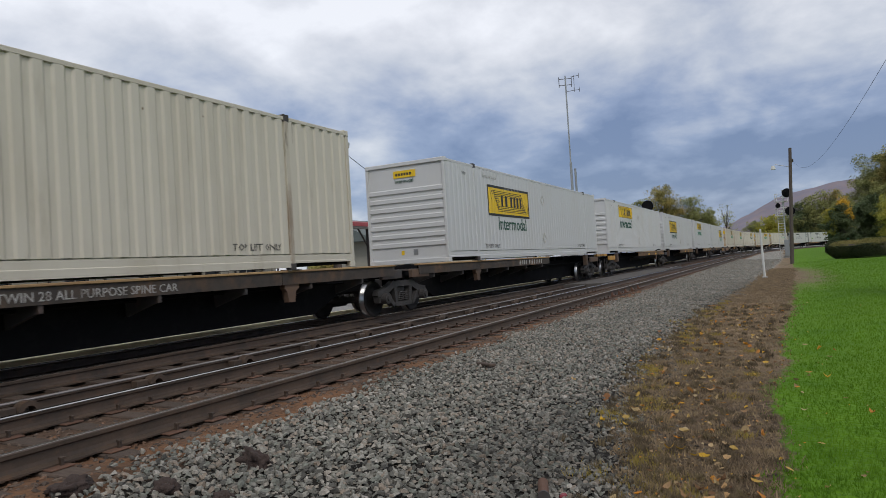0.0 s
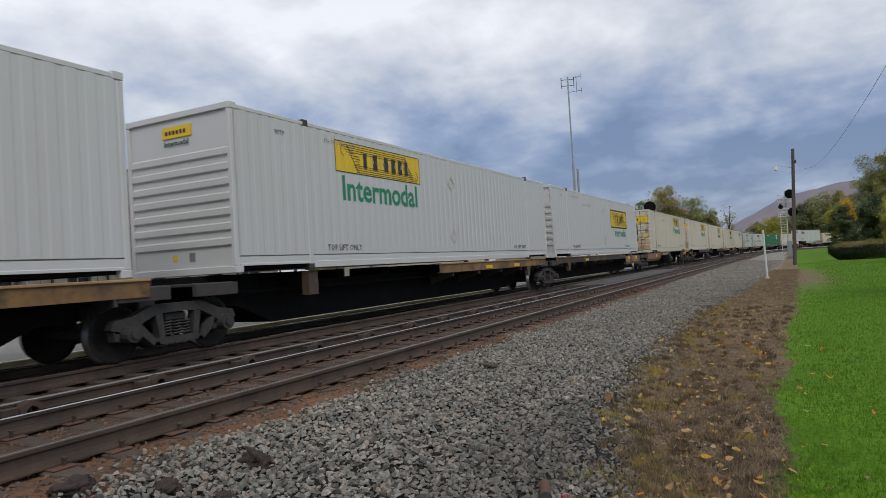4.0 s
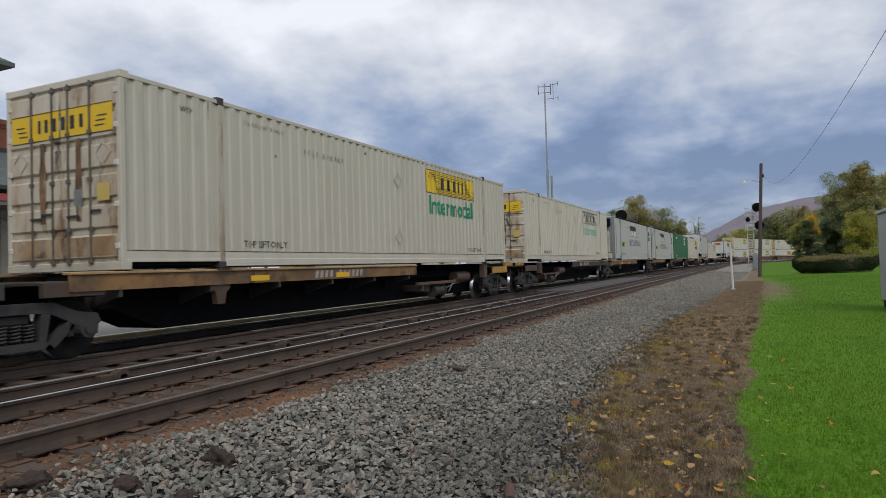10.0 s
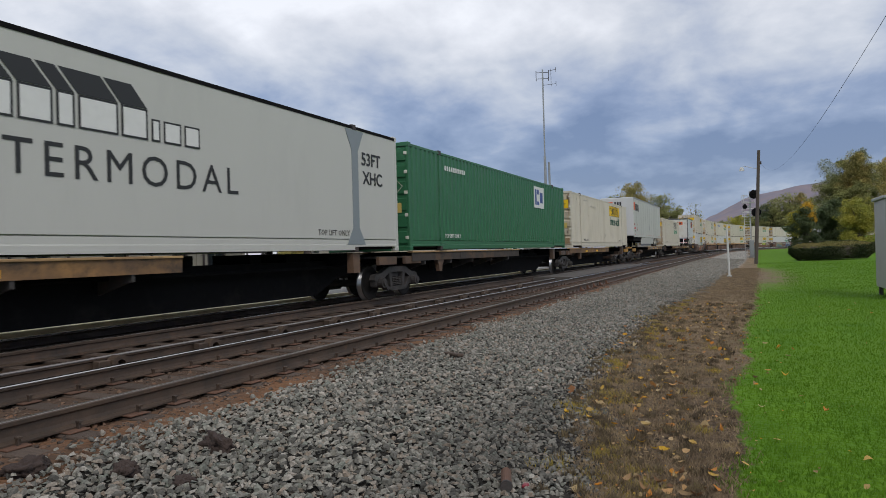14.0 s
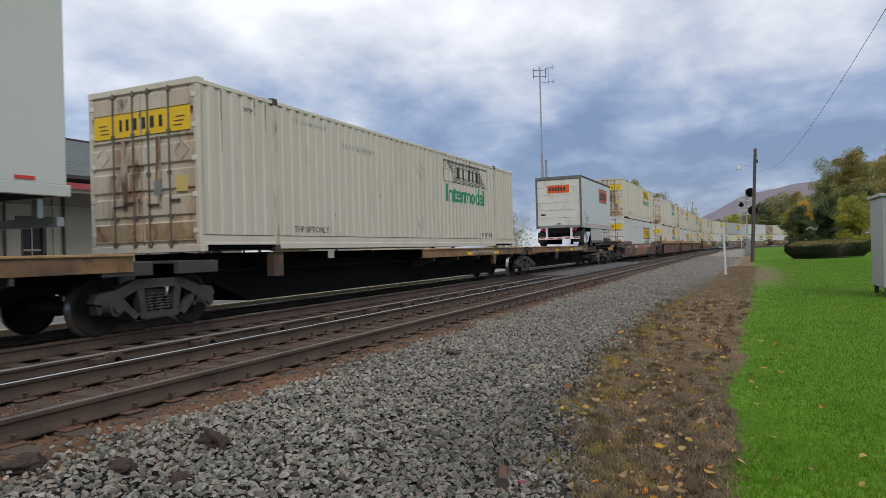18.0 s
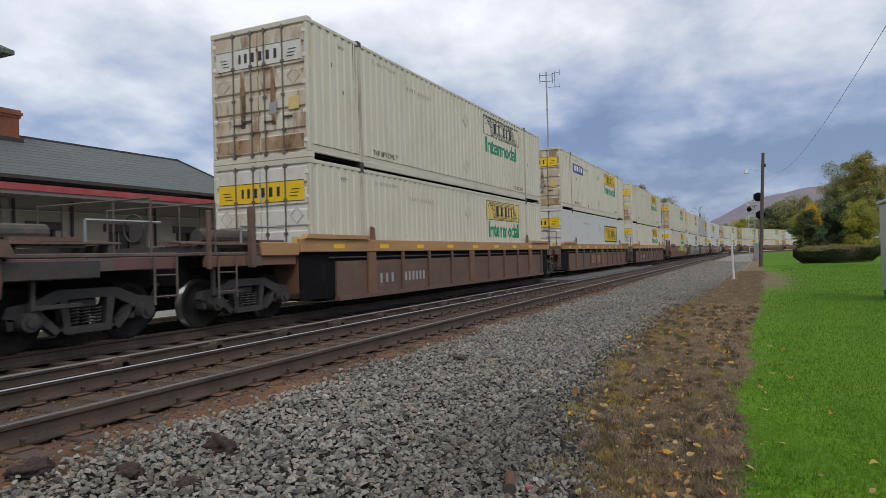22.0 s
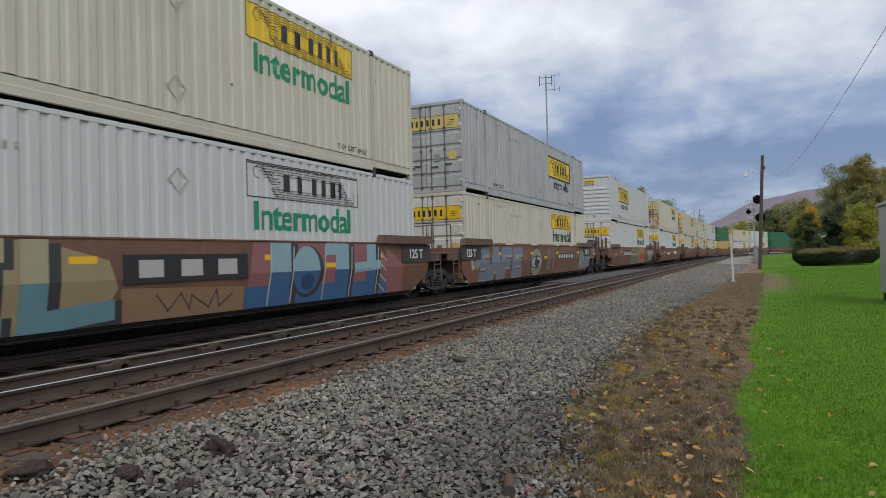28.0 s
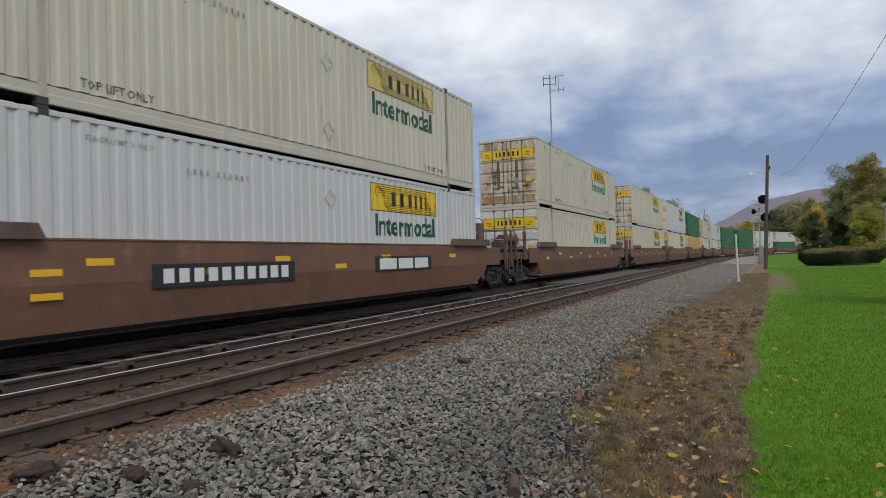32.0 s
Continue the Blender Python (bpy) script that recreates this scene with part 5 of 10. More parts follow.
        if rails:
            xr = x0 + 0.35 if side == 0 else x1 - 0.45
            bm = rods(*[((xr + d, -1.36, 0.50), (xr + d, -1.36, 1.22), 0.018) for d in (0, 0.42)], *[((xr, -1.36, 0.62 + 0.32 * k), (xr + 0.42, -1.36, 0.62 + 0.32 * k), 0.014) for k in range(2)], n=6)
            part("ladder", bm, END_GREY, ob, "grimy steel end ladder")
            part("handrail", rods(((xr, -1.3, 1.28), (xr, -1.3, 2.1), 0.018), ((xr, -1.3, 2.1), (xr, 1.3, 2.1), 0.018), ((xr, 1.3, 2.1), (xr, 1.3, 1.28), 0.018), ((xr, -0.5, 1.28), (xr, -0.5, 2.1), 0.015), n=6), END_GREY, ob)
            if side == 0:
                part("brake_wheel", rods(*[((xr - 0.06, 0.55 + 0.25 * math.cos(k * math.tau / 12), 1.75 + 0.25 * math.sin(k * math.tau / 12)), (xr - 0.06, 0.55 + 0.25 * math.cos((k + 1) * math.tau / 12), 1.75 + 0.25 * math.sin((k + 1) * math.tau / 12)), 0.016) for k in range(12)], n=6), DARK_STEEL, ob)
                part("brake_stand", boxes((xr - 0.03, xr + 0.08, 0.4, 0.7, 1.28, 1.85)), DARK_STEEL, ob)
            part("knuckle_coupler", boxes((-0.35, 0.16, -0.12, 0.12, 0.72, 0.95), bevel=0.03) if side == 0 else boxes((n - 0.16, n + 0.35, -0.12, 0.12, 0.72, 0.95), bevel=0.03), DARK_STEEL, ob)
            part("air_hose", rods(((x0, -0.35, 0.78), (x0 + (-0.2 if side == 0 else 0.5), -0.35, 0.5), 0.03), n=6), RUBBER, ob)
    ks = np.arange(a + 1.1, b - 1.3, 1.9)
    for k, x in enumerate(ks):
        z = 1.33 if style == "ribbed" else (min(1.16, TOP - 0.14) if k % 2 else 0.98)
        part("reflector", boxes((x, x + 0.42, -1.4475 - (0 if style == "ribbed" else -0.039), -1.4455 + (0 if style == "ribbed" else 0.04), z, z + 0.10)), REFLECTOR, ob, "yellow reflective strip")
    if decor:
        decor(ob, a, b)
    for w in trucks:
        truck(ob, w - u0)
    movers.append((ob, u0, n, 0.0))
    return ob

# ---------------------------------------------------------------- the train: what stands where
SB = 1.204                # floor of boxes on spine cars
LOW, UP = 0.31, 3.212     # floors of the two boxes in a well car
OG, DG, MT, DK = GREEN_INK, DARK_GREEN_INK, MINT_INK, BLACK_PAINT


def build_spine():
    # box ends along the train; each row: place, kind, sign, sign place, word, end
    rows = [
        (-4.50, "corr", "yellow", "near", DG, "door"), (16.13, "plate", "border", "near", DG, "rib"), (34.58, "corr", "yellow", "near", DG, "rib"),
        (52.32, "plate", "border", "near", DG, "rib"), (70.45, "plate", "yellow", "near", OG, "rib"), (87.59, "plate", "border", "far", OG, "rib"),
        (108.29, "corr", "pale", "far", OG, "door"), (126.82, "corr", "yellow", "far", OG, "door"), (144.39, "corr", "pale", "far", DG, "door"),
        (163.16, "corr", "yellow", "far", OG, "door"), (181.75, "corr", "outline", "far", MT, "door"),
        (251.66, "corr", "yellow", "far", DG, "door"), (289.27, "corr", "outline", "far", OG, "door")]
    for u, kind, sign, place, word, end in rows:
        container(u, SB, kind, WHITE if u in (34.58,) else None, sign, place, word, rusty=True, end=end)
    for u, ink in ((200.40, BLUE_INK), (217.22, BLACK_PAINT)):
        reefer_dress(reefer(u, SB), ink)

    def emblem(ob, depth):
        part("emblem", boxes((11.25, 12.7, -CW / 2 - 0.007, -CW / 2 - 0.003, 1.72, 2.62)), WHITE_INK, ob, "white square emblem with blue bars")
        part("emblem_bars", boxes((11.4, 11.6, -CW / 2 - 0.011, -CW / 2 - 0.0075, 1.85, 2.5), (11.66, 11.95, -CW / 2 - 0.011, -CW / 2 - 0.0075, 2.3, 2.5), (11.66, 11.95, -CW / 2 - 0.011, -CW / 2 - 0.0075, 1.85, 2.0), (12.1, 12.5, -CW / 2 - 0.011, -CW / 2 - 0.0075, 1.95, 2.4)), BLUE_SIGN, ob)
        lettering("TOP LIFT ONLY", 0.17, WHITE_INK, ob, pose(2.2, -CW / 2 - 0.005, 0.36, 90, 0, 0))
        part("serial_bars", boxes(*[(2.3 + k * 0.16, 2.4 + k * 0.16, -CW / 2 - 0.004, -CW / 2 - 0.001, 2.36, 2.5) for k in range(10)]), WHITE_INK, ob)
    container(234.02, SB, "corr", GREEN, None, end="door", door=None, rusty=False, label="green corrugated shipping container with white emblem on spine car", extra=emblem)

    # platforms between joints; coupled car ends have their own trucks
    long_text = (("TWIN 28 ALL PURPOSE SPINE CAR", 12.3),)
    joints = [-8.0, 13.9, 33.4, 52.3, 69.4, 87.0, 105.9, 125.6, 143.7, 161.8, 180.6, 198.6, 217.0, 233.6, 250.7, 269.2, 288.6, 307.4, 327.2]
    boxes_at = [-4.50, 16.13, 34.58, 52.32, 70.45, 87.59, 108.29, 126.82, 144.39, 163.16, 181.75, 200.40, 217.22, 234.02, 251.66, None, 289.27, None]
    coupled = {33.4, 125.6, 180.6, 269.2, 327.2}
    for k in range(len(joints) - 1):
        u0, u1 = joints[k], joints[k + 1]
        tr = []
        if u0 in coupled:
            tr.append(u0 + (2.55 if u0 == 33.4 else 1.75))
        if u1 in coupled:
            tr.append(u1 - 2.0)
        else:
            tr.append(u1 + 0.0)
        half = ("high", "low", "high", "high", "high", "full", "low", "high", "high", "low", "high", "low", "low", "low", "low", "high", "high", "low")[k]
        bars = {1: ((21.54, 0.20, 4), (22.50, 0.26, 6)), 6: ((112.76, 0.15, 4), (114.03, 0.165, 6)), 9: ((167.78, 0.17, 4), (168.63, 0.17, 6)), 10: ((190.75, 0.16, 3), (191.67, 0.19, 6)), 15: ((279.9, 0.2, 7), (283.0, 0.2, 7)), 17: ((315.29, 0.18, 4), (315.97, 0.17, 6))}.get(k, ())
        spine_unit(u0 + 0.12, u1 - 0.12, tr, boxes_at[k], (SILL_BROWN, ORANGE_CAR)[k in (2, 3, 4, 5, 6, 9, 11, 12, 14, 15, 16, 17)], half, texts=long_text if k in (0, 16) else (), plates=k == 5,
                   hitch={15: 271.9, 17: 324.6}.get(k), bars=bars, stub={17: 312.0}.get(k), beam={6: 5.48}.get(k, 0.0), gear={6: 117.0, 7: 130.9, 9: 174.0, 15: 274.2, 10: 186.0, 14: 264.0, 17: 321.4}.get(k))


def build_wells():
    C = container
    # single maroon car
    C(330.67, LOW, "plate", None, "border", "far", OG, "yellow", False)
    C(330.67, UP, "corr", None, "yellow", "far", OG, "yellow", True)
    well_unit(327.4, 350.2, 330.67, [328.9, 348.7], "smooth", MAROON_CAR, graffiti_red)
    # ribbed three-unit car
    for u, s1, s2, k2 in ((353.57, "pale", "outline", "corr"), (373.11, "border", "yellow", "plate"), (392.65, "yellow", "yellow", "corr")):
        C(u, LOW, k2, None, s1, "far", OG, "yellow", False)
        C(u, UP, "corr", None, s2, "far", OG, "outline" if s2 == "outline" else "yellow", True, extra=blue_sign if u == 373.11 else None)
    well_unit(350.4, 371.3, 353.57, [351.9, 371.4], "ribbed", BROWN_CAR, ribbed_number)
    well_unit(371.5, 390.8, 373.11, [391.0], "ribbed", BROWN_CAR, ribbed_logo)
    well_unit(391.1, 412.4, 392.65, [410.8], "ribbed", BROWN_CAR, ribbed_number)
    # painted-over three-unit car
    C(416.11, LOW, "corr", None, "yellow", "far", OG, "yellow", False)
    C(416.11, UP, "corr", None, "pale", "far", OG, "yellow", True)
    C(436.02, LOW, "corr", WHITE, "outline", "far", OG, "yellow", False)
    C(436.02, UP, "corr", None, "yellow", "far", OG, "yellow", True)
    C(455.62, LOW, "corr", None, "yellow", "far", DG, "yellow", False)
    C(455.62, UP, "corr", SILVER, "border", "far", DK, "pale", False)
    well_unit(412.7, 434.1, 416.11, [414.3, 434.2], "smooth", BROWN_CAR, graffiti_lime)
    well_unit(434.3, 453.8, 436.02, [453.9], "smooth", BROWN_CAR, graffiti_bold)
    well_unit(454.0, 475.2, 455.62, [473.6], "smooth", BROWN_CAR, graffiti_eye)
    # single cars
    for k, (u, lo, up) in enumerate(((478.99, None, "ribbed"), (502.29, None, None), (525.2, None, None))):
        C(u, LOW, "corr", WHITE if k != 2 else None, "yellow", "far", DG if k < 2 else OG, "yellow", False)
        if k == 0:
            C(u, UP, "plate", None, "border", "near", DG, end="rib")
        else:
            C(u, UP, "corr", None, "pale" if k == 1 else "yellow", "far", DG if k == 1 else OG, "pale" if k == 1 else "yellow", True)
        well_unit(u - 3.5, u + CL + 3.45, u, [u - 2.0, u + CL + 2.0], "smooth", BROWN_CAR, (markings_patch, markings_plain, None)[k])
    # the far part of the train
    u = 547.6
    plan = [(CREAM, CREAM), (CREAM, WHITE), (YELLOW_BOX, GREEN), (WHITE, CREAM), (WHITE, WHITE), (GREEN, GREEN), (GREEN, GREEN), (WHITE, WHITE), (GREEN, WHITE), (WHITE, CREAM)]
    for k, (lo, up) in enumerate(plan):
        for base, p in ((LOW, lo), (UP, up)):
            C(u, base, "corr", p, None if p in (GREEN, YELLOW_BOX) else "yellow", "far", OG if p not in (GREEN, YELLOW_BOX) else None, "yellow" if p is not GREEN else None, p is CREAM, lite=True)
        joint = k % 3
        a = u - (3.4 if joint == 0 else 1.6)
        b = u + CL + (3.4 if joint == 2 else 1.6)
        well_unit(a, b, u, ([u - 1.9] if joint == 0 else []) + [u + CL + 1.75], "smooth", BROWN_CAR)
        u += 22.9 if joint == 2 else 19.6


YELLOW_BOX = surface("buff_yellow_container_paint", (0.52, 0.34, 0.12), 0.5, grain=0.06)
PAINT = {n: surface("graffiti_" + n, c, 0.5, grain=0.12, grain_scale=4) for n, c in dict(lime=(0.36, 0.45, 0.05), pale=(0.44, 0.44, 0.42), blue=(0.05, 0.12, 0.24), teal=(0.13, 0.25, 0.28), red=(0.30, 0.085, 0.085),
         yellow=(0.58, 0.44, 0.14), grey=(0.26, 0.27, 0.30), navy=(0.03, 0.06, 0.14), olive=(0.22, 0.20, 0.12), orange=(0.36, 0.13, 0.07), cream=(0.34, 0.31, 0.20), buff=(0.30, 0.24, 0.13), shade=(0.045, 0.042, 0.045), tan=(0.26, 0.16, 0.09), rose=(0.27, 0.11, 0.11), sky=(0.24, 0.37, 0.42),
         slate=(0.17, 0.20, 0.25), haze=(0.30, 0.32, 0.33), tan_pale=(0.29, 0.26, 0.20), dusk=(0.175, 0.125, 0.105), mint=(0.24, 0.36, 0.29), mauve=(0.22, 0.18, 0.20), salmon=(0.40, 0.17, 0.15), moss=(0.17, 0.16, 0.105), ochre=(0.34, 0.20, 0.06), brickred=(0.36, 0.055, 0.05), worn_white=(0.42, 0.41, 0.39)).items()}
SHADE_PANEL = surface("dark_patch_paint", (0.05, 0.047, 0.045), 0.6, grain=0.15)


def patch(ob, outline, colour, lift=0.0, name="graffiti", lower=None):
    def cut(pts, up):
        out = []
        for p, q in zip(pts, pts[1:] + pts[:1]):
            ip, iq = (p[1] >= FOLD) == up or p[1] == FOLD, (q[1] >= FOLD) == up or q[1] == FOLD
            if ip:
                out.append(p)
            if ip != iq:
                w = (FOLD - p[1]) / (q[1] - p[1])
                out.append((p[0] + (q[0] - p[0]) * w, FOLD))
        return out
    bm = bmesh.new()
    for up in (True, False):
        o = cut(list(outline), up)
        if len(o) < 3 or max(p[1] for p in o) - min(p[1] for p in o) < 0.01:
            continue
        start = len(bm.verts)
        prism(bm, o, -1.408 - lift, -1.4055 - lift, "y", 0 if up else 1)
        bm.verts.ensure_lookup_table()
        for v in bm.verts[start:]:
            v.co.y += tuck(v.co.z)
    return part(name, bm, [PAINT[colour], PAINT[lower or colour]], ob)


LETTER = {"N": ((0.12, 0, 0.12, 1), (0.12, 0.95, 0.88, 0.05), (0.88, 0, 0.88, 1)), "A": ((0.08, 0, 0.45, 1), (0.55, 1, 0.92, 0), (0.28, 0.36, 0.74, 0.36)), "I": ((0.5, 0, 0.5, 1), (0.1, 0.9, 0.9, 0.9), (0.1, 0.1, 0.9, 0.1)),
          "R": ((0.14, 0, 0.14, 1), (0.1, 0.9, 0.85, 0.88), (0.1, 0.5, 0.85, 0.5), (0.82, 0.9, 0.82, 0.5), (0.4, 0.5, 0.9, 0)), "L": ((0.15, 0, 0.15, 1), (0.1, 0.11, 1.0, 0.2)), "S": ((0.05, 0.89, 0.95, 0.89), (0.14, 0.9, 0.14, 0.5), (0.05, 0.5, 0.95, 0.5), (0.86, 0.5, 0.86, 0.1), (0.0, 0.11, 0.95, 0.11)),
          "F": ((0.16, 0, 0.16, 1), (0.1, 0.89, 1, 0.89), (0.1, 0.48, 0.8, 0.48)), "E": ((0.16, 0, 0.16, 1), (0.1, 0.89, 1, 0.89), (0.1, 0.5, 0.85, 0.5), (0.1, 0.11, 1, 0.11))}


def stroke(ob, p, q, w, colour, lift, lower=None):
    """A straight sprayed stroke; below the fold it may take another colour."""
    d = Vector((q[0] - p[0], q[1] - p[1]))
    n = Vector((-d.y, d.x)).normalized() * w / 2
    e = d.normalized() * 0.02
    o = [(p[0] - e.x + n.x, p[1] - e.y + n.y), (p[0] - e.x - n.x, p[1] - e.y - n.y), (q[0] + e.x - n.x, q[1] + e.y - n.y), (q[0] + e.x + n.x, q[1] + e.y + n.y)]
    o = [(x, min(max(z, 0.24), 1.485)) for x, z in o]
    patch(ob, o, colour, lift, lower=lower)


def sprayed(ob, word, spans, z0, z1, w, colour, edge, lower=None, shade=0.12):
    """Big sprayed letters, each with a dark body behind it and a face of its own colour."""
    for ch, (x0, x1) in zip(word, spans):
        for pas, (col, lo, ww, dx, dz) in enumerate(((edge, None, w + 0.10, shade, -0.05), (colour, lower, w, 0, 0))):
            for k, (a0, b0, a1, b1) in enumerate(LETTER[ch]):
                stroke(ob, (x0 + (x1 - x0) * a0 + dx, z0 + (z1 - z0) * b0 + dz), (x0 + (x1 - x0) * a1 + dx, z0 + (z1 - z0) * b1 + dz), ww * (0.8 if abs(b0 - b1) < 0.2 else 1.0), col, 0.0004 * k + 0.004 * pas + 0.003, lo)


def wild(ob, x0, x1, z0, z1, n, colours, edge, seed, lower=None):
    """Crowded slanting sprayed forms that make no word: a dark outline with faces of two colours."""
    rnd = random.Random(seed)
    dx = (x1 - x0) / n
    for k in range(n):
        x = x0 + dx * (k + 0.5)
        top, bot = z1 - rnd.uniform(0, 0.12), z0 + rnd.uniform(0, 0.12)
        lean = rnd.uniform(-0.35, 0.35) * dx
        w = dx * rnd.uniform(0.34, 0.46)
        segs = [((x - w * 0.4, bot), (x - w * 0.4 + lean, top)), ((x + w * 0.5, bot + 0.05), (x + w * 0.4 - lean, top - 0.1))]
        segs.append(((x - w * 0.6, (top + bot) / 2 + rnd.uniform(-0.15, 0.15)), (x + w * 0.7, (top + bot) / 2 + rnd.uniform(-0.2, 0.2))))
        if rnd.random() < 0.6:
            segs.append(((x - w * 0.7, top - 0.08), (x + w * 0.8, top - 0.04)))
        for pas, grow in ((0, 0.09), (1, 0.0)):
            for i, (p, q) in enumerate(segs):
                stroke(ob, p, q, w * 0.85 + grow, edge if pas == 0 else colours[(i + k) % len(colours)], 0.004 * pas + 0.0005 * i + 0.003, lower if pas else None)


def scrawl(ob, x0, x1, z0, z1, n, colour, seed):
    """A thin hand-scrawled line."""
    rnd = random.Random(seed)
    pts = [(x0 + (x1 - x0) * (k + rnd.uniform(-0.5, 0.5)) / n, z0 if k % 2 else z1 + rnd.uniform(-0.4, 0.1) * (z1 - z0)) for k in range(n + 1)]
    for p, q in zip(pts, pts[1:]):
        stroke(ob, p, q, 0.022, colour, 0.0025)


def bars_on(ob, x, z0, z1, count, pitch, lift=0.004, name="number_bar", ink=None):
    me = mesh_of(name, boxes((0, pitch * 0.42, -1.4085 - lift, -1.4065 - lift, z0, z1)), ink or WHITE_INK)
    for k in range(count):
        part(name, me, None, ob).matrix_basis = pose(x + k * pitch, tuck((z0 + z1) / 2), 0)


def graffiti_lime(ob, a, b):
    m = (a + b) / 2
    patch(ob, [(m - 0.2, 1.46), (m + 3.8, 1.48), (m + 3.2, 1.0), (m + 1.8, 0.86), (m + 0.4, 1.1)], "lime")
    wild(ob, m + 4.4, m + 7.2, 0.70, 1.44, 4, ("pale", "olive"), "grey", 4)
    bars_on(ob, m - 2.2, 0.98, 1.16, 9, 0.26)


def graffiti_bold(ob, a, b):
    load_limit(ob, a, b)
    lettering("53", 0.42, BLACK_PAINT, ob, pose(a + 0.88, -1.354, 0.50, 90, 0, 0))
    scrawl(ob, a + 1.0, a + 1.9, 0.92, 1.42, 9, "pale", 3)
    patch(ob, [(a + 2.4, 0.25), (a + 7.2, 0.25), (a + 7.55, 0.8), (a + 7.4, 1.2), (a + 6.4, 1.47), (a + 2.9, 1.47), (a + 2.5, 0.9)], "buff", 0.0)
    sprayed(ob, "NAIL", ((2.85 + a, 4.15 + a), (4.2 + a, 5.15 + a), (5.2 + a, 6.05 + a), (6.15 + a, 7.5 + a)), 0.28, 1.46, 0.36, "cream", "shade", "teal")
    part("logo_panel", boxes((a + 7.62, a + 10.15, -1.412, -1.4055, 0.86, 1.28)), BLACK_PAINT, ob, "dark plate with pale bars")
    for k in range(3):
        part("logo_bar", boxes((a + 7.88 + k * 0.78, a + 8.32 + k * 0.78, -1.4155, -1.4125, 0.94, 1.20)), PAINT["worn_white"], ob)
    patch(ob, [(a + 7.6, 0.27), (a + 10.1, 0.27), (a + 10.1, 0.72), (a + 7.6, 0.80)], "tan", 0.0)
    scrawl(ob, a + 8.2, a + 9.8, 0.42, 0.68, 8, "shade", 5)
    patch(ob, [(a + 10.1, 0.27), (a + 15.2, 0.26), (a + 15.1, 1.0), (a + 14.7, 1.48), (a + 10.3, 1.48)], "rose", 0.0)
    patch(ob, [(a + 10.12, 0.26), (a + 15.1, 0.25), (a + 15.05, 0.62), (a + 10.12, 0.70)], "blue", 0.002)
    # rounded light blue forms with navy hollows and pale edges
    def oval(cx, cz, rx, rz, col, lift, lower=None):
        patch(ob, [(cx + rx * math.cos(k * math.tau / 18), min(1.48, max(0.26, cz + rz * math.sin(k * math.tau / 18)))) for k in range(18)], col, lift, lower=lower)
    for x0, x1, seed in ((10.75, 11.35, 0), (12.85, 13.35, 2), (14.1, 14.5, 3)):
        stroke(ob, (a + (x0 + x1) / 2 + 0.12, 0.30), (a + (x0 + x1) / 2 + 0.15, 1.46), x1 - x0 + 0.14, "shade", 0.004)
        stroke(ob, (a + (x0 + x1) / 2, 0.32), (a + (x0 + x1) / 2, 1.46), x1 - x0, "sky", 0.006, "blue")
    stroke(ob, (a + 10.2, 0.52), (a + 11.0, 0.44), 0.34, "sky", 0.007, "blue")
    oval(a + 11.9, 0.92, 0.52, 0.52, "shade", 0.005)
    oval(a + 11.85, 0.95, 0.44, 0.48, "sky", 0.007, "blue")
    oval(a + 11.9, 0.72, 0.22, 0.16, "navy", 0.009)
    stroke(ob, (a + 12.5, 1.36), (a + 13.2, 1.38), 0.26, "sky", 0.008)
    stroke(ob, (a + 13.6, 0.95), (a + 14.7, 1.0), 0.22, "sky", 0.008)
    for x in (10.72, 11.38, 12.42, 13.42, 14.55):
        stroke(ob, (a + x, 0.34), (a + x + 0.06, 1.40), 0.03, "pale", 0.0095)
    for k in range(4):
        stroke(ob, (a + 14.65, 1.3 - 0.25 * k), (a + 15.0, 1.1 - 0.25 * k), 0.03, "pale", 0.004)
    patch(ob, [(a + 15.2, 0.28), (a + 15.9, 0.30), (a + 15.8, 1.0), (a + 14.9, 1.48), (a + 15.1, 0.9)], "rose", 0.001)


def load_limit(ob, a, b):
    for x in (a - 0.1, b - 1.5):
        part("load_panel", boxes((x, x + 1.6, -1.43, -1.4095, 1.02, 1.47), bevel=0.006), DARK_STEEL, ob, "dark load limit panel")
        lettering("125 T", 0.33, WHITE_INK, ob, pose(x + 0.35, -1.4345, 1.13, 90, 0, 0))


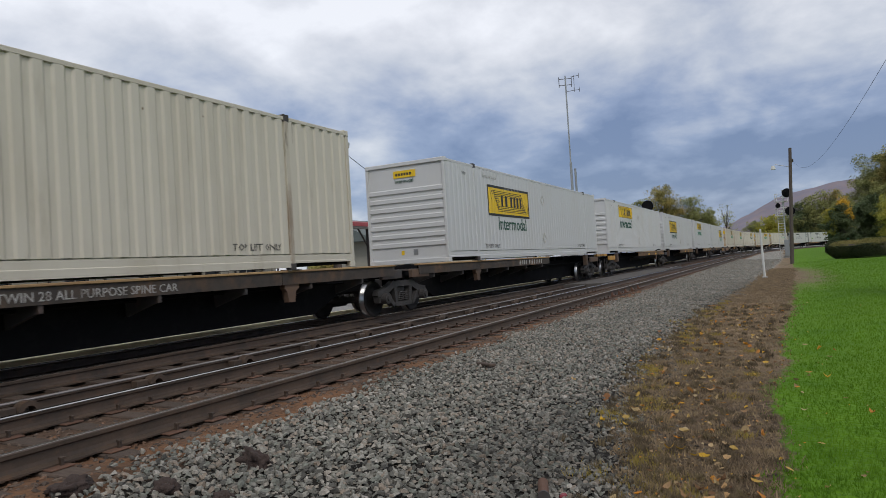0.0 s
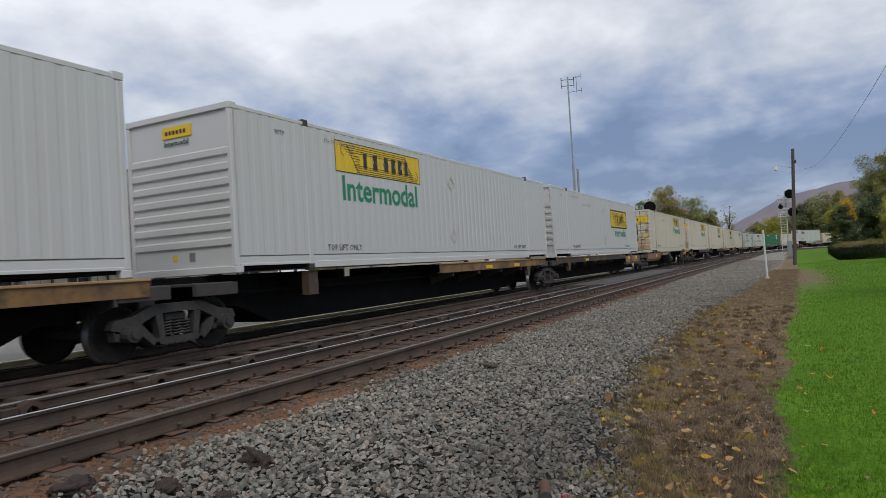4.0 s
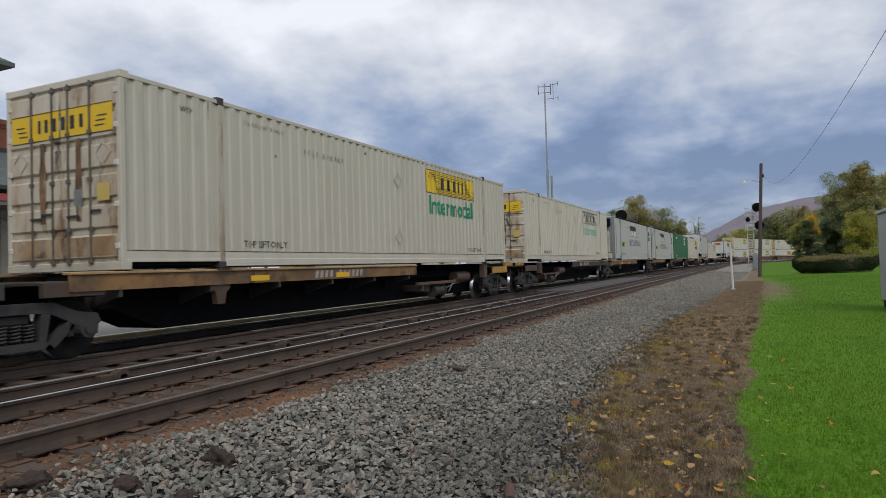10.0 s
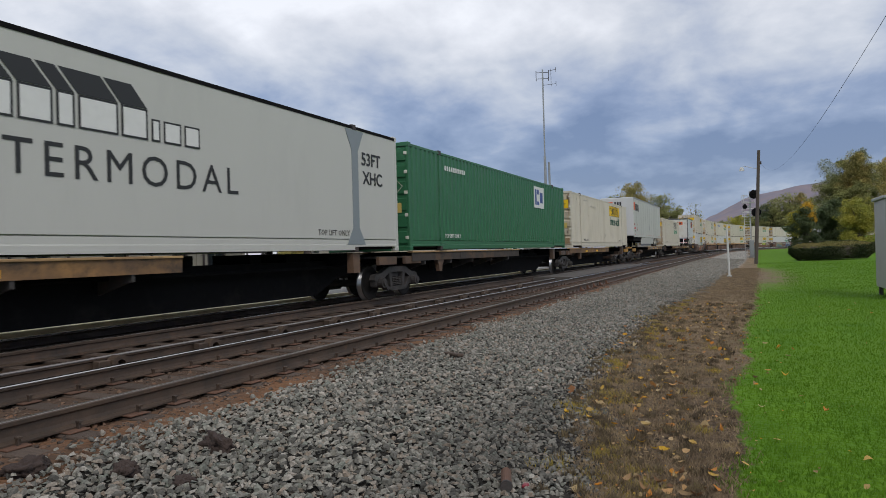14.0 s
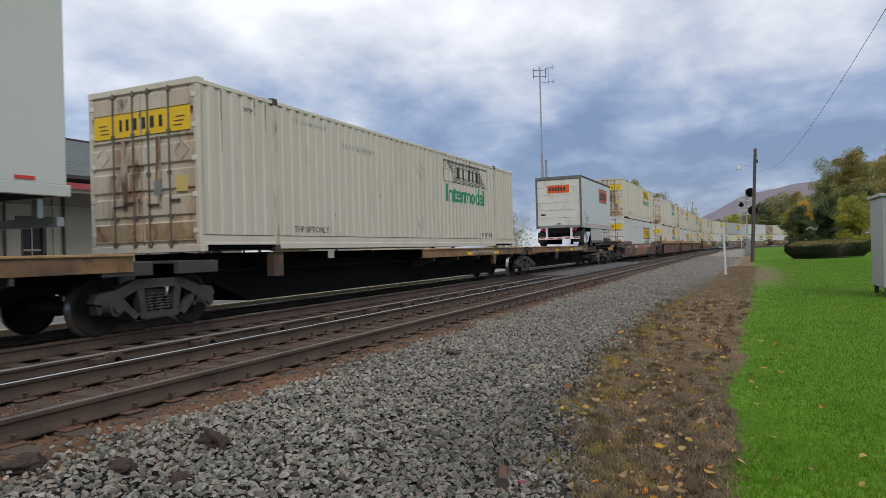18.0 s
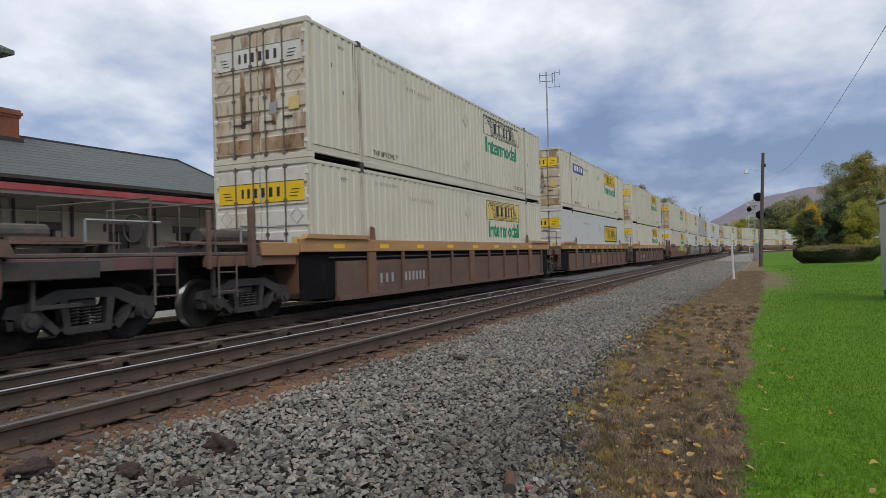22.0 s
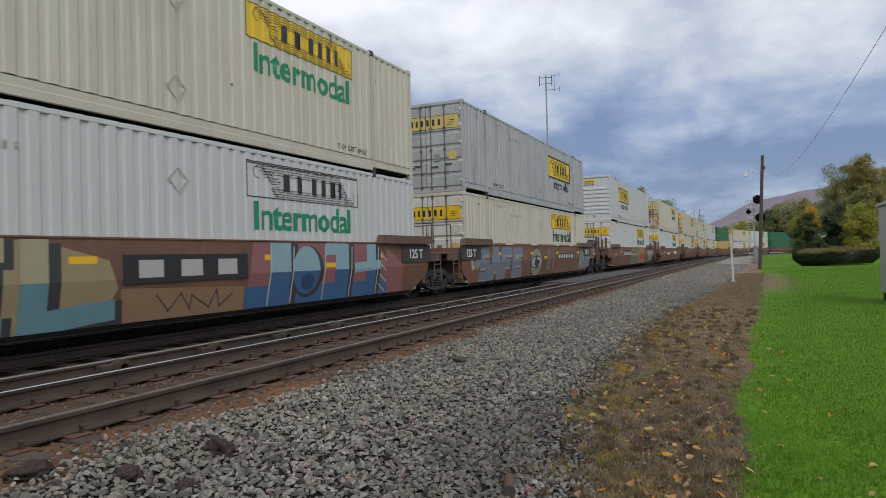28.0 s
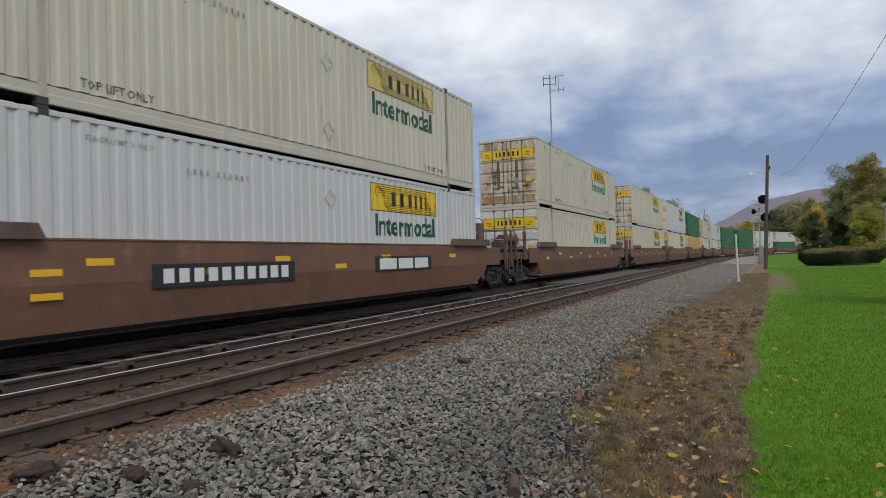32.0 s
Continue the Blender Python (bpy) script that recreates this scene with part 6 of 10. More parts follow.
def graffiti_eye(ob, a, b):
    load_limit(ob, a, b)
    for x0, x1 in ((2.75, 3.9), (4.85, 6.9), (7.9, 10.6), (11.3, 12.9), (13.9, 14.6)):
        g = bmesh.new()
        prism(g, [(a + x0, 1.501), (a + x1, 1.501), (a + x1 - 0.04, 1.58), (a + x0 + 0.12, 1.58)], -1.42, -1.34, "y")
        part("top_lip", g, ORANGE_CAR, ob, "orange-brown lip on the well side")
    wild(ob, a + 0.72, a + 1.40, 0.66, 1.04, 2, ("pale", "grey"), "tan", 8)
    sprayed(ob, "SAFE", ((a + 1.45, a + 2.28), (a + 2.4, a + 3.38), (a + 3.5, a + 4.55), (a + 4.68, a + 5.75)), 0.36, 1.42, 0.33, "slate", "haze", shade=0.02)
    x = a + 7.62
    ring = lambda r1, r2, cx=x, cz=0.84: [(cx + r1 * math.cos(k * math.tau / 24), cz + r2 * math.sin(k * math.tau / 24)) for k in range(24)]
    patch(ob, ring(0.82, 0.64), "shade")
    patch(ob, ring(0.73, 0.56), "tan_pale", 0.003)
    patch(ob, ring(0.76, 0.27, x, 0.86), "shade", 0.006)
    patch(ob, ring(0.70, 0.21, x, 0.85), "pale", 0.008)
    patch(ob, ring(0.34, 0.22, x + 0.05, 0.86), "shade", 0.010)
    patch(ob, [(x + 0.05, 0.94), (x + 0.32, 0.94), (x + 0.32, 1.05), (x + 0.05, 1.05)], "pale", 0.012)
    for x, w in ((9.15, 0.55), (10.0, 0.25)):
        patch(ob, [(a + x, 0.45), (a + x + w, 0.45), (a + x + w, 1.36), (a + x, 1.36)], "dusk", 0.001)
    part("number_panel", boxes((a + 10.85, a + 13.85, -1.409, -1.4055, 0.93, 1.20)), SHADE_PANEL, ob, "dark number panel")
    bars_on(ob, a + 11.0, 0.97, 1.13, 9, 0.31)
    wild(ob, a + 14.9, a + 16.0, 0.34, 1.28, 2, ("sky", "teal"), "haze", 12)
    wild(ob, a + 16.0, a + 17.2, 0.34, 1.28, 2, ("mauve", "slate"), "haze", 13)
    part("inspection_frame", boxes((a + 18.1, a + 18.6, -1.409, -1.4055, 1.10, 1.36)), WHITE_INK, ob)
    part("inspection_pane", boxes((a + 18.16, a + 18.54, -1.413, -1.4095, 1.14, 1.32)), SHADE_PANEL, ob)


def graffiti_red(ob, a, b):
    lettering("40", 0.17, WHITE_INK, ob, pose(a + 2.45, -1.4095, 1.04, 90, 0, 0))
    lettering("20", 0.17, WHITE_INK, ob, pose(a + 2.45, -1.395, 0.845, 90, 0, 0))
    part("fraction_line", boxes((a + 2.42, a + 2.68, -1.4085, -1.4055, 1.01, 1.022)), WHITE_INK, ob)
    for k in range(4):
        part("text_bar", boxes((a + 1.7, a + 2.34 - 0.06 * (k % 2), -1.4085, -1.4055, 0.96 + 0.05 * k, 0.975 + 0.05 * k)), WHITE_INK, ob)
    scrawl(ob, a + 2.2, a + 3.3, 0.55, 0.82, 11, "pale", 2)
    stroke(ob, (a + 2.9, 0.62), (a + 3.5, 0.66), 0.02, "pale", 0.003)
    bars_on(ob, a + 4.55, 0.96, 1.16, 8, 0.20)
    patch(ob, [(a + 5.2, 0.42), (a + 6.2, 0.34), (a + 11.4, 0.5), (a + 11.5, 1.12), (a + 9.4, 1.21), (a + 6.4, 1.21), (a + 5.7, 0.85)], "olive", 0.0)
    wild(ob, a + 5.9, a + 9.8, 0.36, 1.20, 5, ("red", "salmon", "red"), "shade", 21, lower="orange")
    stroke(ob, (a + 9.7, 0.55), (a + 11.0, 1.02), 0.22, "red", 0.009)
    patch(ob, [(a + 10.8, 0.80), (a + 11.6, 1.10), (a + 10.8, 1.20)], "salmon", 0.010)
    stroke(ob, (a + 10.1, 0.42), (a + 11.3, 0.66), 0.14, "teal", 0.006)
    part("carrier_mark", rods(((a + 11.85, -1.4095, 1.10), (a + 11.85, -1.4055, 1.10), 0.11), n=16), WHITE_INK, ob)
    bars_on(ob, a + 12.1, 1.07, 1.14, 7, 0.15)


def ribbed_number(ob, a, b):
    m = (a + b) / 2
    me = mesh_of("number_bar", boxes((0, 0.10, -1.4085, -1.4058, 0.52, 0.74)), PAINT["haze"])
    for x in [m - 5.85 + 0.27 * k for k in range(4)] + [m - 4.35 + 0.2 * k for k in range(6)]:
        part("number_bar", me, None, ob).matrix_basis = pose(x, 0, 0)
    scrawl(ob, m - 2.6, m - 1.8, 0.72, 0.86, 7, "haze", int(m * 10))


def ribbed_logo(ob, a, b):
    m = (a + b) / 2
    part("logo_panel", boxes((m - 2.85, m - 1.6, -1.4075, -1.4055, 0.42, 1.0)), LOGO_GROUND, ob)
    part("logo_panel", boxes((m - 1.4, m - 0.25, -1.4075, -1.4055, 0.42, 1.0)), LOGO_GROUND, ob)
    for x0, x1 in ((m - 2.60, m - 1.98), (m - 1.93, m - 1.64), (m - 1.37, m - 1.12), (m - 1.07, m - 0.46)):
        bm = bmesh.new()
        prism(bm, [(x0, 0.50), (x1 - 0.10, 0.50), (x1, 0.92), (x0 + 0.06, 0.92)], -1.4105, -1.4078, "y")
        part("logo_block", bm, LOGO_TAN, ob, "worn orange-tan slanted block")


def blue_sign(ob, depth):
    s = part("sign", sheet("sign", 2.45, 4.45, 1.95, 2.40, depth, 0.004, BLUE_SIGN), None, ob, "blue carrier sign with pale bars")
    bm = bmesh.new()
    for x in (2.75, 3.08, 3.2, 3.62, 3.98):
        corrugated(bm, x, x + 0.24, 2.06, 2.32, -CW / 2 * 0.997 - 0.008, depth)
    part("name_bars", bm, WHITE_INK, s)
    # torn and rusted-through spots low on the side
    for x, z, w, h in ((5.55, 0.34, 0.09, 0.11), (5.73, 0.33, 0.06, 0.06), (6.15, 0.37, 0.075, 0.30), (6.2, 0.48, 0.05, 0.14), (8.14, 0.33, 0.07, 0.14), (9.31, 0.36, 0.10, 0.09), (9.75, 0.46, 0.05, 0.05), (10.10, 0.36, 0.06, 0.06), (10.72, 0.50, 0.08, 0.14), (10.74, 0.80, 0.05, 0.07)):
        bm = bmesh.new()
        corrugated(bm, x, x + w, z, z + h, -CW / 2 * 0.997 - 0.004, depth)
        corrugated(bm, x + w * 0.3, x + w * 0.75, z - h * 0.2, z, -CW / 2 * 0.997 - 0.004, depth)
        corrugated(bm, x + w * 0.2, x + w * 0.6, z + h, z + h * 1.25, -CW / 2 * 0.997 - 0.004, depth)
        part("rust_chip", bm, BLACK_PAINT, ob)


def markings_patch(ob, a, b):
    lettering("53", 0.55, BLACK_PAINT, ob, pose(a + 2.2, -1.36, 0.62, 90, 0, 0))
    part("number_panel", boxes((a + 4.05, a + 7.25, -1.4085, -1.4055, 0.94, 1.22)), SHADE_PANEL, ob, "dark number panel")
    bars_on(ob, a + 4.25, 0.98, 1.17, 10, 0.30)
    patch(ob, [(a + 6.3, 0.26), (a + 10.48, 0.26), (a + 10.48, 1.47), (a + 7.2, 1.47), (a + 7.2, 0.95), (a + 7.1, 0.6)], "moss", 0.0)
    for x in (7.5, 8.4, 9.5):
        patch(ob, [(a + x, 0.45), (a + x + 0.45, 0.45), (a + x + 0.45, 1.12), (a + x, 1.12)], "haze", 0.003, lower="moss")
        patch(ob, [(a + x - 0.05, 1.12), (a + x + 0.6, 1.12), (a + x + 0.55, 1.2), (a + x, 1.2)], "shade", 0.004)
    patch(ob, [(a + 10.48, 0.28), (a + 13.25, 0.30), (a + 13.25, 1.47), (a + 10.48, 1.47)], "ochre", 0.001)
    for k in range(3):
        x0 = a + 11.05 + k * 0.70
        patch(ob, [(x0, 0.64), (x0 + 0.52, 0.64), (x0 + 0.52, 1.14), (x0, 1.14)], "brickred", 0.004)
    sprayed(ob, "RAIN", ((a + 15.15, a + 15.75), (a + 15.8, a + 16.4), (a + 16.48, a + 16.78), (a + 16.85, a + 17.5)), 0.50, 1.34, 0.2, "pale", "shade", "mint", shade=0.08)
    scrawl(ob, a + 14.3, a + 15.0, 0.9, 1.25, 6, "pale", 34)
    scrawl(ob, a + 3.0, a + 3.9, 1.25, 1.42, 7, "haze", 35)


def markings_plain(ob, a, b):
    for x in (2.25,):
        for z in (0.74, 1.04):
            part("reflector", boxes((a + x, a + x + 0.42, -1.4085, -1.4055, z, z + 0.09)), REFLECTOR, ob)
    part("number_panel", boxes((a + 4.05, a + 7.35, -1.4085, -1.4055, 0.80, 1.16)), BLACK_PAINT, ob)
    part("number_bars", boxes(*[(a + 4.25 + k * 0.30, a + 4.45 + k * 0.30, -1.412, -1.409, 0.87, 1.09) for k in range(10)]), WHITE_INK, ob)
    part("logo_panel", boxes((a + 10.3, a + 13.2, -1.4085, -1.4055, 0.86, 1.22)), BLACK_PAINT, ob)
    part("logo_bars", boxes((a + 10.5, a + 11.3, -1.412, -1.409, 0.91, 1.17), (a + 11.4, a + 12.15, -1.412, -1.409, 0.91, 1.17), (a + 12.25, a + 13.0, -1.412, -1.409, 0.91, 1.17)), WHITE_INK, ob)


def road_wheel(parent, x, s, deep=False):
    def tyre():
        bm = bmesh.new()
        prof = [(0.30, -0.10), (0.44, -0.13), (0.50, -0.11), (0.515, -0.06), (0.515, 0.06), (0.50, 0.11), (0.44, 0.13), (0.30, 0.10)]
        n = 26
        rings = [[bm.verts.new((r * math.cos(k * math.tau / n), h, r * math.sin(k * math.tau / n))) for k in range(n)] for r, h in prof]
        for i in range(len(prof)):
            j = (i + 1) % len(prof)
            for k in range(n):
                bm.faces.new((rings[i][k], rings[i][(k + 1) % n], rings[j][(k + 1) % n], rings[j][k])).smooth = True
        bmesh.ops.recalc_face_normals(bm, faces=bm.faces)
        return mesh_of("wheel", bm, RUBBER)
    w = at(part("wheel", shared("tyre", tyre), None, parent, "black road tyre"), x, s * 1.13, 0.515)
    def dish():
        bm = bmesh.new()
        prof, n = [(0.305, 0.125), (0.27, 0.12), (0.24, 0.02), (0.13, 0.0), (0.11, 0.06), (0.001, 0.06)], 22
        if deep:
            prof = [(0.305, 0.125), (0.28, 0.12), (0.255, -0.03), (0.19, -0.08), (0.13, -0.09), (0.001, -0.09)]
        rings = [[bm.verts.new((r * math.cos(k * math.tau / n), s * h, r * math.sin(k * math.tau / n))) for k in range(n)] for r, h in prof]
        for p, q in zip(rings, rings[1:]):
            for k in range(n):
                # inside a deep dish the rim turns dark steel: recess shade put into colour
                f = bm.faces.new((p[k], p[(k + 1) % n], q[(k + 1) % n], q[k]))
                f.smooth, f.material_index = True, int(deep and p is not rings[0] and p is not rings[1])
        bmesh.ops.recalc_face_normals(bm, faces=bm.faces)
        return mesh_of("rim", bm, [WHEEL_RIM, DARK_STEEL])
    if deep:
        part("hub", shared(("hub", s), lambda: mesh_of("hub", rods(((0, s * -0.10, 0), (0, s * 0.02, 0), 0.10), ((0, s * 0.02, 0), (0, s * 0.05, 0), 0.07), n=14), DARK_STEEL)), None, w, "dark wheel hub")
    part("rim", shared(("rim", s, deep), dish), None, w, "dished cream-painted rim")


def trailer(u, length, base, kind):
    """A road semi-trailer on the deck: box body, underride guard, landing legs, wheels."""
    hw, h0, h1 = 1.295, base + (0.80 if kind == "long" else 1.04), base + (3.91 if kind == "long" else 3.92)
    label = "white long van trailer with side skirts on spine car" if kind == "long" else "pale blue short van trailer with roll-up door on spine car"
    ob = thing("semi_trailer", label, "trailer", "trailers on the train")
    n = int(length / (1.22 if kind == "long" else 0.61))
    for s in (-1, 1):
        y = s * hw
        for k in range(n):
            x0 = 0.06 + (length - 0.12) * k / n
            x1 = 0.06 + (length - 0.12) * (k + 1) / n
            part("wall_panel", boxes((x0, x1 - 0.010, min(y, y * 0.98), max(y, y * 0.98), h0 + 0.16, h1 - 0.12)), ALU if kind == "short" else TRAILER_WHITE, ob)
            if kind == "long" and k:
                part("rivet_seam", boxes((x0 - 0.050, x0 + 0.040, min(y * 1.003, y * 0.99), max(y * 1.003, y * 0.99), h0 + 0.20, h1 - 0.16), bevel=0.002), SEAM, ob)
        part("top_rail", boxes((0, length, min(y * 1.004, y * 0.96), max(y * 1.004, y * 0.96), h1 - 0.119, h1), bevel=0.01), GALV if kind == "long" else DARK_STEEL, ob)
        part("bottom_rail", boxes((0, length, min(y * 1.004, y * 0.96), max(y * 1.004, y * 0.96), h0, h0 + 0.158), bevel=0.01), TRAILER_WHITE if kind == "long" else WEATHERED_RAIL, ob)
        for k in range(14):
            x = 0.45 + k * (length - 1.2) / 13
            part("reflector", boxes((x, x + 0.26, min(y * 1.008, y * 1.004), max(y * 1.008, y * 1.004), h0 + 0.19, h0 + 0.235)), RED_REFLECTOR, ob, "red reflective strip")
    part("roof", boxes((0.02, length - 0.02, -hw * 0.96, hw * 0.96, h1 - 0.05, h1 - 0.004)), ALU, ob)
    part("floor_frame", boxes((0.05, length - 0.05, -hw * 0.95, hw * 0.95, h0 + 0.02, h0 + 0.15)), UNDER, ob)
    part("front_wall", boxes((length - 0.06, length - 0.005, -hw * 0.955, hw * 0.955, h0 + 0.159, h1 - 0.06), bevel=0.02), WHITE, ob)
    if kind == "short":
        # rear at x = 0: frame, roll-up door, lights, underride guard
        for s in (-1, 1):
            part("rear_post", boxes((-0.02, 0.08, s * hw - (0.09 if s > 0 else 0), s * hw + (0.09 if s < 0 else 0), h0, h1)), GREY_POST, ob, "grey rear post")
            part("tail_lamp", rods(((-0.03, s * 0.95, h0 - 0.10), (0.02, s * 0.95, h0 - 0.10), 0.055), ((-0.03, s * 0.80, h0 - 0.10), (0.02, s * 0.80, h0 - 0.10), 0.055), n=12), RED_REFLECTOR, ob, "round red tail lamps")
        part("rear_header", boxes((-0.02, 0.08, -hw + 0.09, hw - 0.09, h1 - 0.16, h1)), GREY_POST, ob)
        for k in range(6):
            z0, z1 = h0 + 0.16, h1 - 0.165
            dz = (z1 - z0) / 6
            part("door_panel", boxes((0.02, 0.05, -hw + 0.095, hw - 0.095, z0 + dz * k, z0 + dz * (k + 1) - 0.012)), WHITE_DOOR, ob, "" if k else "white roll-up door panel")
        part("rear_sill", boxes((-0.02, 0.08, -hw + 0.13, hw - 0.13, h0, h0 + 0.15)), GALV, ob)
        g = part("carrier_sign", boxes((0.012, 0.0185, -0.62, 0.62, h1 - 0.92, h1 - 0.48), bevel=0.0), RED_SIGN, ob, "orange carrier sign with black bars")
        part("sign_bars", boxes(*[(0.007, 0.0115, 0.40 - k * 0.16, 0.51 - k * 0.16, h1 - 0.80, h1 - 0.60) for k in range(6)]), BLACK_PAINT, g)
        part("underride_guard", boxes((-0.05, 0.05, -1.15, 1.15, base + 0.42, base + 0.54), (-0.03, 0.03, -0.75, -0.63, base + 0.54, h0), (-0.03, 0.03, 0.63, 0.75, base + 0.54, h0)), WHITE_INK, ob, "underride guard bar")
        for k in range(5):
            part("reflector", boxes((-0.056, -0.051, -1.1 + k * 0.48, -0.84 + k * 0.48, base + 0.45, base + 0.51)), RED_REFLECTOR, ob, "red reflective strip")
        for s in (-1, 1):
            part("mud_flap", boxes((0.16, 0.175, min(s * 0.72, s * 1.26), max(s * 0.72, s * 1.26), base + 0.25, h0 - 0.2)), RUBBER, ob, "black rubber mud flap")
        part("rear_bin", boxes((0.02, 0.5, -0.6, 0.6, base + 0.58, h0 - 0.04), bevel=0.02), UNDER, ob)
        part("fleet_bars", boxes((0.014, 0.019, 0.75, 1.02, h0 + 0.72, h0 + 0.82)), BLACK_PAINT, ob)
        bm = bmesh.new()
        prism(bm, [(0.62, h0 + 0.86), (0.86, h0 + 0.92), (1.06, h0 + 0.74), (0.94, h0 + 0.66), (0.82, h0 + 0.70)], -hw - 0.004, -hw - 0.001, "y")
        part("scuff", bm, WEATHERED_RAIL, ob, "scuffed bare metal patch")
        for x in (1.0, 1.5):
            bm = bmesh.new()
            for i in range(4):
                (xa, za), (xb, zb) = ((0, 0.21), (0.17, 0), (0, -0.21), (-0.17, 0), (0, 0.21))[i:i + 2]
                rod(bm, (x + xa, -hw - 0.006, h0 + 0.52 + za), (x + xb, -hw - 0.006, h0 + 0.52 + zb), 0.012)
            rod(bm, (x - 0.15, -hw - 0.006, h0 + 0.52), (x + 0.15, -hw - 0.006, h0 + 0.52), 0.010)
            holder = part("placard_holder", bm, GALV, ob, "bent diamond placard holder")
            bm = bmesh.new()
            prism(bm, [(x + 0.02, h0 + 0.35), (x + 0.14, h0 + 0.50), (x + 0.03, h0 + 0.69), (x - 0.12, h0 + 0.56), (x - 0.13, h0 + 0.48)], -hw - 0.004, -hw - 0.001, "y")
            part("torn_placard", bm, WHITE_DOOR, holder, "torn white placard")
        part("door_handle", boxes((0.0, 0.02, -0.1, 0.1, h0 + 0.22, h0 + 0.27)), DARK_STEEL, ob)
        ax = (0.80,)
        def plate_outline(g):
            x0, x1, z0, z1 = 4.71 + g, 7.07 - g, h1 - 1.25 + g, h1 - 0.42 - g
            return [(x0, z1), (x1, z1), (x1 + 0.06, (z0 + z1) / 2 + 0.1), (x1 - 0.12, z0), (x0 + 0.12, z0), (x0 - 0.06, (z0 + z1) / 2 + 0.1)]
        bm = bmesh.new()
        prism(bm, plate_outline(0), -hw - 0.005, -hw - 0.001, "y")
        side = part("carrier_sign", bm, BLACK_PAINT, ob, "orange carrier sign with black border")
        bm = bmesh.new()
        prism(bm, plate_outline(0.05), -hw - 0.009, -hw - 0.0055, "y")
        part("sign_field", bm, RED_SIGN, side)
        for k in range(6):
            part("sign_bar", boxes((4.98 + k * 0.315, 5.20 + k * 0.315, -hw - 0.012, -hw - 0.0095, h1 - 1.07, h1 - 0.61)), BLACK_PAINT, side)
        bm = bmesh.new()
        prism(bm, [(2.34, h0 - 0.01), (5.56, h0 - 0.01), (5.45, base + 0.34), (2.34, base + 0.34)], -hw + 0.02, -hw + 0.05, "y")
        part("side_skirt", bm, SKIRT, ob, "white side skirt")
        # far skirt is coloured black so that its inner face reads as shaded
        bm = bmesh.new()
        prism(bm, [(1.5, h0 - 0.01), (5.56, h0 - 0.01), (5.4, base + 0.16), (1.5, base + 0.16)], hw - 0.05, hw - 0.02, "y")
        part("side_skirt", bm, UNDER, ob, "far side skirt coloured black for its inner shade")
        part("slider_frame", boxes((0.3, 2.2, -1.0, -0.86, h0 - 0.32, h0 - 0.001), (0.3, 2.2, 0.86, 1.0, h0 - 0.32, h0 - 0.001), bevel=0.01), UNDER, ob)
        bm = bmesh.new()
        prism(bm, [(2.34, base + 0.338), (5.45, base + 0.338), (5.36, base + 0.20), (2.42, base + 0.20)], -hw + 0.025, -hw + 0.045, "y")
        part("skirt_edge", bm, SKIRT_EDGE, ob, "blue-grey rubber skirt edge")
        leg = length - 1.9
    else:
        # front with its nose at x = 0
        part("nose", boxes((-0.03, 0.05, -hw + 0.02, hw - 0.02, h0 + 0.1, h1 - 0.02), bevel=0.03), WHITE, ob, "white trailer nose")
        part("carrier_mark", boxes((-0.038, -0.031, 0.28, 0.72, h1 - 0.62, h1 - 0.32)), RED_SIGN, ob)
        part("name_bars", boxes(*[(-0.038, -0.031, 0.02 - k * 0.2, 0.16 - k * 0.2, h1 - 0.62, h1 - 0.34) for k in range(3)]), BLACK_PAINT, ob)
        m = part("carrier_mark", boxes((0.1, 0.75, -hw - 0.006, -hw - 0.001, h1 - 1.0, h1 - 0.40)), RED_SIGN, ob, "orange block mark")
        part("name_bars", boxes(*[(0.85 + k * 0.55, 1.32 + k * 0.55, -hw - 0.006, -hw - 0.001, h1 - 1.05, h1 - 0.5) for k in range(3)]), BLACK_PAINT, m)
        ax = (11.48, 12.62)
        bm = bmesh.new()
        prism(bm, [(3.9, h0 - 0.01), (10.95, h0 - 0.01), (10.5, base + 0.28), (3.35, base + 0.28)], -hw + 0.02, -hw + 0.05, "y")
        part("side_skirt", bm, SKIRT, ob, "white side skirt")
        bm = bmesh.new()
        prism(bm, [(3.35, base + 0.278), (9.2, base + 0.278), (9.2, base + 0.12), (3.4, base + 0.12)], -hw + 0.025, -hw + 0.045, "y")
        part("skirt_edge", bm, SKIRT_EDGE, ob, "blue-grey rubber skirt edge")
        part("upper_coupler", boxes((0.25, 3.7, -1.2, 1.2, h0 - 0.30, h0 - 0.002), bevel=0.02), UNDER, ob)
        # fleet marks: number as bars, arrows, placard
        for k in range(6):
            part("fleet_bar", boxes((0.18 + k * 0.1, 0.25 + k * 0.1, -hw - 0.005, -hw - 0.001, h0 + 0.62, h0 + 0.78)), RED_REFLECTOR, ob)
        for k in range(4):
            part("code_bar", boxes((0.37 + k * 0.08, 0.42 + k * 0.08, -hw - 0.005, -hw - 0.001, h0 + 0.42, h0 + 0.54)), BLACK_PAINT, ob)
        part("fleet_badge", boxes((0.18, 0.48, -hw - 0.005, -hw - 0.001, h0 + 0.92, h0 + 1.10), bevel=0.0), BADGE, ob)
        for x, r in ((1.56, 1.0), (13.45, 0.85)):
            part("arrow", boxes((x - 0.02, x + 0.02, -hw - 0.005, -hw - 0.001, h0 + 0.60, h0 + 0.60 + 0.5 * r)), BADGE, ob, "painted arrow pointing down")
            bm = bmesh.new()
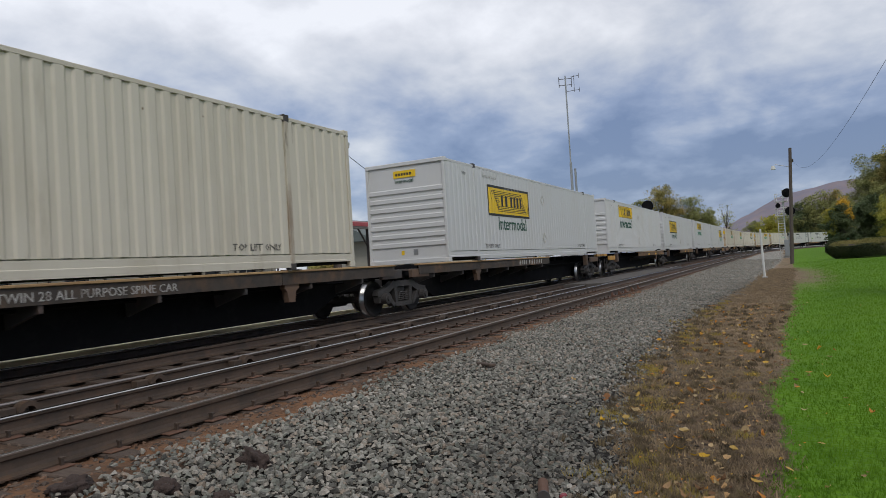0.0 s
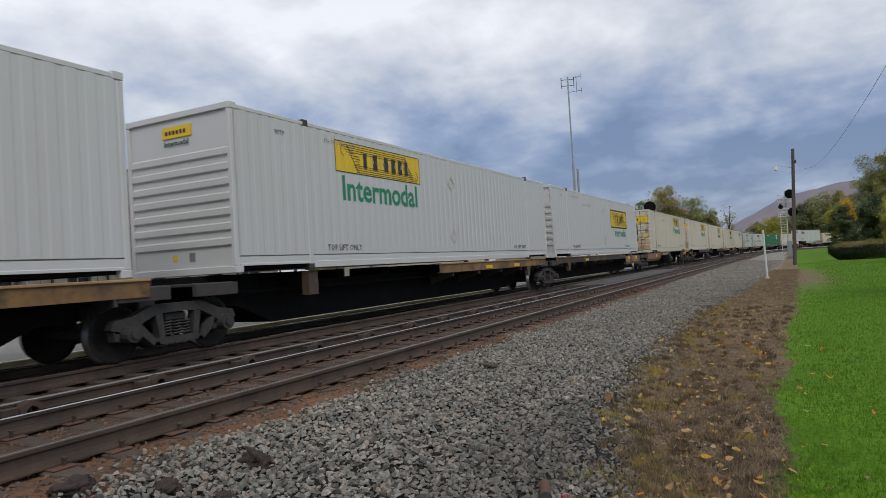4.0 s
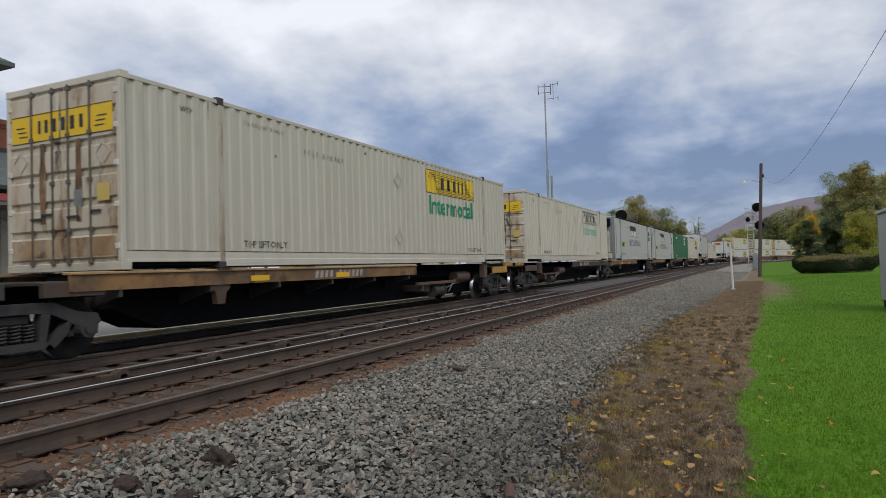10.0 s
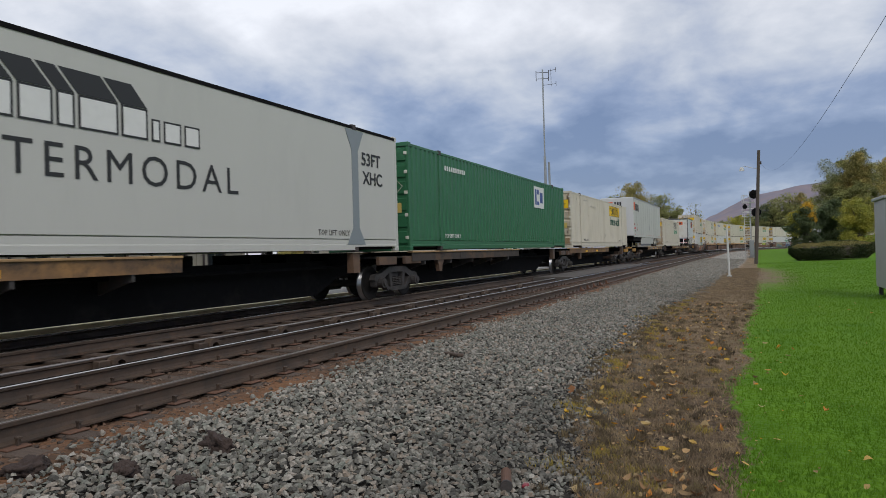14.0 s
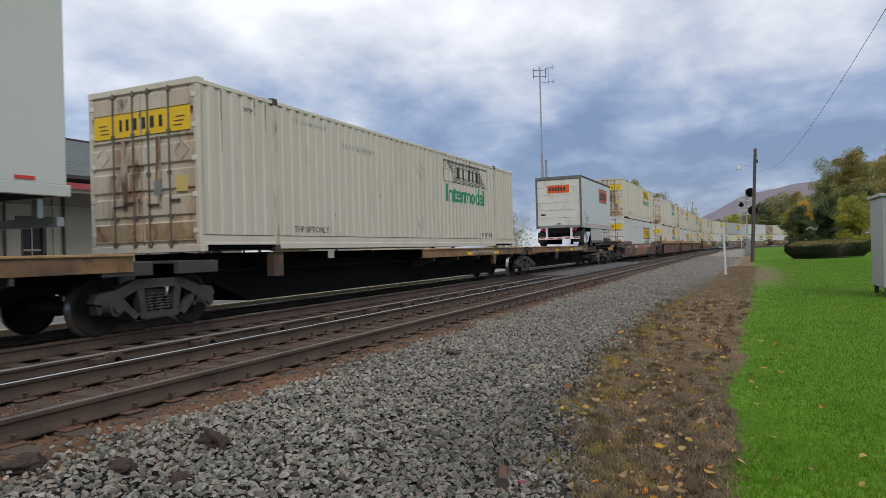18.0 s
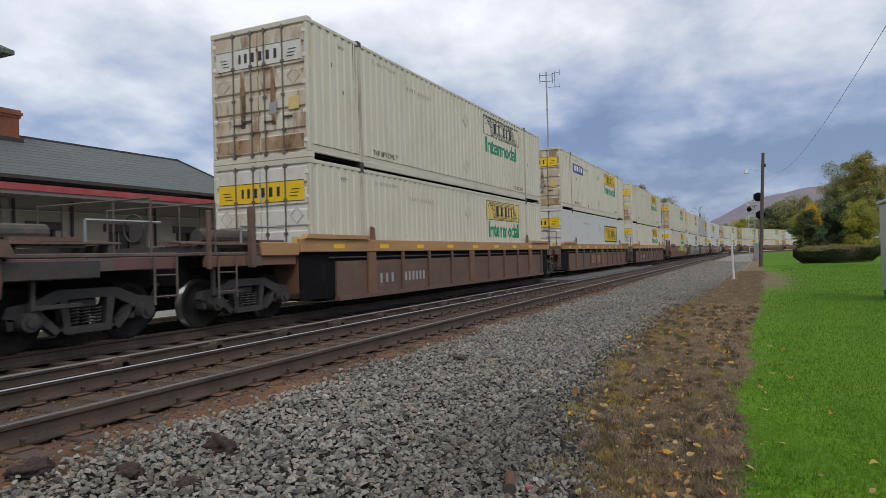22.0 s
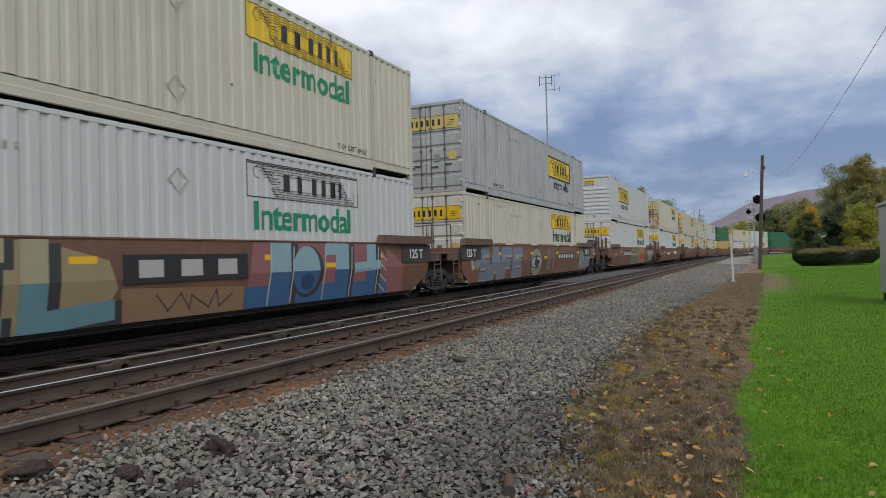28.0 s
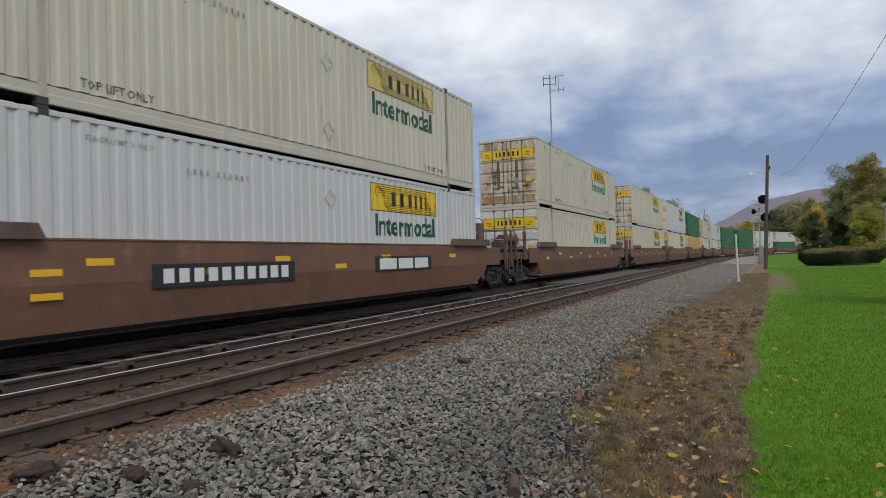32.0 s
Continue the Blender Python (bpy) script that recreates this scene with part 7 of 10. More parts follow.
            prism(bm, [(x - 0.13 * r, h0 + 0.66), (x, h0 + 0.48), (x + 0.13 * r, h0 + 0.66), (x, h0 + 0.58)], -hw - 0.0055, -hw - 0.0015, "y")
            part("arrow_head", bm, BADGE, ob)
        bm = bmesh.new()
        prism(bm, [(8.35, h0 + 0.66), (8.56, h0 + 0.88), (8.35, h0 + 1.10), (8.14, h0 + 0.88)], -hw - 0.007, -hw - 0.001, "y")
        part("placard_holder", bm, GALV, ob, "diamond placard holder")
        part("underride_guard", boxes((length - 0.1, length, -1.15, 1.15, base + 0.42, base + 0.54), (length - 0.1, length - 0.02, -0.75, -0.63, base + 0.54, h0), (length - 0.1, length - 0.02, 0.63, 0.75, base + 0.54, h0)), GALV, ob)
        leg = 2.6
    for x in ax:
        for s in (-1, 1):
            road_wheel(ob, x, s, kind == "short")
        part("axle", rods(((x, -1.1, 0.515), (x, 1.1, 0.515), 0.06), n=8), UNDER, ob)
    part("suspension", boxes((min(ax) - 0.9, max(ax) + 0.9, -0.6, 0.6, 0.75, h0 - base + 0.02)), UNDER, ob)
    for o in ob.children:
        if o.name.split(".")[0] in ("wheel", "axle", "suspension"):
            o.location.z += base
    for s in (-1, 1):
        part("landing_leg", boxes((leg - 0.07, leg + 0.07, s * 0.85 - 0.07, s * 0.85 + 0.07, base + 0.2, h0), (leg - 0.16, leg + 0.16, s * 0.85 - 0.13, s * 0.85 + 0.13, base + 0.15, base + 0.2)), UNDER, ob)
    movers.append((ob, u, length, 0.0))
    return ob


GREY_POST = surface("weathered_grey_post_paint", (0.12, 0.12, 0.115), 0.6, grain=0.15, stain=[((0.22, 0.21, 0.19), 4.0, 0.62, 0.1, 0.6)])
TRAILER_WHITE = surface("weathered_white_trailer_skin", (0.500, 0.515, 0.480), 0.45, grain=0.05, grain_scale=1.5, spread=0.05, stain=[((0.40, 0.41, 0.375), 0.9, 0.60, 0.14, 0.5), ((0.33, 0.33, 0.30), 3.0, 0.70, 0.06, 0.5)], stretch=(1, 1, 0.4))
SEAM = surface("riveted_seam_strip", (0.40, 0.41, 0.39), 0.5, grain=0.3, grain_scale=40)
SKIRT_EDGE = surface("blue_grey_rubber_edge", (0.10, 0.115, 0.13), 0.7, grain=0.1)
BADGE = surface("dark_red_mark_paint", (0.26, 0.025, 0.035), 0.5, grain=0.08)
WEATHERED_RAIL = surface("weathered_pale_rail", (0.40, 0.41, 0.40), 0.5, grain=0.12, stain=[((0.22, 0.21, 0.19), 3.0, 0.6, 0.1, 0.6)])
build_spine()
build_wells()
trailer(271.1, 15.90, SB - 0.05, "long")
trailer(317.2, 8.24, SB - 0.05, "short")

# ---------------------------------------------------------------- the ground and the tracks
def lateral(x, y):
    """Distance of a ground point from the train's centre line, positive on its far side."""
    i = np.clip(np.searchsorted(_x, x), 1, len(_x) - 1)
    h = np.interp(x, _x, _head)
    return (y - np.interp(x, _x, _y)) * np.cos(h)


PROFILE_D = (-40, -9.2, -8.2, -7.0, -5.6, -4.95, -4.62, -4.42, -1.5, -1.2, 1.35, 1.75, 1.95, 6, 40)
PROFILE_Z = (-0.48, -0.48, -0.47, -0.42, -0.345, -0.29, -0.266, -0.30, -0.30, -0.23, -0.21, -0.20, -0.06, -0.05, -0.05)


def ground_z(x, y):
    rough = 0.02 * noise.noise(Vector((x * 0.7, y * 0.7, 3.0))) if -60 < x < 120 and -40 < y < 5 else 0.0
    far = min(max((x - 78) / 27, 0), 1)                       # the lawn climbs behind the hedge
    clear = min(max((-lateral(x, y) - 14) / 12, 0), 1)         # level again where the line curves round behind it
    bank = min(0.2 * max(0.0, -8.0 - y), 3.0) * far * far * (3 - 2 * far) * clear
    return float(np.interp(lateral(x, y), PROFILE_D, PROFILE_Z)) + rough + bank


def lawn_edge(x):
    """Where the lawn ends and the brown verge begins."""
    return np.interp(x, [2.5, 4.6, 5.9, 7.8, 10.2, 14.5, 18.5, 27, 51, 90], [0.22, 0.16, 0.07, 0.24, 0.05, 0.12, -0.13, -0.18, -0.55, -0.9])


def verge_edge(x):
    """Where the brown verge gives way to the ballast."""
    return np.interp(x, [2.5, 4.3, 5.5, 7.3, 11, 17, 25, 40, 60, 90], [0.62, 0.86, 1.25, 1.60, 1.82, 1.86, 1.48, 0.97, 0.45, 0.1])


def ground_material():
    m = bpy.data.materials.new("lineside_ground")
    m.use_nodes = True
    n, l = m.node_tree.nodes, m.node_tree.links
    b = n["Principled BSDF"]
    b.inputs["Roughness"].default_value = 0.95
    b.inputs["Specular IOR Level"].default_value = 0.2
    geo, attr = n.new("ShaderNodeNewGeometry"), n.new("ShaderNodeAttribute")
    attr.attribute_name = "lateral"
    lawn, verge = n.new("ShaderNodeAttribute"), n.new("ShaderNodeAttribute")
    lawn.attribute_name, verge.attribute_name = "off_lawn", "off_verge"

    def tex(scale, detail=6, kind="ShaderNodeTexNoise"):
        t = n.new(kind)
        t.inputs["Scale"].default_value = scale
        if "Detail" in t.inputs:
            t.inputs["Detail"].default_value = detail
        l.new(geo.outputs["Position"], t.inputs["Vector"])
        return t

    def mth(op, a, c):
        q = n.new("ShaderNodeMath")
        q.operation = op
        for k, v in enumerate((a, c)):
            if isinstance(v, (int, float)):
                q.inputs[k].default_value = v
            else:
                l.new(v, q.inputs[k])
        return q.outputs[0]

    def mix(fac, a, c):
        x = n.new("ShaderNodeMix")
        x.data_type = "RGBA"
        l.new(fac, x.inputs[0]) if not isinstance(fac, float) else None
        for k, v in ((6, a), (7, c)):
            if isinstance(v, tuple):
                x.inputs[k].default_value = (*v, 1)
            else:
                l.new(v, x.inputs[k])
        return x.outputs[2]

    def step(v, lo, hi):
        r = n.new("ShaderNodeMapRange")
        l.new(v, r.inputs[0])
        r.inputs[1].default_value, r.inputs[2].default_value = lo, hi
        return r.outputs[0]

    ripple = mth("ADD", mth("MULTIPLY", mth("SUBTRACT", tex(1.1, 5).outputs[0], 0.5), 0.7), mth("MULTIPLY", mth("SUBTRACT", tex(6.0, 6).outputs[0], 0.5), 0.5))
    wob = mth("MULTIPLY", mth("SUBTRACT", tex(0.55, 5).outputs[0], 0.5), 1.7)
    wob2 = mth("MULTIPLY", mth("SUBTRACT", tex(3.0, 5).outputs[0], 0.5), 0.9)
    d = mth("ADD", mth("ADD", attr.outputs["Fac"], wob), wob2)
    dn = mth("ADD", attr.outputs["Fac"], mth("MULTIPLY", wob2, 0.5))
    grass = mix(step(tex(1.4, 7).outputs[0], 0.3, 0.7), (0.062, 0.150, 0.005), (0.100, 0.215, 0.009))
    grass = mix(step(tex(0.35, 4).outputs[0], 0.45, 0.7), grass, (0.095, 0.195, 0.010))
    dry = mix(step(tex(3.0, 9).outputs[0], 0.3, 0.7), (0.120, 0.085, 0.053), (0.29, 0.207, 0.128))
    dry = mix(step(tex(0.9, 6).outputs[0], 0.52, 0.68), dry, (0.13, 0.105, 0.055))
    vor = tex(17.0, 0, "ShaderNodeTexVoronoi")
    sx = n.new("ShaderNodeSeparateXYZ")
    l.new(geo.outputs["Position"], sx.inputs[0])
    # near-black base under the loose stones: shade of their gaps put into the colour
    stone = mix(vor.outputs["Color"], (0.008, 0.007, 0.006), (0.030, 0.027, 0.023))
    bed = mix(vor.outputs["Color"], (0.09, 0.084, 0.074), (0.42, 0.40, 0.355))
    soil = mix(step(tex(7.0, 8).outputs[0], 0.35, 0.7), (0.020, 0.018, 0.016), (0.075, 0.066, 0.056))
    stone = mix(step(mth("ADD", tex(1.3, 6).outputs[0], mth("MULTIPLY", verge.outputs["Fac"], -0.15)), 0.50, 0.66), stone, soil)
    # beyond the scattered stones the bed keeps its own grey
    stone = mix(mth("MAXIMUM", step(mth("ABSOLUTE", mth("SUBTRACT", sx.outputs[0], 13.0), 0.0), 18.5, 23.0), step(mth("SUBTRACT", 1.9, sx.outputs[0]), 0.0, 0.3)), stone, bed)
    dirt = mix(tex(5.0, 8).outputs[0], (0.040, 0.028, 0.021), (0.145, 0.092, 0.063))
    pave = mix(tex(0.8, 7).outputs[0], (0.24, 0.235, 0.225), (0.34, 0.335, 0.32))
    far = mix(tex(0.05, 5).outputs[0], (0.07, 0.12, 0.03), (0.13, 0.12, 0.06))
    near_dirt = mix(step(tex(16.0, 9).outputs[0], 0.32, 0.68), (0.032, 0.023, 0.016), (0.175, 0.122, 0.076))
    dry = mix(step(mth("ADD", sx.outputs[0], mth("MULTIPLY", wob, 3.0)), 7.0, 14.0), near_dirt, dry)
    col = mix(step(mth("ADD", lawn.outputs["Fac"], mth("MULTIPLY", ripple, 0.7)), -0.03, 0.06), grass, dry)
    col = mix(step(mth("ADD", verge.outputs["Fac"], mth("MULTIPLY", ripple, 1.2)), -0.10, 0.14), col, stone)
    col = mix(step(dn, -5.25, -4.95), col, mix(step(tex(1.7, 6).outputs[0], 0.35, 0.62), dirt, (0.185, 0.095, 0.050)))
    col = mix(step(dn, -4.35, -4.15), col, dirt)
    col = mix(step(attr.outputs["Fac"], 1.7, 1.75), col, pave)
    col = mix(step(d, 26.0, 30.0), col, far)
    # the bare patch round the pole
    dist = n.new("ShaderNodeVectorMath")
    dist.operation = "DISTANCE"
    sc = n.new("ShaderNodeMapping")
    sc.inputs["Scale"].default_value = (0.16, 1, 0)
    l.new(geo.outputs["Position"], sc.inputs[0])
    l.new(sc.outputs[0], dist.inputs[0])
    dist.inputs[1].default_value = (38 * 0.16, -0.2, 0)
    bare = mth("SUBTRACT", 1.0, step(mth("ADD", dist.outputs["Value"], mth("ADD", wob, wob2)), 0.7, 2.3))
    near_side = mth("SUBTRACT", 1.0, step(verge.outputs["Fac"], -0.2, 0.1))
    col = mix(mth("MULTIPLY", bare, near_side), col, mix(tex(1.6, 7).outputs[0], (0.12, 0.088, 0.058), (0.225, 0.16, 0.102)))
    l.new(col, b.inputs["Base Color"])
    bp = n.new("ShaderNodeBump")
    bp.inputs["Strength"].default_value, bp.inputs["Distance"].default_value = 0.9, 0.04
    l.new(mth("ADD", mth("MULTIPLY", vor.outputs["Distance"], 0.8), tex(9.0, 8).outputs[0]), bp.inputs["Height"])
    l.new(bp.outputs[0], b.inputs["Normal"])
    return m


def build_ground():
    far = [60, 90, 140, 220, 400, 800, 1600, 3200, 4500]
    xs = np.concatenate([[-v for v in far[::-1]], np.arange(-50, -8, 3), np.arange(-8, 36, 0.5), np.arange(36, 60, 2), np.arange(60, 270, 5), [300, 400, 600, 900, 1600, 3000, 4500]])
    ys = np.concatenate([[-v for v in far[::-1]], np.arange(-55, -12, 3), np.arange(-12, 16, 0.25), np.arange(16, 55, 3), far])
    xs, ys = np.unique(xs), np.unique(ys)
    nx, ny = len(xs), len(ys)
    verts, lat, lawn, verge = [], [], [], []
    for x in xs:
        for y in ys:
            verts.append((x, y, ground_z(x, y)))
            lat.append(float(np.clip(lateral(x, y), -400, 400)))
            lawn.append(float(y - lawn_edge(x)))
            verge.append(float(y - verge_edge(x)))
    faces = [(i * ny + j, (i + 1) * ny + j, (i + 1) * ny + j + 1, i * ny + j + 1) for i in range(nx - 1) for j in range(ny - 1)]
    me = bpy.data.meshes.new("ground")
    me.from_pydata(verts, [], faces)
    for nm, values in (("lateral", lat), ("off_lawn", lawn), ("off_verge", verge)):
        me.attributes.new(nm, "FLOAT", "POINT").data.foreach_set("value", values)
    me.materials.append(ground_material())
    me.polygons.foreach_set("use_smooth", [True] * len(me.polygons))
    tagged(new("ground", me), "gravel, brown weedy verge and green lawn beside the track", "ground", kind="structure")


build_ground()

RAIL_RUST = surface("rusty_rail_side", (0.078, 0.052, 0.036), 0.6, metal=0.0, grain=0.3, grain_scale=10, stain=[((0.028, 0.023, 0.019), 2.2, 0.55, 0.12, 0.7), ((0.13, 0.062, 0.030), 5.0, 0.66, 0.08, 0.6)], coord="Object", bump=0.15)
RAIL_TOP = surface("polished_rail_head", (0.47, 0.46, 0.45), 0.22, metal=1.0, grain=0.2)
RAIL_DULL = surface("dull_rail_head", (0.34, 0.31, 0.29), 0.3, metal=0.85, grain=0.15)
TIE = surface("weathered_tie_wood", (0.075, 0.053, 0.040), 0.95, grain=0.45, grain_scale=14, stretch=(3, 0.5, 1), spread=0.2, bump=0.4)
PLATE_RUST = surface("rusted_tie_plate", (0.115, 0.056, 0.034), 0.85, grain=0.3, grain_scale=20, spread=0.2, stain=[((0.10, 0.055, 0.035), 8.0, 0.55, 0.12, 0.7)])

RAIL_PROFILE = [(-0.07, 0.0), (0.07, 0.0), (0.07, 0.014), (0.016, 0.03), (0.010, 0.06), (0.010, 0.125), (0.034, 0.142), (0.036, 0.172), (0.030, 0.180), (-0.030, 0.180), (-0.036, 0.172), (-0.034, 0.142), (-0.010, 0.125), (-0.010, 0.06), (-0.016, 0.03), (-0.07, 0.014)]


def rail(name, d, top_z, s0, s1, head, label, gauge=True):
    """A rail along the line, d metres off its centre; its running surface, with the gauge corner worn bright, is a part of its own."""
    shine = ((-0.0385, -0.018), (-0.0385, -0.007), (-0.031, 0.003), (0.028, 0.003), (0.030, 0.0005)) if gauge else ((-0.028, 0.0005), (-0.026, 0.003), (0.026, 0.003), (0.028, 0.0005))
    ss = np.concatenate([np.arange(s0, 60, 4.0), np.arange(60, s1 + 1, 3.0)])
    rings, tops = [], []
    for s in ss:
        x, y, h = on_track(s)
        c, q = math.cos(h), math.sin(h)
        rings.append([(x - q * (d + a), y + c * (d + a), top_z - 0.18 + z) for a, z in RAIL_PROFILE])
        tops.append([(x - q * (d + a), y + c * (d + a), top_z + z) for a, z in shine])

    def skin(nm, rr, closed, mat):
        n = len(rr[0])
        vs = [v for r in rr for v in r]
        fs = [(i * n + k, i * n + (k + 1) % n, (i + 1) * n + (k + 1) % n, (i + 1) * n + k) for i in range(len(rr) - 1) for k in range(n if closed else n - 1)]
        me = bpy.data.meshes.new(nm)
        me.from_pydata(vs, [], fs)
        me.materials.append(mat)
        return me
    ob = tagged(new(name, skin(name, rings, True, RAIL_RUST)), label, "rail", "rails")
    part("running_surface", skin("running_surface", tops, False, head), None, ob)
    return ob


G2 = 0.7525
rail("rail", NEAR_D - G2, NEAR_Z, -60, 300, RAIL_DULL, "rusty steel rail with dull worn head on ties", gauge=False)
rail("rail", NEAR_D + G2, NEAR_Z, -60, 300, RAIL_TOP, "rusty steel rail with bright polished head on ties")
rail("rail", -G2, 0.0, -60, 300, RAIL_TOP, "steel rail under the moving train", gauge=False)
rail("rail", G2, 0.0, -60, 300, RAIL_TOP, "steel rail under the moving train beside the platform")
rail("guard_rail", -1.85, -0.085, -60, 27, RAIL_DULL, "rusty rail with braces lying between the two tracks")


def build_ties():
    bed = thing("near_track_ties", "weathered wooden ties with rusty plates under the near track", "ties", kind="structure")
    tie_me = mesh_of("tie", boxes((-0.11, 0.11, -1.3, 1.3, -0.17, 0.0), bevel=0.012), TIE)
    plate_me = mesh_of("tie_plate", boxes((-0.10, 0.10, -0.17, 0.17, 0.0, 0.014), bevel=0.004), PLATE_RUST)
    spike_me = mesh_of("spike", boxes((-0.012, 0.012, -0.015, 0.02, 0.0, 0.05), (-0.02, 0.02, -0.03, 0.015, 0.05, 0.065)), RAIL_RUST)
    rnd = random.Random(5)
    zt = NEAR_Z - 0.18 - 0.014
    for k in range(88):
        s = 0.5 + k * 0.535 + rnd.uniform(-0.04, 0.04)
        x, y, h = on_track(s, NEAR_D)
        t = part("tie", tie_me, None, bed)
        t.matrix_basis = pose(x, y + rnd.uniform(-0.08, 0.08), zt - rnd.uniform(0, 0.012), 0, rnd.uniform(-1, 1), math.degrees(h) + rnd.uniform(-1.2, 1.2))
        for g in (-G2, G2):
            px, py, _ = on_track(s, NEAR_D + g)
            p = part("tie_plate", plate_me, None, bed)
            p.matrix_basis = pose(px, py, zt + 0.001, 0, 0, rnd.uniform(-2, 2))
            if s < 26:
                for e in (-1, 1):
                    q = part("spike", spike_me, None, bed)
                    q.matrix_basis = pose(px + rnd.uniform(-0.05, 0.05), py + e * 0.095, zt + 0.015, 0, 0, 0 if e < 0 else 180)


build_ties()


def far_ties():
    """The ties of the further stretch and of the train's own track, as one mass."""
    bm = bmesh.new()
    for d, z, s0, s1 in ((NEAR_D, NEAR_Z, 47.6, 150), (0, 0.0, -4, 60)):
        s = s0
        while s < s1:
            x, y, h = on_track(s, d)
            box(bm, x - 0.11, x + 0.11, y - 1.3, y + 1.3, z - 0.36, z - 0.186)
            s += 0.55
    tagged(new("ties", mesh_of("ties", bm, TIE)), "dark wooden ties under the running train", "ties", kind="stuff")


far_ties()


def build_braces():
    bm = bmesh.new()
    ring = [(0.125 * math.cos(a), 0.06 + 0.125 * math.sin(a)) for a in [math.pi * k / 10 for k in range(11)]] + [(-0.125, 0.0), (-0.07, 0.0)]
    ring += [(0.07 * math.cos(a), 0.06 + 0.07 * math.sin(a)) for a in [math.pi * (10 - k) / 10 for k in range(11)]] + [(0.07, 0.0), (0.125, 0.0)]
    prism(bm, ring, -0.17, -0.03, "y")
    me = mesh_of("rail_brace", bm, RAIL_RUST)
    knob = mesh_of("foot", boxes((-0.30, 0.17, -0.22, 0.0, 0.0, 0.025), (-0.30, -0.128, -0.14, -0.02, 0.025, 0.14), bevel=0.008), RAIL_RUST)
    for k in range(13):
        s = 2.65 + 1.66 * k
        x, y, h = on_track(s, -1.85 - 0.03)
        ob = tagged(new("rail_brace", me), "rusty cast brace bolted against the middle rail", "rail brace", "rail braces")
        ob.matrix_basis = pose(x, y, -0.265)
        part("foot", knob, None, ob)


build_braces()


def build_crossing():
    """A paved crossing fills the gap between the two tracks where the middle rail ends."""
    ob = thing("crossing_panel", "grey asphalt crossing panel between the two tracks", "crossing")
    for k in range(4):
        s0 = 27.6 + 5.2 * k
        c = []
        for s, d in ((s0, -2.60), (s0 + 5.19, -2.60), (s0 + 5.19, -0.92), (s0, -0.92)):
            c.append(on_track(s, d)[:2])
        bm = bmesh.new()
        prism(bm, c, -0.32, -0.045, "z")
        part("slab", bm, ASPHALT, ob)
    bm = bmesh.new()
    prism(bm, [(-0.10, 0.0), (0.10, 0.0), (0.10, 0.02), (0.02, 0.05), (-0.01, 0.13), (-0.05, 0.13), (-0.05, 0.02), (-0.10, 0.02)], -0.05, 0.05, "x")
    clip = mesh_of("rail_clip", bm, PLATE_RUST)
    for s in (21.9, 22.9, 23.9, 25.0, 26.2):
        x, y, h = on_track(s, NEAR_D - G2 - 0.12)
        tagged(new("rail_clip", clip), "rusty clip bolted against the near rail", "rail clip", "rail clips").matrix_basis = pose(x, y, NEAR_Z - 0.18, 0, 0, 180)


ASPHALT = surface("worn_grey_asphalt", (0.098, 0.088, 0.080), 0.9, grain=0.2, grain_scale=12, stain=[((0.085, 0.078, 0.072), 0.9, 0.56, 0.12, 0.6)], bump=0.2)
build_crossing()


def scatter(name, count, place, size, mat, label, category, seed, squash=0.55, small=None, corners=6):
    """Loose stones as one mass: each a flat, crooked shard with a broken top face, lying its own way."""
    rs = np.random.RandomState(seed)
    c = place(rs, count)
    k, n = len(c), corners
    sz = size[0] + (size[1] - size[0]) * rs.rand(k, 1, 1) ** 1.5
    if small is not None:
        sz = sz * small(c)[:, None, None]
    ang = (np.arange(n)[None] + rs.uniform(-0.38, 0.38, (k, n))) * math.tau / n
    rad = 0.72 + 0.5 * rs.rand(k, n)
    long, wide, thick = 1.0 + 0.45 * rs.rand(k, 1), 0.62 + 0.28 * rs.rand(k, 1), squash * (0.6 + 0.8 * rs.rand(k, 1))
    low = np.stack([np.cos(ang) * rad * long, np.sin(ang) * rad * wide, -thick * (0.35 + 0.5 * rs.rand(k, n))], -1)
    inset = 0.45 + 0.42 * rs.rand(k, n)
    tx, ty = rs.normal(0, 0.2, (k, 1)), rs.normal(0, 0.2, (k, 1))
    hx, hy = low[..., 0] * inset + 0.2 * tx, low[..., 1] * inset + 0.2 * ty
    high = np.stack([hx, hy, thick * 0.6 + tx * hx + ty * hy + 0.05 * rs.normal(0, 1, (k, n))], -1)
    v = np.concatenate([low, high], 1)
    a, b, e = rs.rand(k) * math.tau, rs.normal(0, 0.28, k), rs.normal(0, 0.28, k)
    x, y, z = v[..., 0].copy(), v[..., 1].copy(), v[..., 2].copy()
    cb, sb, ce, se = np.cos(b)[:, None], np.sin(b)[:, None], np.cos(e)[:, None], np.sin(e)[:, None]
    x, z = x * cb + z * sb, z * cb - x * sb
    y, z = y * ce + z * se, z * ce - y * se
    ca, sa = np.cos(a)[:, None], np.sin(a)[:, None]
    v = np.stack([x * ca - y * sa, x * sa + y * ca, z], -1) * sz + c[:, None, :]
    one = [[n + i for i in range(n)]] + [[i, (i + 1) % n, n + (i + 1) % n, n + i] for i in range(n)]
    f = [[2 * n * q + i for i in face] for q in range(k) for face in one]
    me = bpy.data.meshes.new(name)
    me.from_pydata(v.reshape(-1, 3).tolist(), [], f)
    me.materials.append(mat)
    return tagged(new(name, me), label, category, kind="stuff")


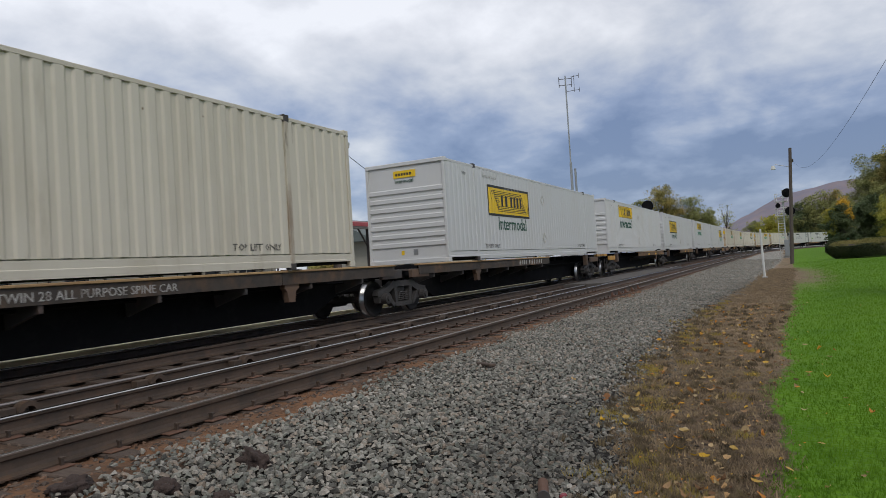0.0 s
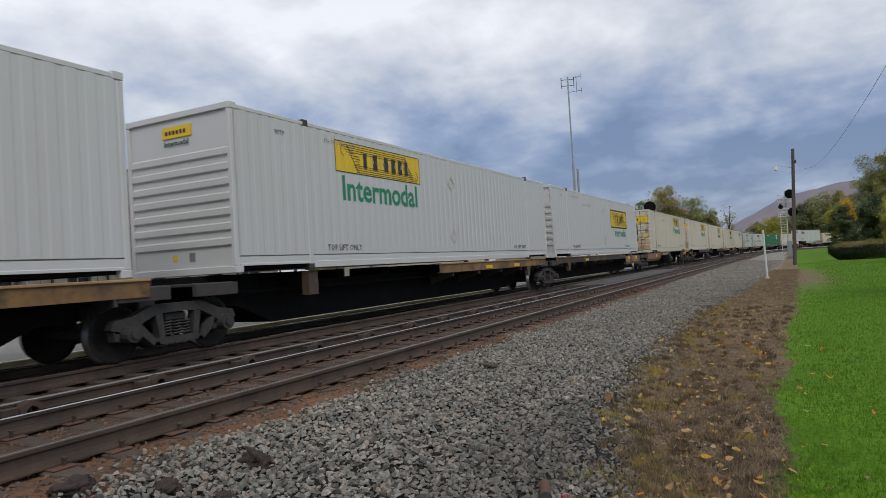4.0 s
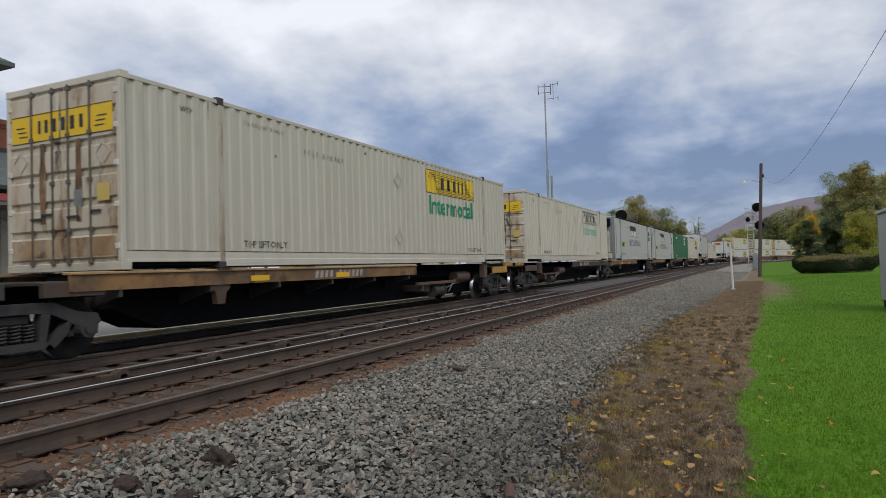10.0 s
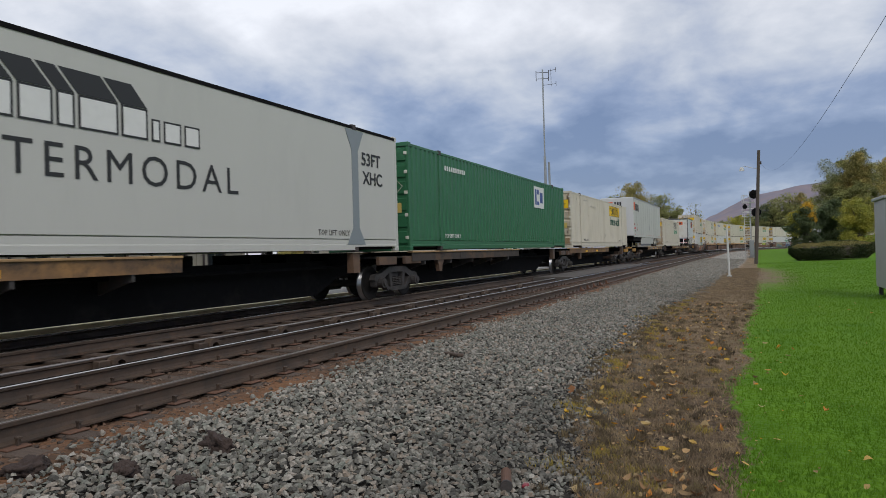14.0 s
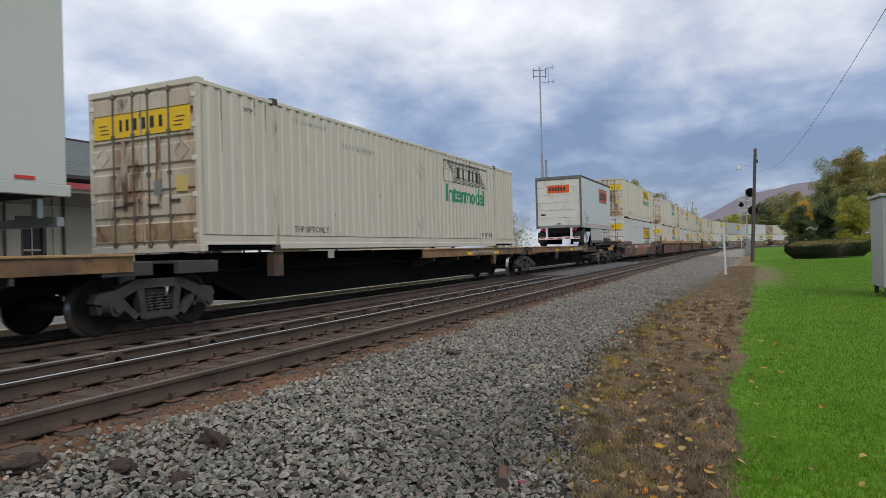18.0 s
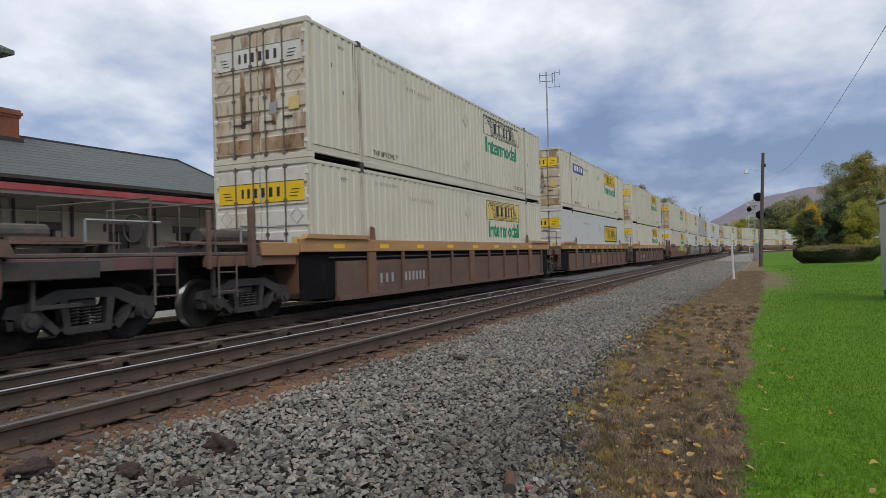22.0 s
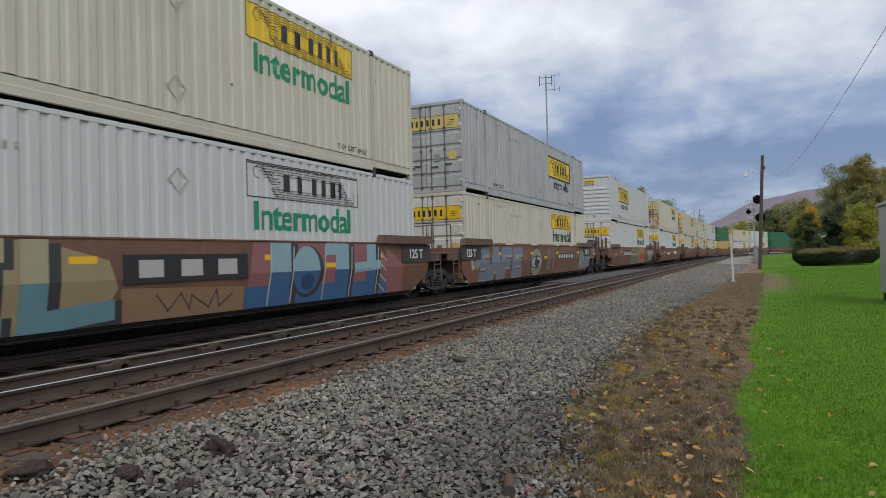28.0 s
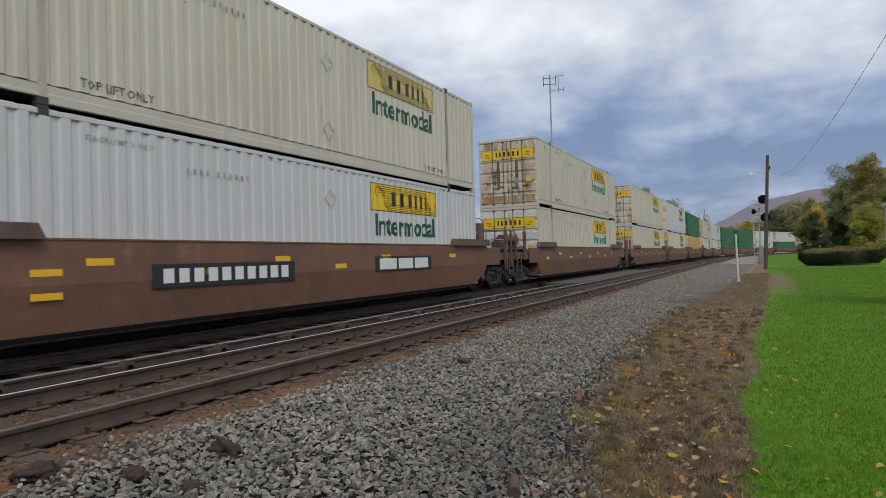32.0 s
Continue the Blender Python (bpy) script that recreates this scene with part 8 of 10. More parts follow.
def stone_material(name, shades, damp=None):
    """Crushed stone: every piece takes one of the shades, with fine grain; damp: a trodden dark stain on the bed."""
    m = bpy.data.materials.new(name)
    m.use_nodes = True
    n, l = m.node_tree.nodes, m.node_tree.links
    b = n["Principled BSDF"]
    b.inputs["Roughness"].default_value = 0.9
    geo = n.new("ShaderNodeNewGeometry")
    r = n.new("ShaderNodeValToRGB")
    e = r.color_ramp.elements
    e[0].color, e[1].color = (*shades[0], 1), (*shades[-1], 1)
    for k, c in enumerate(shades[1:-1]):
        e.new((k + 1) / (len(shades) - 1)).color = (*c, 1)
    l.new(geo.outputs["Random Per Island"], r.inputs[0])

    def tex(scale, lo, hi, a, c):
        t = n.new("ShaderNodeTexNoise")
        t.inputs["Scale"].default_value, t.inputs["Detail"].default_value = scale, 5
        l.new(geo.outputs["Position"], t.inputs["Vector"])
        q = n.new("ShaderNodeMapRange")
        for i, v in enumerate((lo, hi, a, c)):
            q.inputs[i + 1].default_value = v
        l.new(t.outputs[0], q.inputs[0])
        return q.outputs[0]

    def times(col, fac):
        x = n.new("ShaderNodeMix")
        x.data_type, x.blend_type = "RGBA", "MULTIPLY"
        x.inputs[0].default_value = 1.0
        l.new(col, x.inputs[6])
        l.new(fac, x.inputs[7])
        return x.outputs[2]
    col = times(times(r.outputs[0], tex(60, 0.3, 0.7, 0.62, 1.1)), tex(0.7, 0.35, 0.65, 0.86, 1.04))
    if damp:
        mp = n.new("ShaderNodeMapping")
        mp.inputs["Scale"].default_value = (1 / damp[2], 1 / damp[3], 0)
        d = n.new("ShaderNodeVectorMath")
        d.operation = "DISTANCE"
        d.inputs[1].default_value = (damp[0] / damp[2], damp[1] / damp[3], 0)
        l.new(geo.outputs["Position"], mp.inputs[0])
        l.new(mp.outputs[0], d.inputs[0])
        ad = n.new("ShaderNodeMath")
        ad.operation = "ADD"
        l.new(d.outputs["Value"], ad.inputs[0])
        l.new(tex(2.2, 0.25, 0.75, -0.45, 0.45), ad.inputs[1])
        q = n.new("ShaderNodeMapRange")
        q.inputs[1].default_value, q.inputs[2].default_value, q.inputs[3].default_value, q.inputs[4].default_value = 0.5, 1.2, 0.60, 1.0
        l.new(ad.outputs[0], q.inputs[0])
        col = times(col, q.outputs[0])
    l.new(col, b.inputs["Base Color"])
    return m


STONE = stone_material("grey_crushed_stone", [(0.075, 0.072, 0.063), (0.15, 0.143, 0.123), (0.215, 0.205, 0.176), (0.185, 0.196, 0.165), (0.27, 0.258, 0.220), (0.32, 0.303, 0.262), (0.26, 0.205, 0.155), (0.40, 0.375, 0.33)], (5.3, 1.85, 1.7, 0.75))
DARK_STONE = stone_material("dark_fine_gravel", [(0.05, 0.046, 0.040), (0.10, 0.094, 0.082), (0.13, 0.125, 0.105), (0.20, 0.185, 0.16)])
DIRTY_STONE = stone_material("brown_dusty_stone", [(0.05, 0.036, 0.028), (0.11, 0.078, 0.058), (0.17, 0.12, 0.088), (0.19, 0.095, 0.05)])


def shoulder(rs, count):
    """Two loose layers of ballast: stones lie beside one another, so gaps open onto ground coloured dark for their
    shade; thinning towards the verge.
    """
    out = []
    for x0, x1, cell, lift in ((1.8, 9.0, 0.054, 0.028), (1.8, 9.0, 0.050, -0.006), (9.0, 19.0, 0.058, 0.026), (9.0, 19.0, 0.064, 0.0), (19.0, 34.0, 0.072, 0.024), (19.0, 34.0, 0.080, 0.006)):
        gx, gy = np.meshgrid(np.arange(x0, x1, cell * 1.08), np.arange(0.7, 4.85, cell * 0.9))
        x, y = gx.ravel(), gy.ravel()
        x, y = x + cell * rs.uniform(-0.5, 0.5, len(x)), y + cell * rs.uniform(-0.5, 0.5, len(y))
        d = lateral(x, y)
        wig = np.array([noise.noise(Vector((a * 0.9, b * 0.9, 1.0))) for a, b in zip(x, y)])
        keep = (y > verge_edge(x) + 0.45 * wig + 0.55 * rs.rand(len(x)) - 0.1) & (d < -5.0 + 0.25 * wig + 0.25 * rs.rand(len(x)) ** 2) & (rs.rand(len(x)) < ((0.80 if x0 < 9 else 0.9) if lift > 0.01 else 0.96))
        x, y = x[keep], y[keep]
        damp = ((x - 5.2) / 1.8) ** 2 + ((y - 1.7) / 0.8) ** 2 < 1.0       # trodden in: half the stones are under the soil
        z = np.array([ground_z(a, b) for a, b in zip(x, y)]) + np.where(damp, 0.25 * lift + 0.002, lift) + 0.014 * rs.rand(len(x))
        out.append(np.stack([x, y, z], -1))
    return np.concatenate(out)


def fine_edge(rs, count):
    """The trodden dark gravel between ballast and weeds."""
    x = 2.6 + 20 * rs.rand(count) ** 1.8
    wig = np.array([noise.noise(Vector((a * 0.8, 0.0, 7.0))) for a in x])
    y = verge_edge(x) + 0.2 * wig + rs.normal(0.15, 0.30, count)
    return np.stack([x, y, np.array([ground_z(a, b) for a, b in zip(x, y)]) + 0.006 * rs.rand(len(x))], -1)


def between(rs, count):
    x = 1.5 + 32 * rs.rand(count) ** 1.5
    d = -4.95 + 3.9 * rs.rand(count)
    y = np.array([on_track(a, b)[1] for a, b in zip(x, d)])
    z = np.array([ground_z(a, b) for a, b in zip(x, y)]) + 0.004
    return np.stack([x, y, z], -1)


def finer(c):
    """Stones get smaller towards the trodden edge of the bed."""
    return np.interp(c[:, 1] - verge_edge(c[:, 0]), [0.0, 0.6, 1.4], [0.76, 0.92, 1.0])


def shoulder_far(rs, count):
    x = 30 + 50 * rs.rand(count) ** 1.2
    y = 0.2 + 4.6 * rs.rand(count)
    d = np.array([lateral(a, b) for a, b in zip(x, y)])
    keep = (y > verge_edge(x) + 0.5 * rs.rand(count)) & (d < -4.7)
    x, y = x[keep], y[keep]
    return np.stack([x, y, np.array([ground_z(a, b) for a, b in zip(x, y)]) + 0.008], -1)


scatter("ballast", 0, shoulder, (0.018, 0.036), STONE, "loose grey crushed-stone ballast sloping from the track", "ballast", 3, small=finer)
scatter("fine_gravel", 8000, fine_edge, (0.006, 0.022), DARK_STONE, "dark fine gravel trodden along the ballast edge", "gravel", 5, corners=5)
scatter("ballast", 16000, shoulder_far, (0.03, 0.062), STONE, "grey crushed-stone ballast further along the track", "ballast", 6, corners=5)
scatter("ballast_fines", 10500, between, (0.012, 0.034), DIRTY_STONE, "brown dusty stones packed between the rails", "ballast", 4, corners=5)


# ---------------------------------------------------------------- the station behind the train
WALL_PAINT = surface("grey_beige_wall_boards", (0.29, 0.275, 0.225), 0.75, grain=0.08, grain_scale=3, stain=[((0.20, 0.19, 0.155), 1.2, 0.62, 0.12, 0.5)], bump=0.1)
CREAM_WALL = surface("cream_stucco", (0.55, 0.50, 0.38), 0.8, grain=0.06, stain=[((0.40, 0.36, 0.28), 1.0, 0.62, 0.12, 0.5)], bump=0.1)
SLATE = surface("grey_slate_shingles", (0.10, 0.118, 0.112), 0.75, grain=0.25, grain_scale=6, stain=[((0.12, 0.145, 0.14), 0.8, 0.55, 0.15, 0.6)], bump=0.3, bump_scale=20)
RED_TRIM = surface("faded_red_roof_metal", (0.33, 0.055, 0.06), 0.5, grain=0.1, stain=[((0.42, 0.16, 0.15), 1.5, 0.6, 0.12, 0.5)])
DARK_TRIM = surface("dark_brown_trim", (0.045, 0.037, 0.034), 0.6, grain=0.15)
SOFFIT = surface("grey_soffit_boards", (0.15, 0.145, 0.13), 0.7, grain=0.08)
BRICK = surface("red_chimney_brick", (0.33, 0.115, 0.06), 0.85, grain=0.25, grain_scale=14, stain=[((0.18, 0.08, 0.05), 3.0, 0.58, 0.12, 0.6)], bump=0.5, bump_scale=25)
GLASS_DARK = surface("dark_window_glass", (0.02, 0.024, 0.028), 0.08, grain=0.1)
BLIND = surface("pale_window_blind", (0.42, 0.43, 0.40), 0.6, grain=0.05)
WOOD_POLE = surface("weathered_pole_wood", (0.085, 0.068, 0.058), 0.9, grain=0.25, grain_scale=9, stretch=(3, 3, 0.3), bump=0.3)
EDGE_PAINT = surface("worn_cream_edge_line", (0.62, 0.58, 0.42), 0.7, grain=0.15, stain=[((0.35, 0.33, 0.28), 1.6, 0.6, 0.12, 0.6)])
CONCRETE = surface("pale_platform_concrete", (0.40, 0.39, 0.36), 0.85, grain=0.1, grain_scale=3, stain=[((0.27, 0.26, 0.24), 0.7, 0.6, 0.15, 0.6)])


def build_station():
    ob = thing("station_building", "old single-storey station with slate hip roof and red canopy edge", "station")
    y0 = 19.2
    wall = bmesh.new()
    holes = [(-3.2, -2.2), (0.4, 1.4), (3.6, 4.8), (7.4, 8.4), (9.9, 10.9), (12.42, 13.2), (15.0, 15.98), (17.84, 18.6), (19.57, 20.6)]
    xs = -7.0
    for a, b in holes:
        box(wall, xs, a, y0, y0 + 0.25, -0.05, 3.35)
        box(wall, a, b, y0, y0 + 0.25, 2.42, 3.35)
        xs = b
    box(wall, xs, 21.7, y0, y0 + 0.25, -0.05, 3.35)
    bmesh.ops.remove_doubles(wall, verts=wall.verts, dist=0.001)
    part("front_wall", wall, WALL_PAINT, ob)
    part("end_wall", boxes((21.45, 21.7, y0 + 0.251, 23.4, -0.05, 3.35)), WALL_PAINT, ob)
    part("back_wall", boxes((-7, 21.449, 23.15, 23.4, -0.05, 3.35)), WALL_PAINT, ob)
    for k, (a, b) in enumerate(holes):
        door = k in (1, 7)
        w = part("door" if door else "window", boxes((a + 0.02, b - 0.02, y0 + 0.12, y0 + 0.16, 0.0 if door else 0.75, 2.40)), GLASS_DARK, ob)
        part("lintel", boxes((a - 0.16, b + 0.16, y0 - 0.06, y0 - 0.002, 2.20, 2.45), bevel=0.01), DARK_TRIM, w)
        if not door:
            part("glazing_bar", boxes((a + 0.09, b - 0.09, y0 + 0.095, y0 + 0.118, 1.42, 1.48), ((a + b) / 2 - 0.02, (a + b) / 2 + 0.02, y0 + 0.096, y0 + 0.117, 0.75, 2.19)), WALL_PAINT, w)
            part("sill", boxes((a - 0.05, b + 0.05, y0 - 0.05, y0 + 0.11, 0.66, 0.745)), DARK_TRIM, w)
            part("apron", boxes((a, b, y0 + 0.02, y0 + 0.11, -0.05, 0.655)), WALL_PAINT, w)
        for x in (a + 0.03, b - 0.09):
            part("jamb", boxes((x, x + 0.06, y0 + 0.04, y0 + 0.119, 0.75 if not door else 0.0, 2.19)), DARK_TRIM, w)
    for x in (-5.5, -1.0, 2.4, 6.0, 9.1, 11.7, 13.5, 16.65, 19.1, 21.55):
        part("pilaster", boxes((x - 0.11, x + 0.11, y0 - 0.05, y0 - 0.001, -0.05, 3.1), bevel=0.01), WALL_PAINT, ob)
        part("downpipe", rods(((x + 0.22, y0 - 0.06, 0.0), (x + 0.22, y0 - 0.06, 3.1), 0.04), n=8), DARK_TRIM, ob)
    part("conduit", rods(((-6, y0 - 0.05, 2.78), (21, y0 - 0.05, 2.78), 0.03), n=6), GALV, ob)
    # canopy, runs on past the building as an open shelter
    cn = bmesh.new()
    prism(cn, [(18.02, 3.30), (18.02, 3.36), (y0 + 0.2, 3.62), (y0 + 0.2, 3.54)], -8.0, 29.05, "x")
    part("canopy_roof", cn, RED_TRIM, ob, "faded red metal canopy roof")
    part("canopy_fascia", boxes((-8.0, 29.07, 17.97, 18.015, 3.10, 3.215)), SOFFIT, ob)
    part("canopy_lip", boxes((-8.0, 29.07, 17.94, 18.03, 3.216, 3.40)), RED_TRIM, ob, "red canopy edge")
    part("canopy_soffit", boxes((-8.0, 29.05, 18.02, y0 + 0.1, 3.22, 3.26)), SOFFIT, ob)
    part("shelter_back_roof", boxes((21.75, 29.05, y0 + 0.2, 22.2, 3.3, 3.5)), SLATE, ob)
    for x in (22.6, 25.6, 28.5):
        part("canopy_post", rods(((x, 19.0, -0.05), (x, 19.0, 3.25), 0.07), n=10), DARK_TRIM, ob)
        part("timber_strut", rods(((x, 19.0, 2.3), (x + 0.8, 19.0, 3.2), 0.05), ((x, 19.0, 2.3), (x - 0.8, 19.0, 3.2), 0.05), n=6), DARK_TRIM, ob)
    # upper hip roof in shingle courses
    ye, yr, yb, ze, zr, xe, xr = 18.62, 20.9, 23.9, 3.68, 5.24, 21.85, 19.5
    rows = 14
    for k in range(rows):
        a, b = k / rows, (k + 1) / rows
        bm = bmesh.new()
        f = lambda q: (ye + (yr - ye) * q, ze + (zr - ze) * q, xe + (xr - xe) * q)
        (ya, za, xa), (yc, zc, xc) = f(a), f(b)
        v = [bm.verts.new(p) for p in ((-8, ya, za + 0.012), (xa, ya, za + 0.012), (xc, yc, zc + 0.004), (-8, yc, zc + 0.004), (-8, ya, za), (xa, ya, za))]
        bm.faces.new((v[0], v[1], v[2], v[3]))
        bm.faces.new((v[4], v[5], v[1], v[0]))
        part("shingle_course", bm, SLATE, ob)
    hip = bmesh.new()
    v = [hip.verts.new(p) for p in ((xe, ye, ze), (xe, yb, ze), (xr, yr, zr), (-8, yr, zr), (-8, yb, ze))]
    hip.faces.new((v[0], v[1], v[2]))
    hip.faces.new((v[2], v[1], v[4], v[3]))
    part("rear_roof", hip, SLATE, ob)
    part("gutter", boxes((-8, xe, ye - 0.12, ye - 0.01, ze - 0.08, ze + 0.03)), DARK_TRIM, ob, "dark eave gutter")
    part("ridge_cap", boxes((-8, xr, yr - 0.06, yr + 0.06, zr - 0.02, zr + 0.035)), DARK_TRIM, ob)
    part("hip_cap", rods(((xe, ye, ze + 0.02), (xr, yr, zr + 0.03), 0.04), n=6), DARK_TRIM, ob)
    for x in (3.0, 14.0, 17.5):
        part("vent_rod", rods(((x, 19.0, 3.75), (x, 19.0, 4.1), 0.012), n=5), GALV, ob)
    ch = bmesh.new()
    for z0, z1, r in ((4.9, 5.75, 0.30), (5.75, 5.83, 0.34), (5.83, 5.92, 0.38), (5.92, 6.0, 0.34)):
        box(ch, 12.75 - r, 12.75 + r, 20.9 - r, 20.9 + r, z0, z1 - 0.001)
    part("chimney", ch, BRICK, ob, "corbelled red brick chimney")
    part("chimney_base", boxes((12.38, 13.12, 20.5, 21.3, 4.85, 5.12)), DARK_TRIM, ob)
    # two-storey block at the station's other end
    part("tower_wall", boxes((2.0, 11.0, 20.0, 20.25, 3.7, 7.25), (10.75, 11.0, 20.251, 25, 3.7, 7.25), (2.0, 10.749, 24.75, 25.0, 3.7, 7.25)), CREAM_WALL, ob, "cream upper storey wall")
    for x in (10.9, 6.5):
        part("corner_board", boxes((x, x + 0.7, 19.95, 19.998, 3.7, 7.2)), CREAM_WALL, ob)
    part("belt_course", boxes((1.9, 11.8, 19.9, 19.949, 6.35, 6.42)), DARK_TRIM, ob)
    tr = bmesh.new()
    v = [tr.verts.new(p) for p in ((1.0, 19.0, 7.2), (11.95, 19.0, 7.2), (11.95, 26, 7.2), (1.0, 26, 7.2), (4.5, 22.5, 9.4), (8.6, 22.5, 9.4), (1.0, 19.0, 7.32), (11.95, 19.0, 7.32), (11.95, 26, 7.32), (1.0, 26, 7.32))]
    for f in ((3, 2, 1, 0), (6, 7, 5, 4), (7, 8, 5), (8, 9, 4, 5), (9, 6, 4), (0, 1, 7, 6), (1, 2, 8, 7), (2, 3, 9, 8), (3, 0, 6, 9)):
        tr.faces.new([v[i] for i in f])
    part("tower_roof", tr, SLATE, ob, "dark slate roof with wide eaves")
    return ob


build_station()
EDGE_PAINT = surface("worn_pale_yellow_edge_paint", (0.78, 0.71, 0.45), 0.7, grain=0.12, stain=[((0.45, 0.42, 0.34), 1.5, 0.62, 0.12, 0.6)])
tagged(new("platform_edge", mesh_of("platform_edge", boxes((-40, 120, 11.02, 11.14, -0.30, 0.012), bevel=0.01), EDGE_PAINT)), "worn pale yellow platform edge along the far track", "platform", kind="structure")
tagged(new("edge_line", mesh_of("edge_line", boxes((-40, 120, 11.145, 11.42, -0.06, -0.036)), EDGE_PAINT)), "worn cream safety line painted along the platform", "line marking", kind="structure")


def far_buildings():
    a = thing("depot_building", "low building with dark grey gabled roof", "building", "far buildings")
    part("wall", boxes((47, 60.5, 30.5, 38, -0.05, 3.5)), WALL_PAINT, a)
    r = bmesh.new()
    prism(r, [(29.8, 3.5), (38.7, 3.5), (34.2, 5.6)], 45.8, 60.3, "x")
    part("roof", r, SLATE, a)
    g = bmesh.new()
    prism(g, [(57.5, 3.5), (63.5, 3.5), (60.6, 5.7)], 29.6, 34, "y")
    part("gable", g, BRICK, a, "brown brick gable")
    part("bargeboard", rods(((57.3, 29.55, 3.5), (60.6, 29.55, 5.75), 0.09), ((60.6, 29.55, 5.75), (63.7, 29.55, 3.5), 0.09), n=6), WHITE_INK, a)
    part("flue", rods(((54.8, 30.5, 3.6), (54.8, 30.5, 6.2), 0.1), n=8), DARK_TRIM, a)
    b = thing("service_shed", "flat-roofed beige service shed with louvre", "shed", "far buildings")
    part("wall", boxes((28.9, 36.0, 16.0, 18.4, -0.05, 2.42)), CREAM_WALL, b)
    part("roof", boxes((28.7, 36.2, 15.85, 18.6, 2.421, 2.56), bevel=0.01), CONCRETE, b)
    v = part("louvre", boxes((31.2, 32.3, 15.94, 15.998, 1.4, 2.0)), DARK_TRIM, b)
    for k in range(6):
        part("slat", boxes((31.24, 32.26, 15.92, 15.939, 1.45 + k * 0.09, 1.50 + k * 0.09)), GALV, v)
    s = thing("information_board", "pale blue and white information board on posts", "sign board")
    part("board", boxes((29.4, 30.9, 17.2, 17.26, 0.9, 1.75)), BLIND, s)
    part("blue_field", boxes((30.1, 30.88, 17.19, 17.198, 1.45, 1.72)), BLUE_SIGN, s)
    part("post", rods(((29.5, 17.3, -0.05), (29.5, 17.3, 1.7), 0.05), n=8), GALV, s)
    part("post", rods(((30.8, 17.3, -0.05), (30.8, 17.3, 1.7), 0.05), n=8), GALV, s)


far_buildings()


def yard_lamp():
    ob = thing("street_lamp", "weathered wooden pole with bracket arm and yard lamp", "street lamp")
    x, y = 22.5, 16.5
    bm = bmesh.new()
    rod(bm, (x, y, -0.05), (x - 0.05, y, 7.0), 0.15, 12, 0.115)
    part("pole", bm, WOOD_POLE, ob)
    part("arm", rods(((x, y, 6.2), (x + 0.12, y, 6.55), 0.03), ((x + 0.12, y, 6.55), (x + 0.45, y, 6.72), 0.03), ((x + 0.45, y, 6.72), (x + 0.95, y, 6.72), 0.03), n=8), GALV, ob)
    bm = bmesh.new()
    rod(bm, (x + 0.95, y, 6.42), (x + 0.95, y, 6.62), 0.17, 14, 0.20)
    part("lens", bm, BLIND, ob, "ribbed clear lamp lens")
    part("lamp_head", rods(((x + 0.95, y, 6.62), (x + 0.95, y, 6.84), 0.12), ((x + 0.95, y, 6.84), (x + 0.95, y, 6.92), 0.06), n=12), GALV, ob)
    part("conduit", rods(((x + 0.16, y - 0.05, 0.0), (x + 0.13, y - 0.05, 6.1), 0.018), n=6), GALV, ob)
    w = bmesh.new()
    prev = None
    for k in range(15):
        q = k / 14
        p = Vector((x + 0.2, y, 6.45)).lerp(Vector((44, 22, 5.0)), q) - Vector((0, 0, 2.2 * q * (1 - q)))
        if prev:
            rod(w, prev, p, 0.014, 5)
        prev = p
    part("wire", w, UNDER, ob)


yard_lamp()

# ---------------------------------------------------------------- masts, poles, boxes beside the line
def antenna_mast():
    ob = thing("antenna_mast", "tall thin grey radio mast with dipole antennas", "antenna")
    k = 0.75
    x, y = 88.2 * k, 25 * k

    def z(v):
        return 1.12 + (v - 1.12) * k
    part("mast", rods(((x, y, -0.05), (x, y, z(14)), 0.13), ((x, y, z(14)), (x, y, z(25.9)), 0.075), n=10), GALV, ob)
    part("sleeve", rods(((x + 0.45, y - 0.3, z(3)), (x + 0.45, y - 0.3, z(13.2)), 0.11), n=10), GALV, ob)
    s = (0.35, -0.94)        # across the line of sight
    def bar(a, za, b, zb, r):
        return ((x + s[0] * a, y + s[1] * a, z(za)), (x + s[0] * b, y + s[1] * b, z(zb)), r)
    for zz in (25.5, 24.65):
        part("crossbar", rods(bar(-0.66, zz, 0.60, zz, 0.03), n=6), DARK_STEEL, ob)
    for a in (-0.66, 0.60):
        part("dipole", rods(bar(a, 24.35, a, 25.8, 0.035), n=6), DARK_STEEL, ob)
    for zz in (23.9, 25.85):
        part("side_arm", rods(bar(0.05 if zz < 25 else 0.60, zz - 0.15, 1.35, zz, 0.022), n=6), DARK_STEEL, ob)
        part("dipole", rods(bar(1.35, zz - 0.35, 1.35, zz + 0.35, 0.022), n=6), DARK_STEEL, ob)
    part("side_mast", rods(bar(0.85, 23.6, 0.85, 25.95, 0.022), n=6), DARK_STEEL, ob)


antenna_mast()


